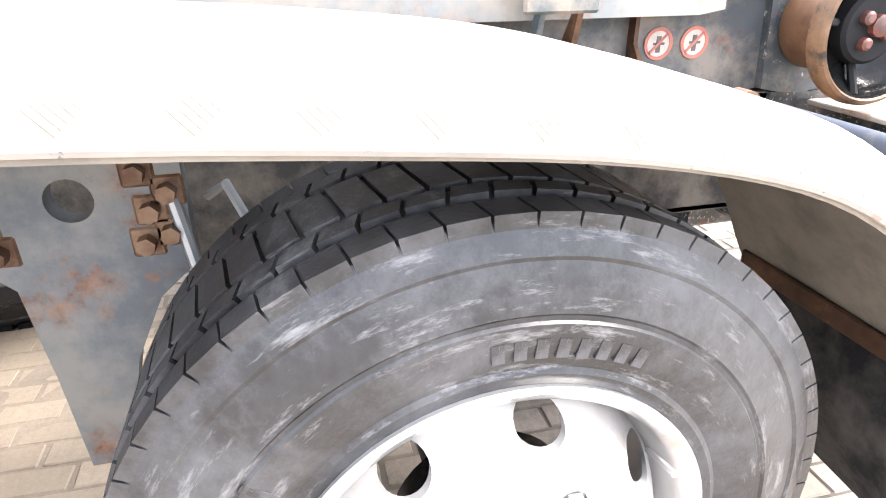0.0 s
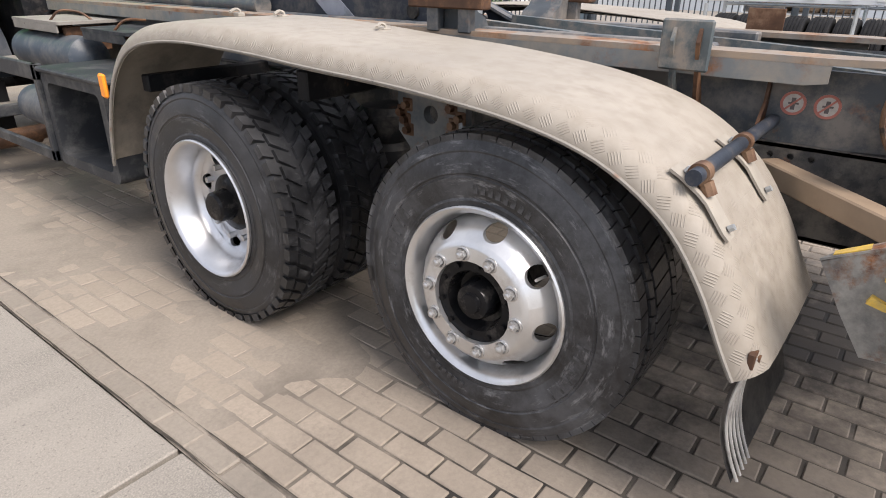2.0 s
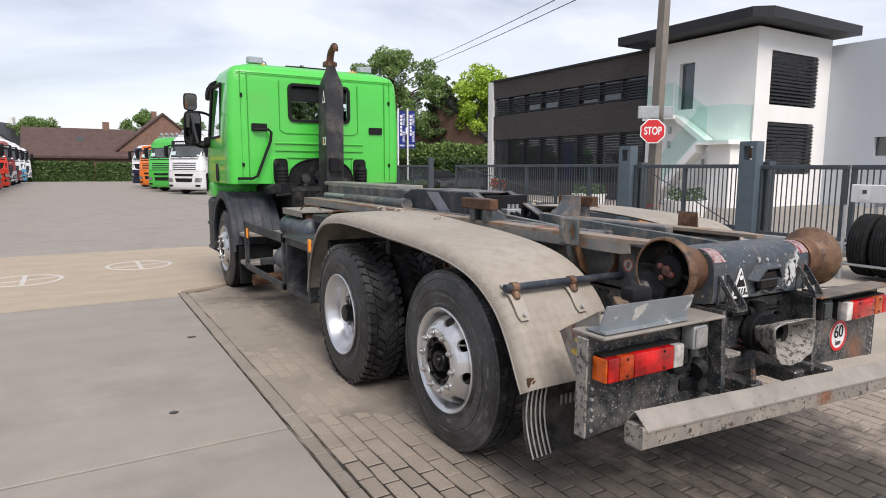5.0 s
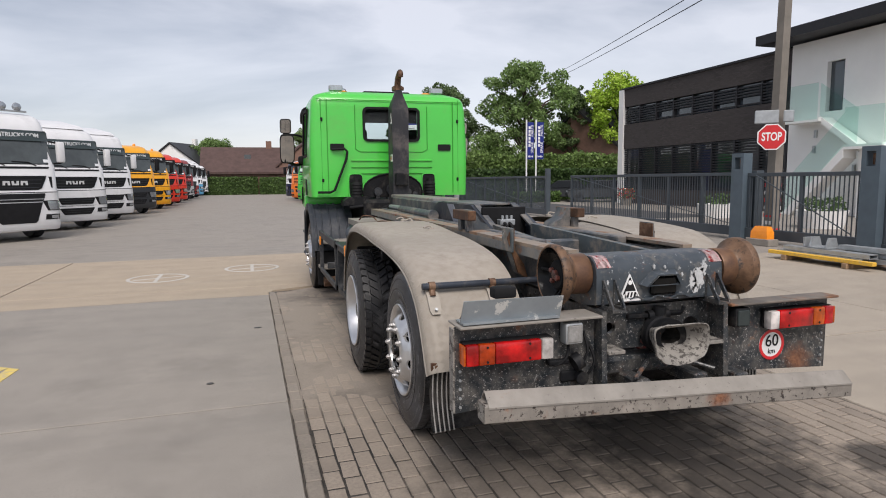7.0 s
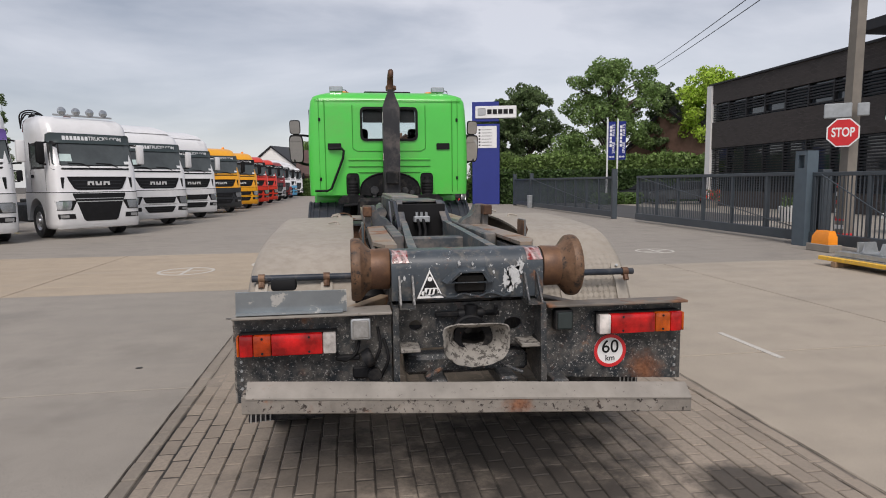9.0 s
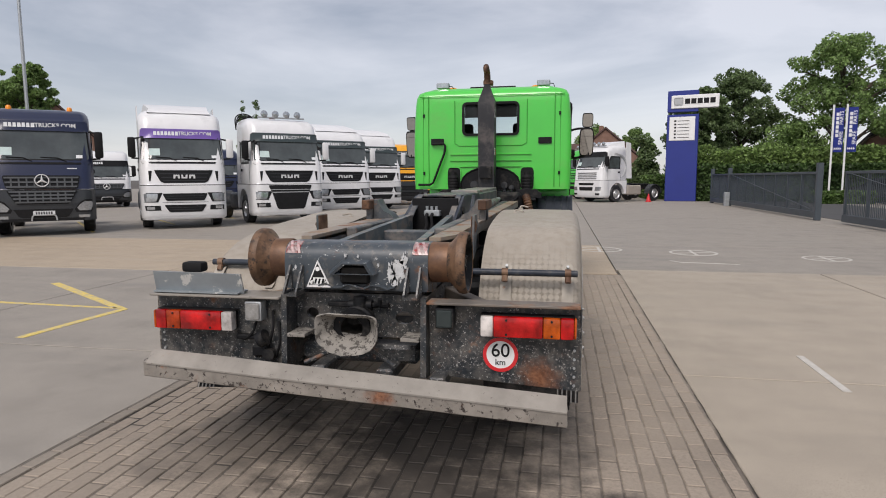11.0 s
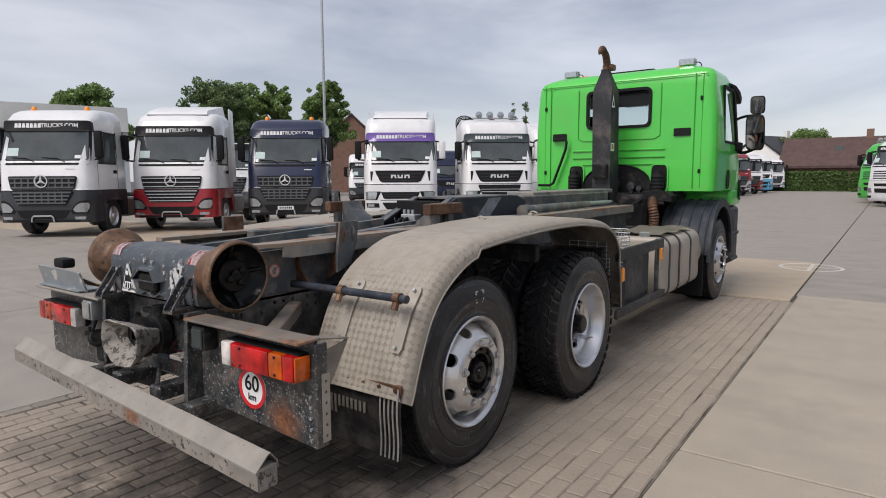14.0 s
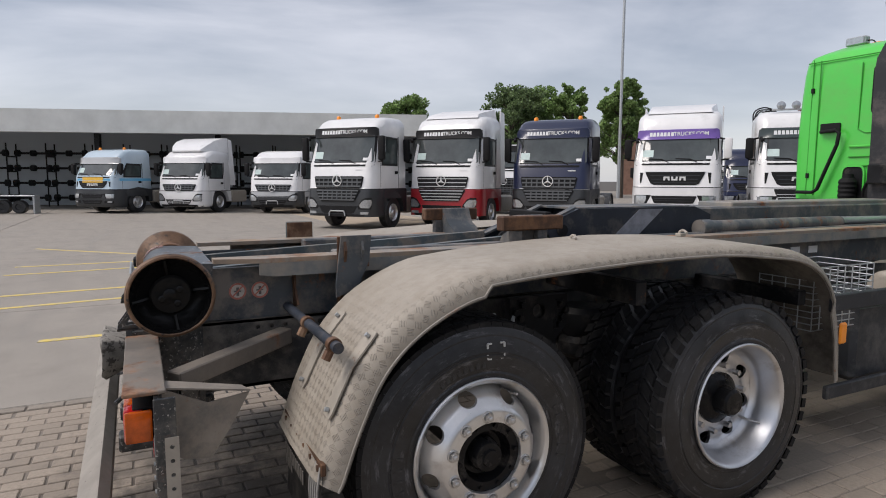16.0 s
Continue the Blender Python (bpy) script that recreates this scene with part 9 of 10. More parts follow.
for y, w in ((8.95, 0.26), (5.40, 0.26)):
    g = thing("tall_gate_pillar", pose(10.0, y, 0), "tall anthracite gate post with a guide roller", "gate post", "gate posts")
    bm = B()
    plate(bm, [(-0.2, 0.0), (0.2, 0.0), (0.2, 2.22), (-0.2, 2.22)], "yz", -0.14, 0.14, [[(-0.1, 1.82), (0.1, 1.82), (0.1, 2.12), (-0.1, 2.12)]])
    part("column", bm, M_post, g)
    bm = B()
    tube(bm, [(0, 0.0, 1.85), (0, 0.0, 2.08)], 0.05, 12)
    part("guide_roller", bm, M_rust_dark, g)
    bm = B()
    box(bm, 0.16, 0.40, -0.34, -0.06, 0.0, 1.78, 0.01)
    part("rear_column", bm, M_gate, g)
for y in (31.75, 19.9, 35.6):
    bm = B()
    box(bm, 10.0, 10.2, y - 0.08, y + 0.08, 0.0, 2.05, 0.01)
    alone("fence_pillar", bm, M_gate, "anthracite square fence post", "fence post", "fence posts")
bm = B()
box(bm, 9.75, 10.0, 31.2, 31.5, 0.0, 0.75, 0.02)
alone("control_box", bm, M_steel, "small pale control box beside the gate", "control box")

# amber flasher box, stacked profiles, tyre rack
bm = B()
rings(bm, [[(-0.1, -0.25, 0), (0.12, -0.25, 0), (0.12, 0.25, 0), (-0.1, 0.25, 0)], [(-0.1, -0.24, 0.16), (0.12, -0.24, 0.16), (0.12, 0.24, 0.16), (-0.1, 0.24, 0.16)], [(-0.04, -0.18, 0.29), (0.1, -0.18, 0.29), (0.1, 0.18, 0.29), (-0.04, 0.18, 0.29)]])
alone("gate_motor_cover", bm, M_orange, "orange plastic gate motor cover on the ground", "gate motor", m=pose(9.55, 7.75, 0.16))
bm = B()
box(bm, 9.4, 9.7, 7.4, 8.1, 0.0, 0.16, 0.01)
alone("motor_plinth", bm, M_slab, "concrete plinth under the gate motor", "plinth")

stack_ = [(8.0, 4.0, 5.8, 0.10), (8.25, 3.6, 5.8, 0.10), (8.5, 2.4, 5.0, 0.10), (8.05, 3.9, 5.7, 0.19), (8.35, 2.2, 4.6, 0.19), (8.3, 2.5, 4.7, 0.28)]
for x, y0, y1, z in stack_:
    bm = B()
    plate(bm, [(x, z), (x + 0.2, z), (x + 0.2, z + 0.08), (x, z + 0.08)], "xz", y0, y1, [[(x + 0.012, z + 0.012), (x + 0.188, z + 0.012), (x + 0.188, z + 0.068), (x + 0.012, z + 0.068)]])
    alone("steel_profile", bm, M_steel, "galvanised steel profile lying on timber bearers", "steel profile", "stacked steel profiles")
bm = B()
box(bm, 7.88, 7.98, 3.7, 5.9, 0.10, 0.17, 0.008)
alone("yellow_beam", bm, M_yellow, "yellow painted beam on the stack", "beam")
for y in (3.0, 4.2, 5.5):
    bm = B()
    box(bm, 7.85, 8.85, y - 0.05, y + 0.05, 0.0, 0.10, 0.006)
    alone("timber_bearer", bm, M_wood, "weathered timber bearer under steel profiles", "timber", "timber bearers")
bm = B()
box(bm, 8.1, 8.45, 4.75, 5.2, 0.275, 0.30, 0.004)
for y in (4.78, 5.13):
    plate(bm, [(8.1, 0.30), (8.4, 0.30), (8.34, 0.48), (8.16, 0.48)], "xz", y, y + 0.03)
box(bm, 8.16, 8.38, 5.3, 5.34, 0.275, 0.46, 0.004)
alone("steel_bracket", bm, M_steel, "galvanised welded bracket on the stack", "bracket")

rack_ = thing("tyre_rack", pose(0, 0, 0), "galvanised rack of new black tyres under a pale name board", "tyre rack")
bm = B()
for y in (1.78, 0.0, -2.0):
    for x in (6.75, 7.65):
        tube(bm, [(x, y, 0), (x, y, 1.38 if x > 7 else 1.10)], 0.025, 8)
for x, z in ((6.8, 0.23), (7.5, 0.12), (7.65, 1.07)):
    tube(bm, [(x, 1.78, z), (x, -2.0, z)], 0.022, 8)
part("rack_frame", bm, M_steel, rack_)
bm = B()
box(bm, 7.60, 7.66, -1.97, 2.13, 1.10, 1.38, 0.01)
nb = part("name_board", bm, M_banner, rack_, "pale name board with small blue emblems")
for i in range(9):
    bm = B()
    box(bm, 7.590, 7.598, 1.93 - 0.42 * i - 0.07, 1.93 - 0.42 * i + 0.07, 1.15, 1.34)
    part("board_field", bm, M_white, nb)
    bm = B()
    box(bm, 7.584, 7.590, 1.93 - 0.42 * i - 0.03, 1.93 - 0.42 * i + 0.03, 1.24, 1.30)
    part("board_emblem", bm, M_tank, nb)
src = None
for i in range(13):
    mm = pose(7.2, 1.60 - 0.30 * i, 0.50, 0, 0, 90)
    if src is None:
        bm = B()
        ribs = [p for k in range(5) for p in ((-0.098 + 0.042 * k, 0.452), (-0.094 + 0.042 * k, 0.463), (-0.074 + 0.042 * k, 0.463), (-0.070 + 0.042 * k, 0.452))]
        lathe(bm, [(-0.12, 0.28), (-0.14, 0.37), (-0.125, 0.445)] + ribs + [(0.125, 0.445), (0.14, 0.37), (0.12, 0.28), (0.0, 0.27)], 40, closed=True)
        src = alone("new_tyre", bm, M_tread, "new black truck tyre standing in the rack", "tyre", "tyres in the rack", m=mm)
    else:
        copy_thing(src, mm)
for x, y in ((6.0, -0.9), (6.3, -1.4), (6.1, -2.0)):
    bm = B()
    lathe(bm, [(-0.14, 0.29), (-0.13, 0.30), (-0.05, 0.27), (0.0, 0.22), (0.02, 0.16), (0.02, 0.10), (0.0, 0.10), (0.0, 0.15), (-0.02, 0.2), (-0.07, 0.255), (-0.14, 0.28)], 32, Matrix.Translation((0, 0, 0)), closed=True)
    alone("loose_rim", bm, M_rim, "bare steel rim standing by the tyre rack", "wheel rim", "loose rims", m=pose(x, y, 0.30, 0, 8, 200))

# stop sign on the leaning concrete pole
pole = thing("utility_pole", pose(11.25, 9.15, 0), "leaning concrete utility pole with a red and white painted foot", "utility pole")
bm = B()
rings(bm, [[(-a, -b, 0), (a, -b, 0), (a, b, 0), (-a, b, 0)] for a, b in ((0.135, 0.135),)] + [[(dx - a, dy - a, z), (dx + a, dy - a, z), (dx + a, dy + a, z), (dx - a, dy + a, z)] for dx, dy, a, z in ((-0.05, -0.09, 0.12, 3.0), (-0.18, -0.32, 0.10, 9.0))])
part("shaft", bm, M_pole, pole)
for i in range(7):
    bm = B()
    box(bm, -0.142, 0.142, -0.142, 0.142, 0.15 + 0.2 * i, 0.25 + 0.2 * i)
    part("foot_band", bm, M_signred if i % 2 == 0 else M_white, pole)
bm = B()
plate(bm, [(0.33 * math.cos(radians(22.5 + 45 * k)) / math.cos(radians(22.5)), 0.33 * math.sin(radians(22.5 + 45 * k)) / math.cos(radians(22.5))) for k in range(8)], "xz", -0.006, 0.006)
sign_m = pose(10.86, 8.90, 2.64, 0, 0, -42)
ss = alone("stop_sign", bm, M_white, "red octagonal stop sign with white letters on the pole", "road sign", m=sign_m)
bm = B()
plate(bm, [(0.30 * math.cos(radians(22.5 + 45 * k)) / math.cos(radians(22.5)), 0.30 * math.sin(radians(22.5 + 45 * k)) / math.cos(radians(22.5))) for k in range(8)], "xz", -0.010, -0.006)
part("sign_face", bm, M_signred, ss)
words("sign_text", "STOP", 0.235, M_white, ss, pose(0, -0.012, 0, 90) @ Matrix.Diagonal((0.82, 1.25, 1, 1)), 0.002, 0.006)
bm = B()
box(bm, -0.46, 0.10, -0.04, 0.04, -0.17, 0.17, 0.02)
box(bm, 0.2, 0.44, -0.04, 0.04, -0.15, 0.15, 0.02)
alone("sign_back_plate", bm, M_steel, "blank grey sign plates strapped to the pole", "road sign", m=pose(10.95, 8.92, 3.16, 0, 0, -42))
for i in range(2):
    bm = B()
    p0, p1 = Vector((11.0, 8.8, 7.2 + 0.35 * i)), Vector((33.6, 70, 13.2 + 0.5 * i))
    tube(bm, [p0.lerp(p1, k / 12) - Vector((0, 0, 0.25 * (1 - (2 * k / 12 - 1) ** 2))) for k in range(13)], 0.018, 5)
    alone("overhead_cable", bm, M_dark, "thin dark overhead cable", "cable", "overhead cables")

# blue totem
tot = thing("totem_sign", pose(8.75, 38.3, 0, 0, 0, -14), "tall blue totem sign with a white name panel and list board", "totem sign")
bm = B()
box(bm, -0.95, 0.95, -0.25, 0.25, 0.0, 5.55, 0.03)
part("totem_body", bm, M_blue, tot)
bm = B()
box(bm, -0.95, 0.9, -0.27, 0.27, 5.70, 7.05, 0.03)
part("totem_head", bm, M_blue, tot)
bm = B()
box(bm, -0.72, 2.1, -0.34, 0.10, 5.92, 6.75, 0.03)
npn = part("name_panel", bm, M_white, tot, "white name panel")
bm = B()
for i in range(5):
    box(bm, 0.1 + 0.37 * i, 0.1 + 0.37 * i + 0.3, -0.36, -0.338, 6.2, 6.52)
part("name_marking", bm, M_signink, npn)
bm = B()
box(bm, -0.55, 0.0, -0.36, -0.338, 6.15, 6.6, 0.05)
part("name_emblem", bm, P_silver, npn)
bm = B()
box(bm, -0.8, 0.75, -0.28, -0.24, 3.9, 5.4, 0.02)
lb = part("list_board", bm, M_white, tot)
for i in range(6):
    bm = B()
    box(bm, -0.5, -0.38, -0.292, -0.278, 4.05 + 0.21 * i, 4.15 + 0.21 * i)
    box(bm, -0.3, 0.4, -0.292, -0.278, 4.08 + 0.21 * i, 4.11 + 0.21 * i)
    part("list_line", bm, M_signink, lb)
bm = B()
lathe(bm, [(0, 0.0), (0.0, 0.2), (0.04, 0.2), (0.05, 0.15), (0.5, 0.03), (0.52, 0)], 16, Matrix.Translation((6.6, 37.0, 0)) @ pose(0, 0, 0, 0, -90, 0))
alone("traffic_cone", bm, M_signred, "red and white traffic cone", "traffic cone")
# blue flags on poles
for x, y in ((16.75, 36.2), (17.37, 35.95)):
    f = thing("flag_pole", Matrix.Translation((x, y, 0)) @ Matrix.Scale(1.17, 4), "white pole with a tall blue banner", "flag pole", "flag poles")
    bm = B()
    tube(bm, [(0, 0, 0), (0, 0, 4.9)], 0.05, 8)
    part("pole", bm, M_white, f)
    bm = B()
    plate(bm, [(0.06, 2.55), (0.50, 2.55), (0.50, 4.75), (0.06, 4.75)], "xz", -0.01, 0.01)
    bn = part("banner", bm, M_blue, f, "blue banner with white marks")
    bm = B()
    for i in range(6):
        box(bm, 0.13, 0.26, -0.02, -0.01, 3.3 + 0.21 * i, 3.46 + 0.21 * i)
    for i in range(4):
        plate(bm, [(0.10 + 0.09 * i, 2.65), (0.17 + 0.09 * i, 2.72), (0.10 + 0.09 * i, 2.79)], "xz", -0.02, -0.01)
    part("banner_marking", bm, M_white, bn)
    for word, z in (("SPARE", 3.25), ("PARTS", 4.25)):
        words("banner_text", word, 0.24, M_white, bn, pose(0.38, -0.012, z, 90) @ pose(0, 0, 0, 0, 0, 90), 0.002, 0.002)
# street outside the gate
bm = B()
box(bm, 10.9, 16.5, 17.0, 60, 0.0, 0.012)
alone("street", bm, M_asphalt, "grey asphalt street outside the gate", "road", kind="structure")

# ---- office building ----
bld = thing("office_building", pose(0, 0, 0), "two-storey dark brick office with louvred windows and white stair block", "building")


def wall_box(name, mt, *a, label=""):
    b_ = B()
    box(b_, *a, 0.0)
    return part(name, b_, mt, bld, label)


wall_box("dark_wall", M_darkbrick, 21.5, 34, 18.2, 31.2, 0, 7.2, label="dark brick facade")
for z0, z1 in ((0.0, 0.9), (3.45, 5.0), (6.1, 7.2)):
    wall_box("brick_band", M_darkbrick, 21.2, 21.5, 18.2, 31.0, z0, z1)
wall_box("end_pier", M_wallwhite, 21.1, 22.0, 31.0, 31.5, 0, 7.2)
wall_box("parapet", M_blind, 21.1, 34, 18.2, 31.3, 7.2, 7.3)
for z0, z1 in ((0.9, 3.45), (5.0, 6.1)):
    n = 8
    for k in range(n):
        y0 = 18.3 + 12.7 * k / n
        b_ = B()
        box(b_, 21.42, 21.46, y0 + 0.05, y0 + 12.7 / n - 0.05, z0, z1)
        wn_ = part("window", b_, M_window, bld)
        b_ = B()
        box(b_, 21.22, 21.45, y0 - 0.05, y0 + 0.05, z0, z1)
        part("window_post", b_, M_blind, bld)
        b_ = B()
        box(b_, 21.24, 21.29, y0 + 0.06, y0 + 12.7 / n - 0.06, -0.035, 0.035, 0, pose(0, 0, 0))
        sl = part("louvre", b_, M_blind, wn_, "", pose(0, 0, z0 + 0.1))
        kk = 1
        drop = 0.55 if (z0 > 4 and k in (1, 4, 5)) else (0.75 if k == 2 else 1.0)
        while z0 + 0.1 + 0.14 * kk < z1 - 0.04:
            if (z1 - (z0 + 0.1 + 0.14 * kk)) / (z1 - z0) < drop:
                again(sl, pose(0, 0, z0 + 0.1 + 0.14 * kk), wn_)
            kk += 1
# white block with two louvred windows, a door and glass stairs
b_ = B()
plate(b_, [(18.2, 0), (12.65, 0), (12.65, 7.35), (18.2, 7.35)], "yz", 21.2, 21.5, [[(16.4, 4.3), (15.6, 4.3), (15.6, 6.35), (16.4, 6.35)]])
part("white_wall", b_, M_wallwhite, bld, "white rendered wall")
b_ = B()
plate(b_, [(21.502, 0), (26.7, 0), (26.7, 7.35), (21.502, 7.35)], "xz", 12.65, 12.95, [[(22.2, 4.3), (25.6, 4.3), (25.6, 6.5), (22.2, 6.5)], [(22.2, 1.4), (25.6, 1.4), (25.6, 3.6), (22.2, 3.6)]])
part("white_wall", b_, M_wallwhite, bld, "white rendered wall")
wall_box("stair_core", M_wallwhite, 21.6, 26.6, 13.0, 18.1, 0, 7.3)
b_ = B()
box(b_, 21.42, 21.46, 15.6, 16.4, 4.3, 6.35)
part("upper_door", b_, M_window, bld, "dark glazed upper door")
for z0, z1 in ((1.4, 3.6), (4.3, 6.5)):
    b_ = B()
    box(b_, 22.2, 25.6, 12.86, 12.9, z0, z1)
    wn_ = part("window", b_, M_window, bld)
    for k in range(int((z1 - z0) / 0.15)):
        b_ = B()
        box(b_, 22.2, 25.6, 12.60, 12.66, z0 + 0.08 + 0.15 * k, z0 + 0.16 + 0.15 * k)
        part("louvre", b_, M_blind, wn_)
b_ = B()
plate(b_, [(20.0, 19.1), (20.0, 12.2), (20.6, 11.7), (27.2, 11.7), (27.2, 19.1)], "xy", 7.45, 7.85)
part("roof_slab", b_, M_blind, bld, "dark overhanging roof slab")
def stair_piece(name, label, *boxes):
    b_ = B()
    for q in boxes:
        box(b_, *q)
    return part(name, b_, M_wallwhite, bld, label)


stair_piece("upper_landing", "white landing before the upper door", (20.4, 21.2, 16.0, 17.75, 3.86, 4.02))
stair_piece("lower_landing", "white lower landing", (19.8, 21.2, 12.75, 14.3, 2.62, 2.80))
stair_piece("landing_wall", "white wall under the landing", (20.25, 21.2, 12.95, 14.0, 0.0, 2.62))
for pts, x0, x1 in (([(14.3, 2.8), (16.0, 4.02), (16.0, 3.76), (14.3, 2.54)], 20.55, 21.15), ([(14.3, 2.8), (17.1, 0.0), (16.6, 0.0), (14.3, 2.30)], 19.8, 20.5)):
    b_ = B()
    plate(b_, pts, "yz", x0, x1)
    part("stair_flight", b_, M_wallwhite, bld, "white outside stair flight")
for pts, x in (([(16.05, 3.95), (17.75, 3.95), (17.75, 5.42), (16.05, 5.42)], 20.38), ([(12.75, 2.72), (14.3, 2.72), (14.3, 4.20), (12.75, 4.20)], 19.78), ([(14.32, 2.9), (16.03, 4.1), (16.03, 5.4), (14.32, 4.2)], 20.50), ([(14.32, 2.7), (17.0, 0.05), (17.0, 1.3), (14.32, 4.0)], 19.78)):
    b_ = B()
    plate(b_, pts, "yz", x - 0.01, x + 0.01)
    gl = part("glass_balustrade", b_, M_frost, bld, "greenish glass balustrade")
    gl.visible_shadow = False
b_ = B()
plate(b_, [(19.8, 2.72), (21.2, 2.72), (21.2, 4.20), (19.8, 4.20)], "xz", 12.72, 12.74)
gl = part("glass_balustrade", b_, M_frost, bld, "greenish glass balustrade")
gl.visible_shadow = False
for y, z in ((16.8, 2.75), (14.9, 1.9), (16.75, 3.4)):
    b_ = B()
    box(b_, 21.10, 21.2, y - 0.06, y + 0.06, z - 0.16, z + 0.16, 0.01)
    part("wall_lamp", b_, M_steel, bld, "small grey wall lamp")
hall_r = thing("metal_hall", pose(0, 0, 0), "pale grey metal-clad hall with a dark loading opening", "building")
bm = B()
plate(bm, [(12.65, 0), (-16, 0), (-16, 7.1), (12.65, 7.1)], "yz", 26.7, 27.0, [[(9.2, 2.2), (10.6, 2.2), (10.6, 3.0), (9.2, 3.0)], [(6.2, 0.02), (2.0, 0.02), (2.0, 5.0), (6.2, 5.0)], [(0.5, 0.02), (-4.0, 0.02), (-4.0, 5.0), (0.5, 5.0)]])
part("cladding", bm, M_hall, hall_r)
bm = B()
box(bm, 27.0, 40, -16, 12.65, 7.0, 7.1)
box(bm, 39.8, 40, -16, 12.65, 0, 7.0)
part("hall_shell", bm, M_hall, hall_r)
bm = B()
box(bm, 26.9, 26.95, 9.2, 10.6, 2.2, 3.0)
part("window", bm, M_window, hall_r)
for y in (5.5, 4.2, 3.0, -0.5, -2, -3.2):
    bm = B()
    box(bm, 29, 31, y - 0.5, y + 0.5, 0.0, 2.6, 0.05)
    alone("stored_crate", bm, M_wood, "stacked wooden crate inside the hall", "crate", "crates in the hall")
# planters and parked cars behind the fence
L_planter = mat("planter_green", (0.06, 0.11, 0.03), 0.6, var=0.4, bump=0)
for x, y in ((15.9, 16.5), (15.1, 11.0)):
    g = thing("planter", pose(x, y, 0, 0, 0, 0), "white planter with low green plants", "planter", "white planters")
    bm = B()
    lathe(bm, [(0, 0), (0.0, 0.62), (0.55, 0.75), (0.55, 0.68), (0.3, 0.6), (0.3, 0)], 24, pose(0, 0, 0, 0, -90, 0))
    part("pot", bm, M_wallwhite, g)
    bm = B()
    for k in range(260):
        a, r, z = random.uniform(0, 6.28), 0.65 * random.random() ** 0.5, random.uniform(0.5, 0.95)
        c = Vector((r * math.cos(a), r * math.sin(a), z))
        u, v = Vector((random.gauss(0, 1), random.gauss(0, 1), random.gauss(0, 1))).normalized() * 0.06, Vector((random.gauss(0, 1), random.gauss(0, 1), random.gauss(0, 1))).normalized() * 0.06
        bm.faces.new([bm.verts.new(c + u), bm.verts.new(c + v), bm.verts.new(c - u), bm.verts.new(c - v)])
    tagged(part("foliage", bm, L_planter, g), kind="stuff")


M_carglass = mat("dark_car_glass", (0.012, 0.014, 0.016), 0.22, var=0.2, bump=0)


def car(m, label, mt):
    c = thing("parked_car", m, label, "car", "cars behind the fence")
    bm = B()
    prof_ = [(-2.1, 0.35), (2.05, 0.35), (2.12, 0.62), (2.0, 0.82), (1.15, 0.95), (-1.75, 1.0), (-2.1, 0.85)]
    loops = [[(x * (0.92 if abs(x) > 0.8 else 1), y, z) for y, z in prof_] for x in (-0.86, -0.80, 0.80, 0.86)]
    rings(bm, [[(-0.80, y * 0.98, z - 0.02) for y, z in prof_], [(-0.87, y, z) for y, z in prof_], [(0.87, y, z) for y, z in prof_], [(0.80, y * 0.98, z - 0.02) for y, z in prof_]])
    part("body", bm, mt, c, "", None, 30)
    bm = B()
    rings(bm, [[(x, 1.1, 0.95), (x, -1.7, 0.98), (x * 0.86, -1.25, 1.42), (x * 0.86, 0.35, 1.44)] for x in (-0.8, 0.8)])
    part("glasshouse", bm, M_carglass, c)
    bm = B()
    box(bm, -0.68, 0.68, -1.2, 0.3, 1.41, 1.47, 0.02)
    part("roof", bm, mt, c)
    for s in (-1, 1):
        for y in (-1.3, 1.35):
            bm = B()
            lathe(bm, [(-0.2, 0.2), (-0.2, 0.31), (0, 0.31), (0.0, 0.2), (-0.03, 0.19), (-0.03, 0.0)], 20, Matrix.Translation((s * 0.86, y, 0.32)) @ pose(0, 0, 0, 0, 0, 0 if s > 0 else 180))
            part("wheel", bm, M_rubber, c)
        bm = B()
        box(bm, s * 0.55 - 0.18, s * 0.55 + 0.18, 2.0, 2.1, 0.62, 0.76, 0.02)
        part("headlight", bm, M_lamp, c)


car(pose(19.6, 36.3, 0.0, 0, 0, 62), "black hatchback parked before the hedge", P_grey)
car(pose(20.8, 33.4, 0.0, 0, 0, 66), "dark grey car parked beside the office", paint("dark_grey_car", (0.05, 0.055, 0.06)))
g = thing("flower_tub", pose(19.3, 27.8, 0), "grey tub with a bush of red flowers", "flower tub")
bm = B()
lathe(bm, [(0, 0), (0.0, 0.30), (0.40, 0.38), (0.40, 0.33), (0.3, 0.30), (0.3, 0)], 20, pose(0, 0, 0, 0, -90, 0))
part("pot", bm, M_slab, g)
for nm, mt_, cnt in (("foliage", L_planter, 160), ("blossom", P_brightred, 110)):
    bm = B()
    for _ in range(cnt):
        a, r, z = random.uniform(0, 6.28), 0.52 * random.random() ** 0.5, random.uniform(0.40, 1.0)
        c = Vector((r * math.cos(a), r * math.sin(a), z))
        u, v = Vector((random.gauss(0, 1), random.gauss(0, 1), random.gauss(0, 1))).normalized() * 0.06, Vector((random.gauss(0, 1), random.gauss(0, 1), random.gauss(0, 1))).normalized() * 0.06
        bm.faces.new([bm.verts.new(c + u), bm.verts.new(c + v), bm.verts.new(c - u), bm.verts.new(c - v)])
    tagged(part(nm, bm, mt_, g), kind="stuff")

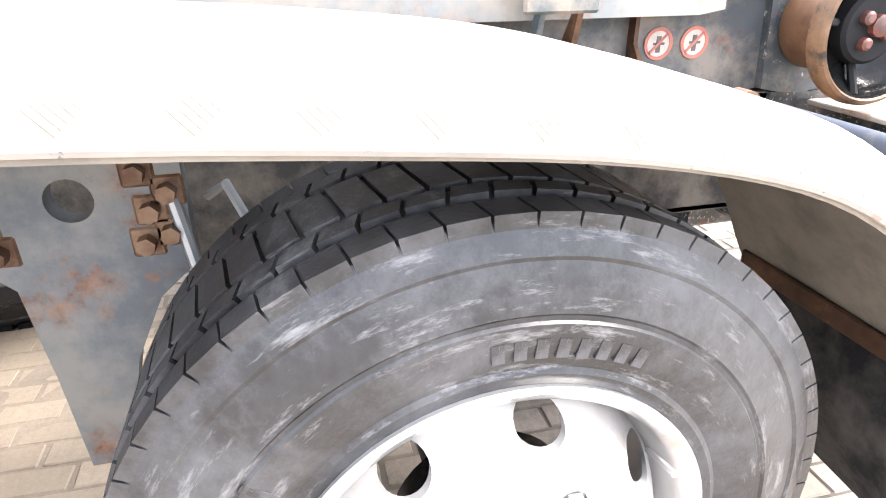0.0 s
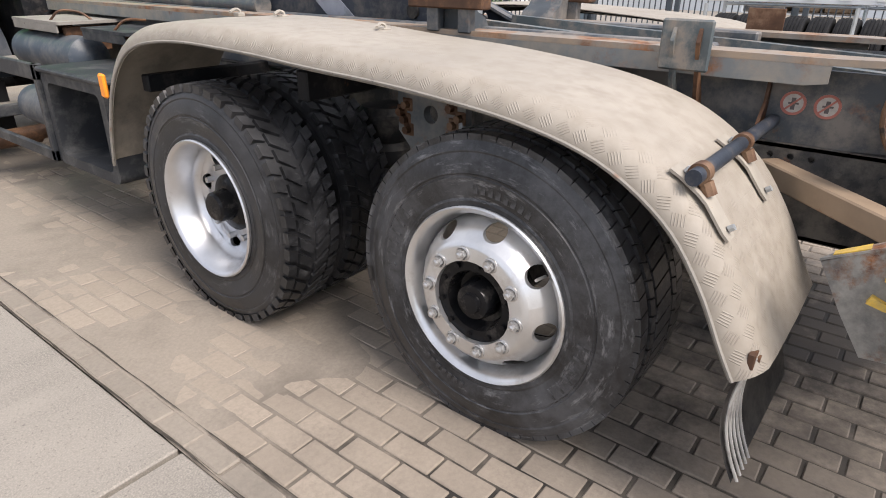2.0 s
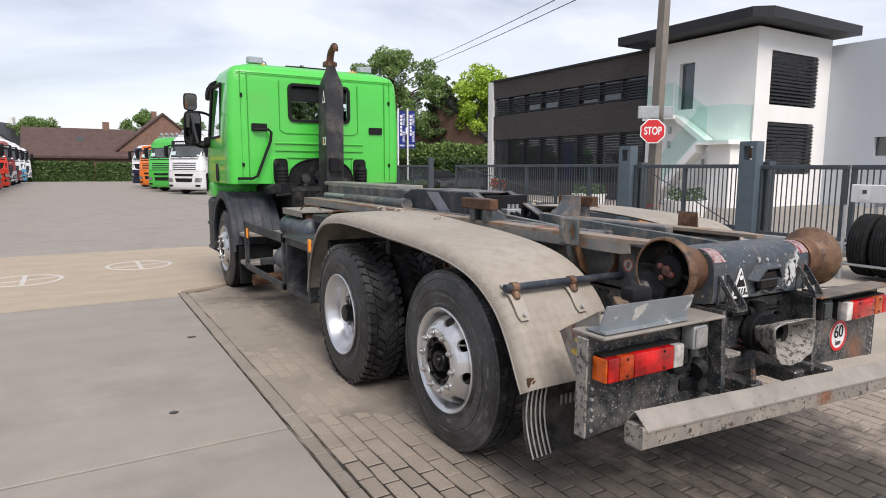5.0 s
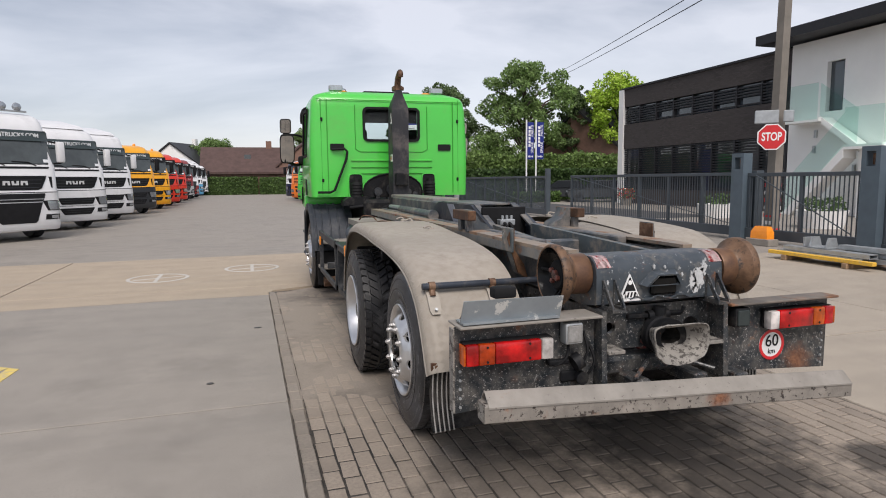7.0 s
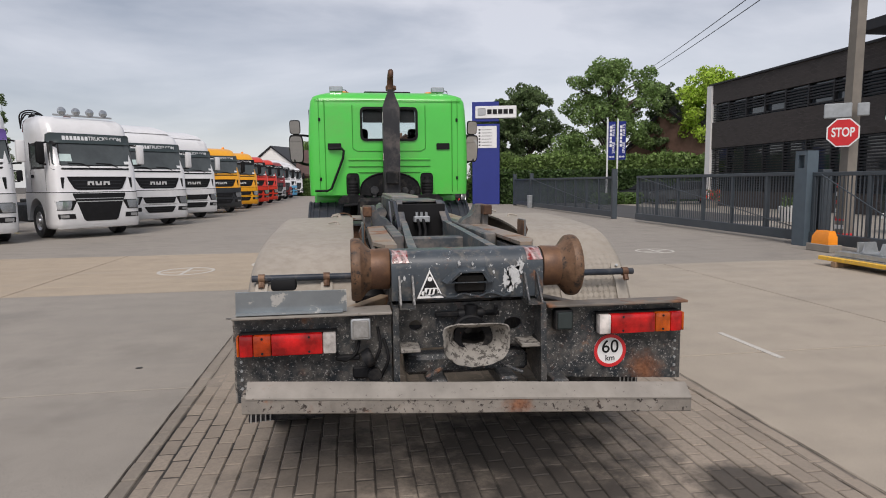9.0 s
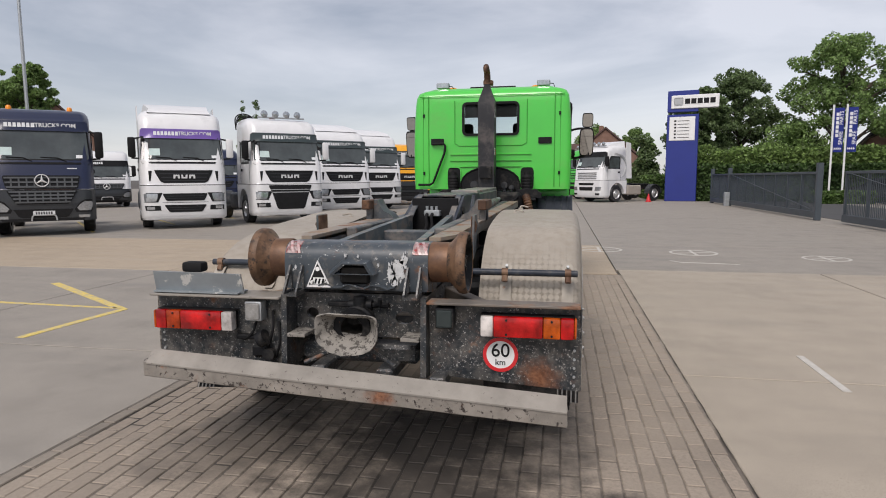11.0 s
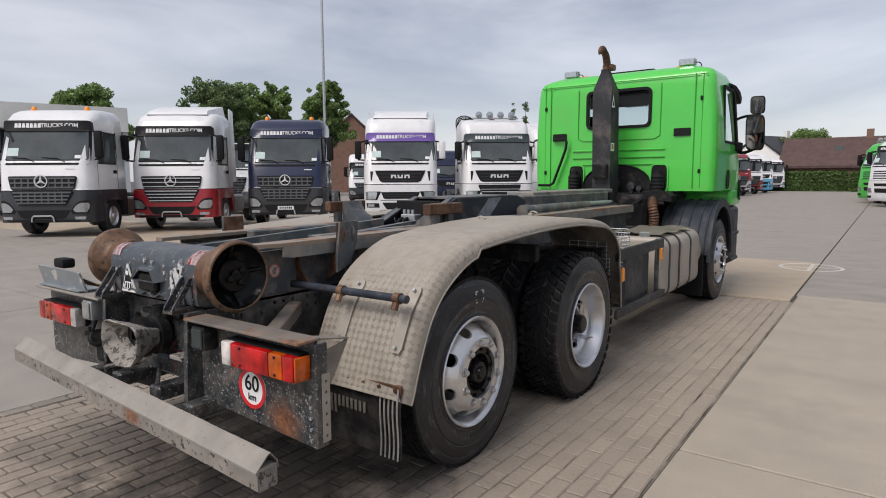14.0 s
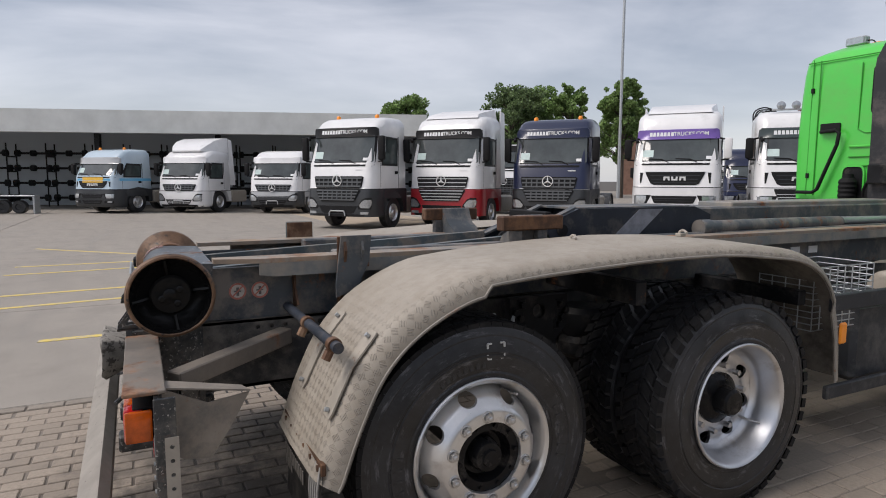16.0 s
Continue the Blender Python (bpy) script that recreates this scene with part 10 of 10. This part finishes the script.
# ---- canopy hall on the far side ----
CAN = pose(0.2, 0, 0, 0, 0, -19.5)
can = thing("canopy_hall", CAN, "long open-fronted store with a pale fascia and stored axles", "building")
bm = B()
box(bm, -30.6, -30.2, -45, 3, 3.92, 5.06, 0.0)
part("fascia", bm, M_fascia, can, "pale concrete fascia")
bm = B()
box(bm, -42, -30.6, -45, 3, 4.75, 4.95)
part("roof", bm, M_hall, can)
bm = B()
box(bm, -37.4, -37.2, -45, 3, 0, 4.75)
box(bm, -42, -30.6, 2.8, 3, 0, 4.75)
part("back_wall", bm, M_hall, can, "pale panelled back wall")
for i in range(8):
    bm = B()
    box(bm, -31.1, -30.8, -44 + 6 * i - 0.12, -44 + 6 * i + 0.12, 0, 3.92)
    part("column", bm, M_black, can)
bm = B()
lathe(bm, [(-0.95, 0.0), (-0.95, 0.2), (-0.75, 0.2), (-0.72, 0.07), (-0.2, 0.07), (-0.12, 0.18), (0.12, 0.18), (0.2, 0.07), (0.72, 0.07), (0.75, 0.2), (0.95, 0.2), (0.95, 0.0)], 10)
ax = None
for i in range(12):
    for j in range(4):
        mm = CAN @ pose(-35.2 + random.uniform(-0.3, 0.3), -21.5 + 2.1 * i, 0.5 + 0.85 * j, 0, 0, 90 + random.uniform(-5, 5))
        if ax is None:
            ax = alone("stored_axle", bm, M_black, "dark used truck axle stored on a rack", "axle", "stored axles", m=mm)
        else:
            copy_thing(ax, mm)
for i in range(12):
    bm = B()
    for x in (-35.7, -34.7):
        tube(bm, [(x, -22.55 + 2.1 * i, 0), (x, -22.55 + 2.1 * i, 3.6)], 0.04, 6)
    for j in range(4):
        tube(bm, [(-35.7, -22.55 + 2.1 * i, 0.3 + 0.85 * j), (-34.7, -22.55 + 2.1 * i, 0.3 + 0.85 * j)], 0.04, 6)
    alone("storage_rack", bm, M_black, "dark steel storage rack bay", "rack", "storage racks", m=CAN)
# stacked steel cages by the canopy
for k in range(10):
    bm = B()
    for z in (0.0, 0.24):
        for a, b in (((-0.6, -0.8), (0.6, -0.8)), ((0.6, -0.8), (0.6, 0.8)), ((0.6, 0.8), (-0.6, 0.8)), ((-0.6, 0.8), (-0.6, -0.8))):
            tube(bm, [(*a, z), (*b, z)], 0.025, 5)
    for y in (-0.8, -0.4, 0, 0.4, 0.8):
        tube(bm, [(0.6, y, 0), (0.6, y, 0.24)], 0.02, 5)
    alone("steel_cage", bm, M_steel, "galvanised stacking cage beside the canopy", "cage", "stacked cages", m=pose(-30.6, -9.6, 0.03 + 0.29 * k, 0, 0, -14))
bm = B()
box(bm, -0.25, 0.25, -1.4, 1.4, 0.78, 0.84, 0.01)
for y in (-1.35, 1.35):
    box(bm, -0.25, 0.25, y - 0.04, y + 0.04, 0.0, 0.78, 0.01)
trestle = alone("steel_trestle", bm, M_steel, "low pale steel trestle by the canopy over old wheels", "trestle", m=pose(-30.9, -6.6, 0, 0, 0, -19))
for y, r in ((-0.75, 0.30), (-0.1, 0.32), (0.6, 0.30)):
    bm = B()
    lathe(bm, [(-0.15, r * 0.5), (-0.15, r), (0.13, r), (0.15, r * 0.9), (0.15, r * 0.5), (0.10, r * 0.42), (0.10, 0.0)], 20)
    part("old_wheel", bm, M_rubber, trestle, "old black wheel", pose(-0.1, y, r))
# light mast
bm = B()
tube(bm, [(-40.0, 37.9, 0), (-40.0, 37.9, 22)], [0.15, 0.10], 8)
alone("light_mast", bm, M_steel, "tall slim galvanised light mast", "mast")

# ---- houses ----
def house(m, L, D, eave, ridge, label, wall=M_brickwall, roofm=M_roof, chim=True):
    h = thing("house", m, label, "house", "houses behind the yard")
    bm = B()
    plate(bm, [(-D / 2, 0), (D / 2, 0), (D / 2, eave), (0, ridge), (-D / 2, eave)], "yz", -L / 2, L / 2)
    part("wall", bm, wall, h)
    bm = B()
    plate(bm, [(-D / 2 - 0.4, eave - 0.25), (0, ridge + 0.05), (D / 2 + 0.4, eave - 0.25), (D / 2 + 0.4, eave), (0, ridge + 0.3), (-D / 2 - 0.4, eave)], "yz", -L / 2 - 0.2, L / 2 + 0.2)
    part("roof", bm, roofm, h, "brown tiled roof")
    for i in range(int(L / 4)):
        bm = B()
        box(bm, -L / 2 + 2 + 4 * i - 0.5, -L / 2 + 2 + 4 * i + 0.5, -D / 2 - 0.03, -D / 2 + 0.05, 1.0, 2.1)
        w_ = part("window", bm, M_window, h)
    if chim:
        bm = B()
        box(bm, L / 4 - 0.35, L / 4 + 0.35, -0.3, 0.3, ridge - 0.6, ridge + 1.1)
        part("chimney", bm, wall, h)
    bm = B()
    box(bm, -0.4, 0.4, -D / 4 - 0.1, -D / 4 + 0.1, (eave + ridge) / 2 + 0.1, (eave + ridge) / 2 + 0.75)
    part("roof_window", bm, M_window, h)
    return h


house(pose(-2.0, 82, 0), 11.0, 9, 2.8, 5.8, "long low brick farmhouse with a brown roof")
house(pose(6.6, 84, 0, 0, 0, 90), 12, 9.6, 3.6, 7.7, "brick gable house with a brown roof")
house(pose(-10.5, 96, 0, 0, 0, 65), 9, 9, 3.8, 7.0, "white house with a dark roof", M_wallwhite, M_blind)
house(pose(-52.8, 54.5, 0, 0, 0, 135), 8, 6.5, 6.0, 9.2, "brick house with a dark roof", M_brickwall, M_roof, False)
house(pose(30, 46, 0, 0, 0, 20), 10, 9, 4.0, 7.4, "house with a dark roof behind the hedge", M_brickwall, M_blind)

# ---- trees and hedges ----
def leaf_mat(name, c):
    m_, n, l, bsdf = node_mat(name)
    geo = n.new("ShaderNodeNewGeometry")
    col = mixed(n, l, geo.outputs["Random Per Island"], [v * 0.45 for v in c], [min(1, v * 1.6) for v in c])
    l.new(col, bsdf.inputs["Base Color"])
    bsdf.inputs["Roughness"].default_value = 0.6
    out = n["Material Output"]
    tr = n.new("ShaderNodeBsdfTranslucent")
    l.new(col, tr.inputs["Color"])
    mx = n.new("ShaderNodeMixShader")
    mx.inputs["Fac"].default_value = 0.35
    l.new(bsdf.outputs["BSDF"], mx.inputs[1]); l.new(tr.outputs["BSDF"], mx.inputs[2])
    l.new(mx.outputs["Shader"], out.inputs["Surface"])
    return m_


L_dark, L_mid, L_lime, L_hedge = leaf_mat("dark_leaf", (0.128, 0.188, 0.075)), leaf_mat("mid_leaf", (0.188, 0.285, 0.09)), leaf_mat("lime_leaf", (0.39, 0.54, 0.068)), leaf_mat("hedge_leaf", (0.10, 0.17, 0.045))
M_bark = mat("tree_bark", (0.07, 0.055, 0.042), 0.9, var=0.3, scale=6, bump=0.5, bscale=20)


def leaves(points, size, rng):
    n = len(points)
    P = np.array(points)
    a, b = rng.normal(size=(n, 3)), rng.normal(size=(n, 3))
    a /= np.linalg.norm(a, axis=1)[:, None]
    b -= (a * b).sum(1)[:, None] * a
    b /= np.linalg.norm(b, axis=1)[:, None]
    s = size * rng.uniform(0.6, 1.3, size=(n, 1))
    v = np.stack([P + a * s, P + b * s * 0.6, P - a * s, P - b * s * 0.6], 1).reshape(-1, 3)
    return v, np.arange(4 * n).reshape(-1, 4)


def crown_mesh(name, mt, parent, blobs, count, size, seed):
    rng = np.random.default_rng(seed)
    pts = []
    w = np.array([r**2 for *_, r in blobs])
    for i in rng.choice(len(blobs), count, p=w / w.sum()):
        x, y, z, r = blobs[i]
        d = rng.normal(size=3)
        d /= np.linalg.norm(d)
        pts.append((x + d[0] * r * rng.uniform(0.55, 1.05), y + d[1] * r * rng.uniform(0.55, 1.05), z + d[2] * r * 0.8 * rng.uniform(0.5, 1.05)))
    v, f = leaves(pts, size, rng)
    me = bpy.data.meshes.new(name)
    me.from_pydata(v.tolist(), [], f.tolist())
    me.materials.append(mt)
    ob = new(name, me)
    ob.parent = parent
    return ob


def tree(x, y, h, spread, mt, label, seed, shape="round", count=21000, leaf=0.12, airy=False):
    rnd = random.Random(seed)
    t = thing("tree", pose(x, y, 0, 0, 0, rnd.uniform(0, 360)), label, "tree", "trees round the yard")
    bm = B()
    fork = h * (0.28 if shape == "round" else 0.15)
    tube(bm, [(0, 0, 0), (0.05, 0.03, fork * 0.6), (0.0, 0.05, fork), (0.1, 0.0, h * 0.6), (0.0, 0.0, h * 0.86)], [h * 0.028, h * 0.022, h * 0.019, h * 0.010, 0.02], 8)
    blobs = []
    for k in range(9 if shape != "round" else (30 if airy else 22)):
        a = k * 2.4 + rnd.uniform(-0.4, 0.4)
        lvl = fork + (h - fork) * rnd.uniform(0.2, 0.92)
        reach = spread * (math.sin(math.pi * min(1, max(0.12, (lvl - fork * 0.6) / (h * 1.02 - fork * 0.6)))) ** 0.6) * rnd.uniform(0.55, 1.0) if shape == "round" else spread * (1 - (lvl - fork) / (h - fork)) * rnd.uniform(0.5, 1)
        tip = Vector((reach * math.cos(a), reach * math.sin(a), lvl))
        base = Vector((0.03, 0.03, max(fork * 0.8, lvl - reach * 0.75)))
        mid = base.lerp(tip, 0.5) + Vector((0, 0, 0.12 * reach))
        tube(bm, [base, mid, tip], [h * 0.010, h * 0.006, 0.015], 5)
        for q in range(4):
            blobs.append((tip.x * rnd.uniform(0.6, 1.05) + rnd.uniform(-0.6, 0.6), tip.y * rnd.uniform(0.6, 1.05) + rnd.uniform(-0.6, 0.6), tip.z + rnd.uniform(-0.5, 0.5), spread * (rnd.uniform(0.07, 0.15) if airy else rnd.uniform(0.10, 0.22)) + 0.12))
    for q in range(0 if shape != "round" else (26 if airy else 46)):
        a, v, d = rnd.uniform(0, 6.28), rnd.uniform(-0.75, 1.0), rnd.uniform(0.6, 0.95)
        mid_z, up = (fork + h) / 2 + 0.06 * h, (h - fork) / 2 - 0.2
        w_ = math.sqrt(max(0.0, 1 - v * v)) * d
        blobs.append((spread * w_ * math.cos(a), spread * w_ * math.sin(a), mid_z + up * v * d, spread * (rnd.uniform(0.10, 0.17) if airy else rnd.uniform(0.13, 0.24))))
    for q in range(6 if shape == "round" else 10):
        z = fork + (h - fork) * (q + 0.5) / (6 if shape == "round" else 10)
        blobs.append((rnd.uniform(-0.4, 0.4), rnd.uniform(-0.4, 0.4), z, spread * (0.26 if shape == "round" else 0.75 * (1 - (z - fork) / (h - fork)) + 0.2)))
    part("trunk", bm, M_bark, t)
    crown_mesh("crown", mt, t, blobs, count, leaf, seed)
    return t


tree(12.0, 47.5, 8.4, 2.3, L_dark, "dark green tree behind the totem", 1, airy=True)
tree(15.2, 50.0, 9.9, 3.0, L_dark, "dark green broad-leaved tree behind the gate", 2, leaf=0.11, airy=True)
tree(20.5, 44.5, 11.2, 4.3, L_mid, "tall spreading green tree behind the hedge", 3, count=27000, leaf=0.11, airy=True)
tree(25.6, 45.0, 9.6, 1.7, L_dark, "slender dark green tree near the office", 4, count=12000, leaf=0.11, airy=True)
tree(28.4, 42.4, 10.4, 3.3, L_lime, "bright lime-green tree beside the office", 5, count=24000)
tree(17.5, 45.0, 5.0, 2.6, L_mid, "low bushy tree behind the hedge", 6, count=8000)
tree(9.9, 45.5, 7.6, 1.5, L_dark, "dark conifer beside the totem", 8, "cone", 7000)
tree(7.6, 47.0, 4.8, 1.4, L_dark, "small conical evergreen near the totem", 18, "cone", 7000)
for i, (x, y, h, sp) in enumerate(((-47, 31, 9.6, 3.8), (-50, 36, 10.4, 3.4), (-45, 36, 10.0, 2.0), (-41.5, 39.5, 10.2, 2.4), (-52, 22, 8.6, 3.6), (-66, 62, 12, 4), (-60, 40, 10.5, 3.5))):
    tree(x, y, h * 1.08, sp, L_mid if i else L_dark, "green broad-leaved tree beyond the yard", 20 + i, leaf=0.13, airy=True)
tree(-61.1, 110.0, 17.5, 1.5, L_dark, "tall dark poplar beyond the yard", 40, "cone", 6000)
tree(-58.7, 111.4, 17.7, 1.5, L_dark, "tall slim dark poplar beyond the yard", 41, "cone", 6000)
tree(6.4, 97, 9.4, 3.6, L_mid, "green tree behind the farmhouse", 42)
tree(12.6, 97, 9.0, 2.6, L_mid, "green tree behind the gable house", 43)
tree(-7, 97, 8, 3.5, L_mid, "green tree behind the farmhouse", 44)


def hedge(x0, x1, y0, y1, z1, label, count, seed, z0=0.0, leaf=None, rough=0.0):
    leaf = leaf or L_hedge
    rng = np.random.default_rng(seed)
    h = thing("hedge", pose(0, 0, 0), label, "hedge", "hedges")
    bm = B()
    box(bm, x0 + 0.12, x1 - 0.12, y0 + 0.12, y1 - 0.12, z0, z1 - 0.12)
    part("hedge_core", bm, leaf, h)
    A = np.array([(x1 - x0) * (y1 - y0), (x1 - x0) * (z1 - z0), (y1 - y0) * (z1 - z0), (y1 - y0) * (z1 - z0)])
    pts = []
    for f in rng.choice(4, count, p=A / A.sum()):
        u, v, w = rng.random(3)
        j = rng.uniform(-0.12, 0.1)
        if f == 0:
            x = x0 + u * (x1 - x0)
            pts.append((x, y0 + v * (y1 - y0), z1 + j + rough * w * (0.55 + 0.45 * math.sin(x * 2.3) * math.sin(x * 0.9 + 1))))
        elif f == 1:
            pts.append((x0 + u * (x1 - x0), y0 - j, z0 + v * (z1 - z0)))
        elif f == 2:
            pts.append((x0 - j, y0 + u * (y1 - y0), z0 + v * (z1 - z0)))
        else:
            pts.append((x1 + j, y0 + u * (y1 - y0), z0 + v * (z1 - z0)))
    vv_, ff_ = leaves(pts, 0.13, rng)
    me = bpy.data.meshes.new("hedge_leaves")
    me.from_pydata(vv_.tolist(), [], ff_.tolist())
    me.materials.append(leaf)
    ob = new("hedge_leaves", me)
    ob.parent = h


L_hedge_pale, L_hedge_deep = leaf_mat("pale_hedge_leaf", (0.165, 0.25, 0.07)), leaf_mat("deep_hedge_leaf", (0.06, 0.11, 0.03))
hedge(9.9, 30.0, 38.6, 40.4, 3.15, "tall uneven hedge across the street", 20000, 1, leaf=L_hedge_pale, rough=0.55)
hedge(9.9, 28.5, 37.95, 38.45, 2.25, "lower dark clipped hedge before the tall one", 10000, 2, leaf=L_hedge_deep)
hedge(-9.5, -1.0, 76.5, 78.0, 2.1, "clipped hedge before the farmhouse", 4500, 3)
hedge(-0.6, 12.0, 75.5, 77.0, 2.0, "clipped hedge before the farmhouse", 5500, 4)
hedge(7.2, 9.8, 41.5, 46.0, 1.6, "low hedge behind the totem", 4000, 5)
hedge(15.6, 18.4, 34.3, 36.0, 0.6, "low box hedge under the flags", 2500, 6)

# ---- brick bed under the truck, each paver 0.2 x 0.1 m ----
brick_bed = thing("brick_bed", pose(0, 0, 0), "worn grey-brown concrete pavers in running bond", "pavement", kind="structure")
bm = B()
box(bm, -0.0478, 0.0478, -0.0972, 0.0972, -0.06, 0.0, 0.0045)
brick_src = None
# sand: one uneven sheet that fills the joints and lies over the pavers in drifts
def drift(x, y):
    n = noise.fractal(Vector((x * 1.15, y * 1.15, 3.0)), 1.0, 2.0, 4)
    fine = noise.noise(Vector((x * 9, y * 9, 7.0)))
    way = min(1.0, max(0.0, (y - 0.3) / 1.5))
    oil = max(0.0, 1.0 - math.hypot(x - 0.4, y + 1.7) / 1.4)
    back = min(1.0, max(0.0, 0.3 - y))
    side = min(1.0, max(0.0, (x - 0.7) / 0.5))
    return -0.0062 + 0.0084 * min(1.0, max(0.0, 0.30 - 0.32 * back + 1.2 * n * (1 - 0.6 * back) + 0.48 * way * (1 - side) - 0.45 * side - 0.7 * oil)) + 0.0007 * fine


nx, ny = 150, 600
xs_, ys_ = np.linspace(XL - 0.004, XR + 0.004, nx), np.concatenate([np.linspace(-9.2, -4.5, 40, endpoint=False), np.linspace(-4.5, 6.02, ny - 40)])
sv = [(x, y if y < 5.5 else min(y, 5.30 + 0.7 * min(1.0, max(0.0, (x + 1.86) / 1.2))), drift(x, y)) for y in ys_ for x in xs_]
sf = [(a * nx + b, a * nx + b + 1, (a + 1) * nx + b + 1, (a + 1) * nx + b) for a in range(ny - 1) for b in range(nx - 1)]
me = bpy.data.meshes.new("joint_sand")
me.from_pydata(sv, [], sf)
me.materials.append(M_bedsand)
me.shade_smooth()
ob = new("joint_sand", me)
ob.parent = brick_bed
tagged(ob, kind="stuff")
rest = []
made = 0
for c in range(37):
    x = XL + 0.105 + 0.0525 + 0.105 * c
    if x > XR - 0.04:
        break
    for r in range(-45, 31):
        y = 0.207 * r - 0.02 + (0.1035 if c % 2 else 0.0)
        lim = 5.45 + 0.55 * min(1, max(0, (x + 1.8) / 2.0))
        if y > lim - 0.1:
            continue
        dz = 0.0035 * noise.noise(Vector((x * 2.1, y * 2.1, 5))) + random.uniform(-0.0015, 0.0015)
        m_ = pose(x + random.uniform(-0.0025, 0.0025), y + random.uniform(-0.003, 0.003), dz, random.uniform(-0.5, 0.5), random.uniform(-0.8, 0.8), random.uniform(-1.6, 1.6))
        near = (x < -1.15 and -1.2 < y < 1.8) or (x > 1.3 and -0.6 < y < 1.4) or (-1.2 < x < 1.6 and -2.3 < y < -1.35)
        if near and made < 290:
            made += 1
            if brick_src is None:
                brick_src = part("brick", bm, M_brick, brick_bed, "", m_)
            else:
                again(brick_src, m_, brick_bed)
        else:
            rest.append(m_)
V0 = np.array([v.co[:] for v in brick_src.data.vertices])
F0 = [list(p.vertices) for p in brick_src.data.polygons]
vs, fs = [], []
for i, m_ in enumerate(rest):
    mm = np.array(m_)
    vs.append(V0 @ mm[:3, :3].T + mm[:3, 3])
    fs += [[k + i * len(V0) for k in f] for f in F0]
me = bpy.data.meshes.new("bricks")
me.from_pydata(np.concatenate(vs).tolist(), [], fs)
me.materials.append(M_brick)
ob = new("bricks", me)
ob.parent = brick_bed
tagged(ob, kind="stuff")
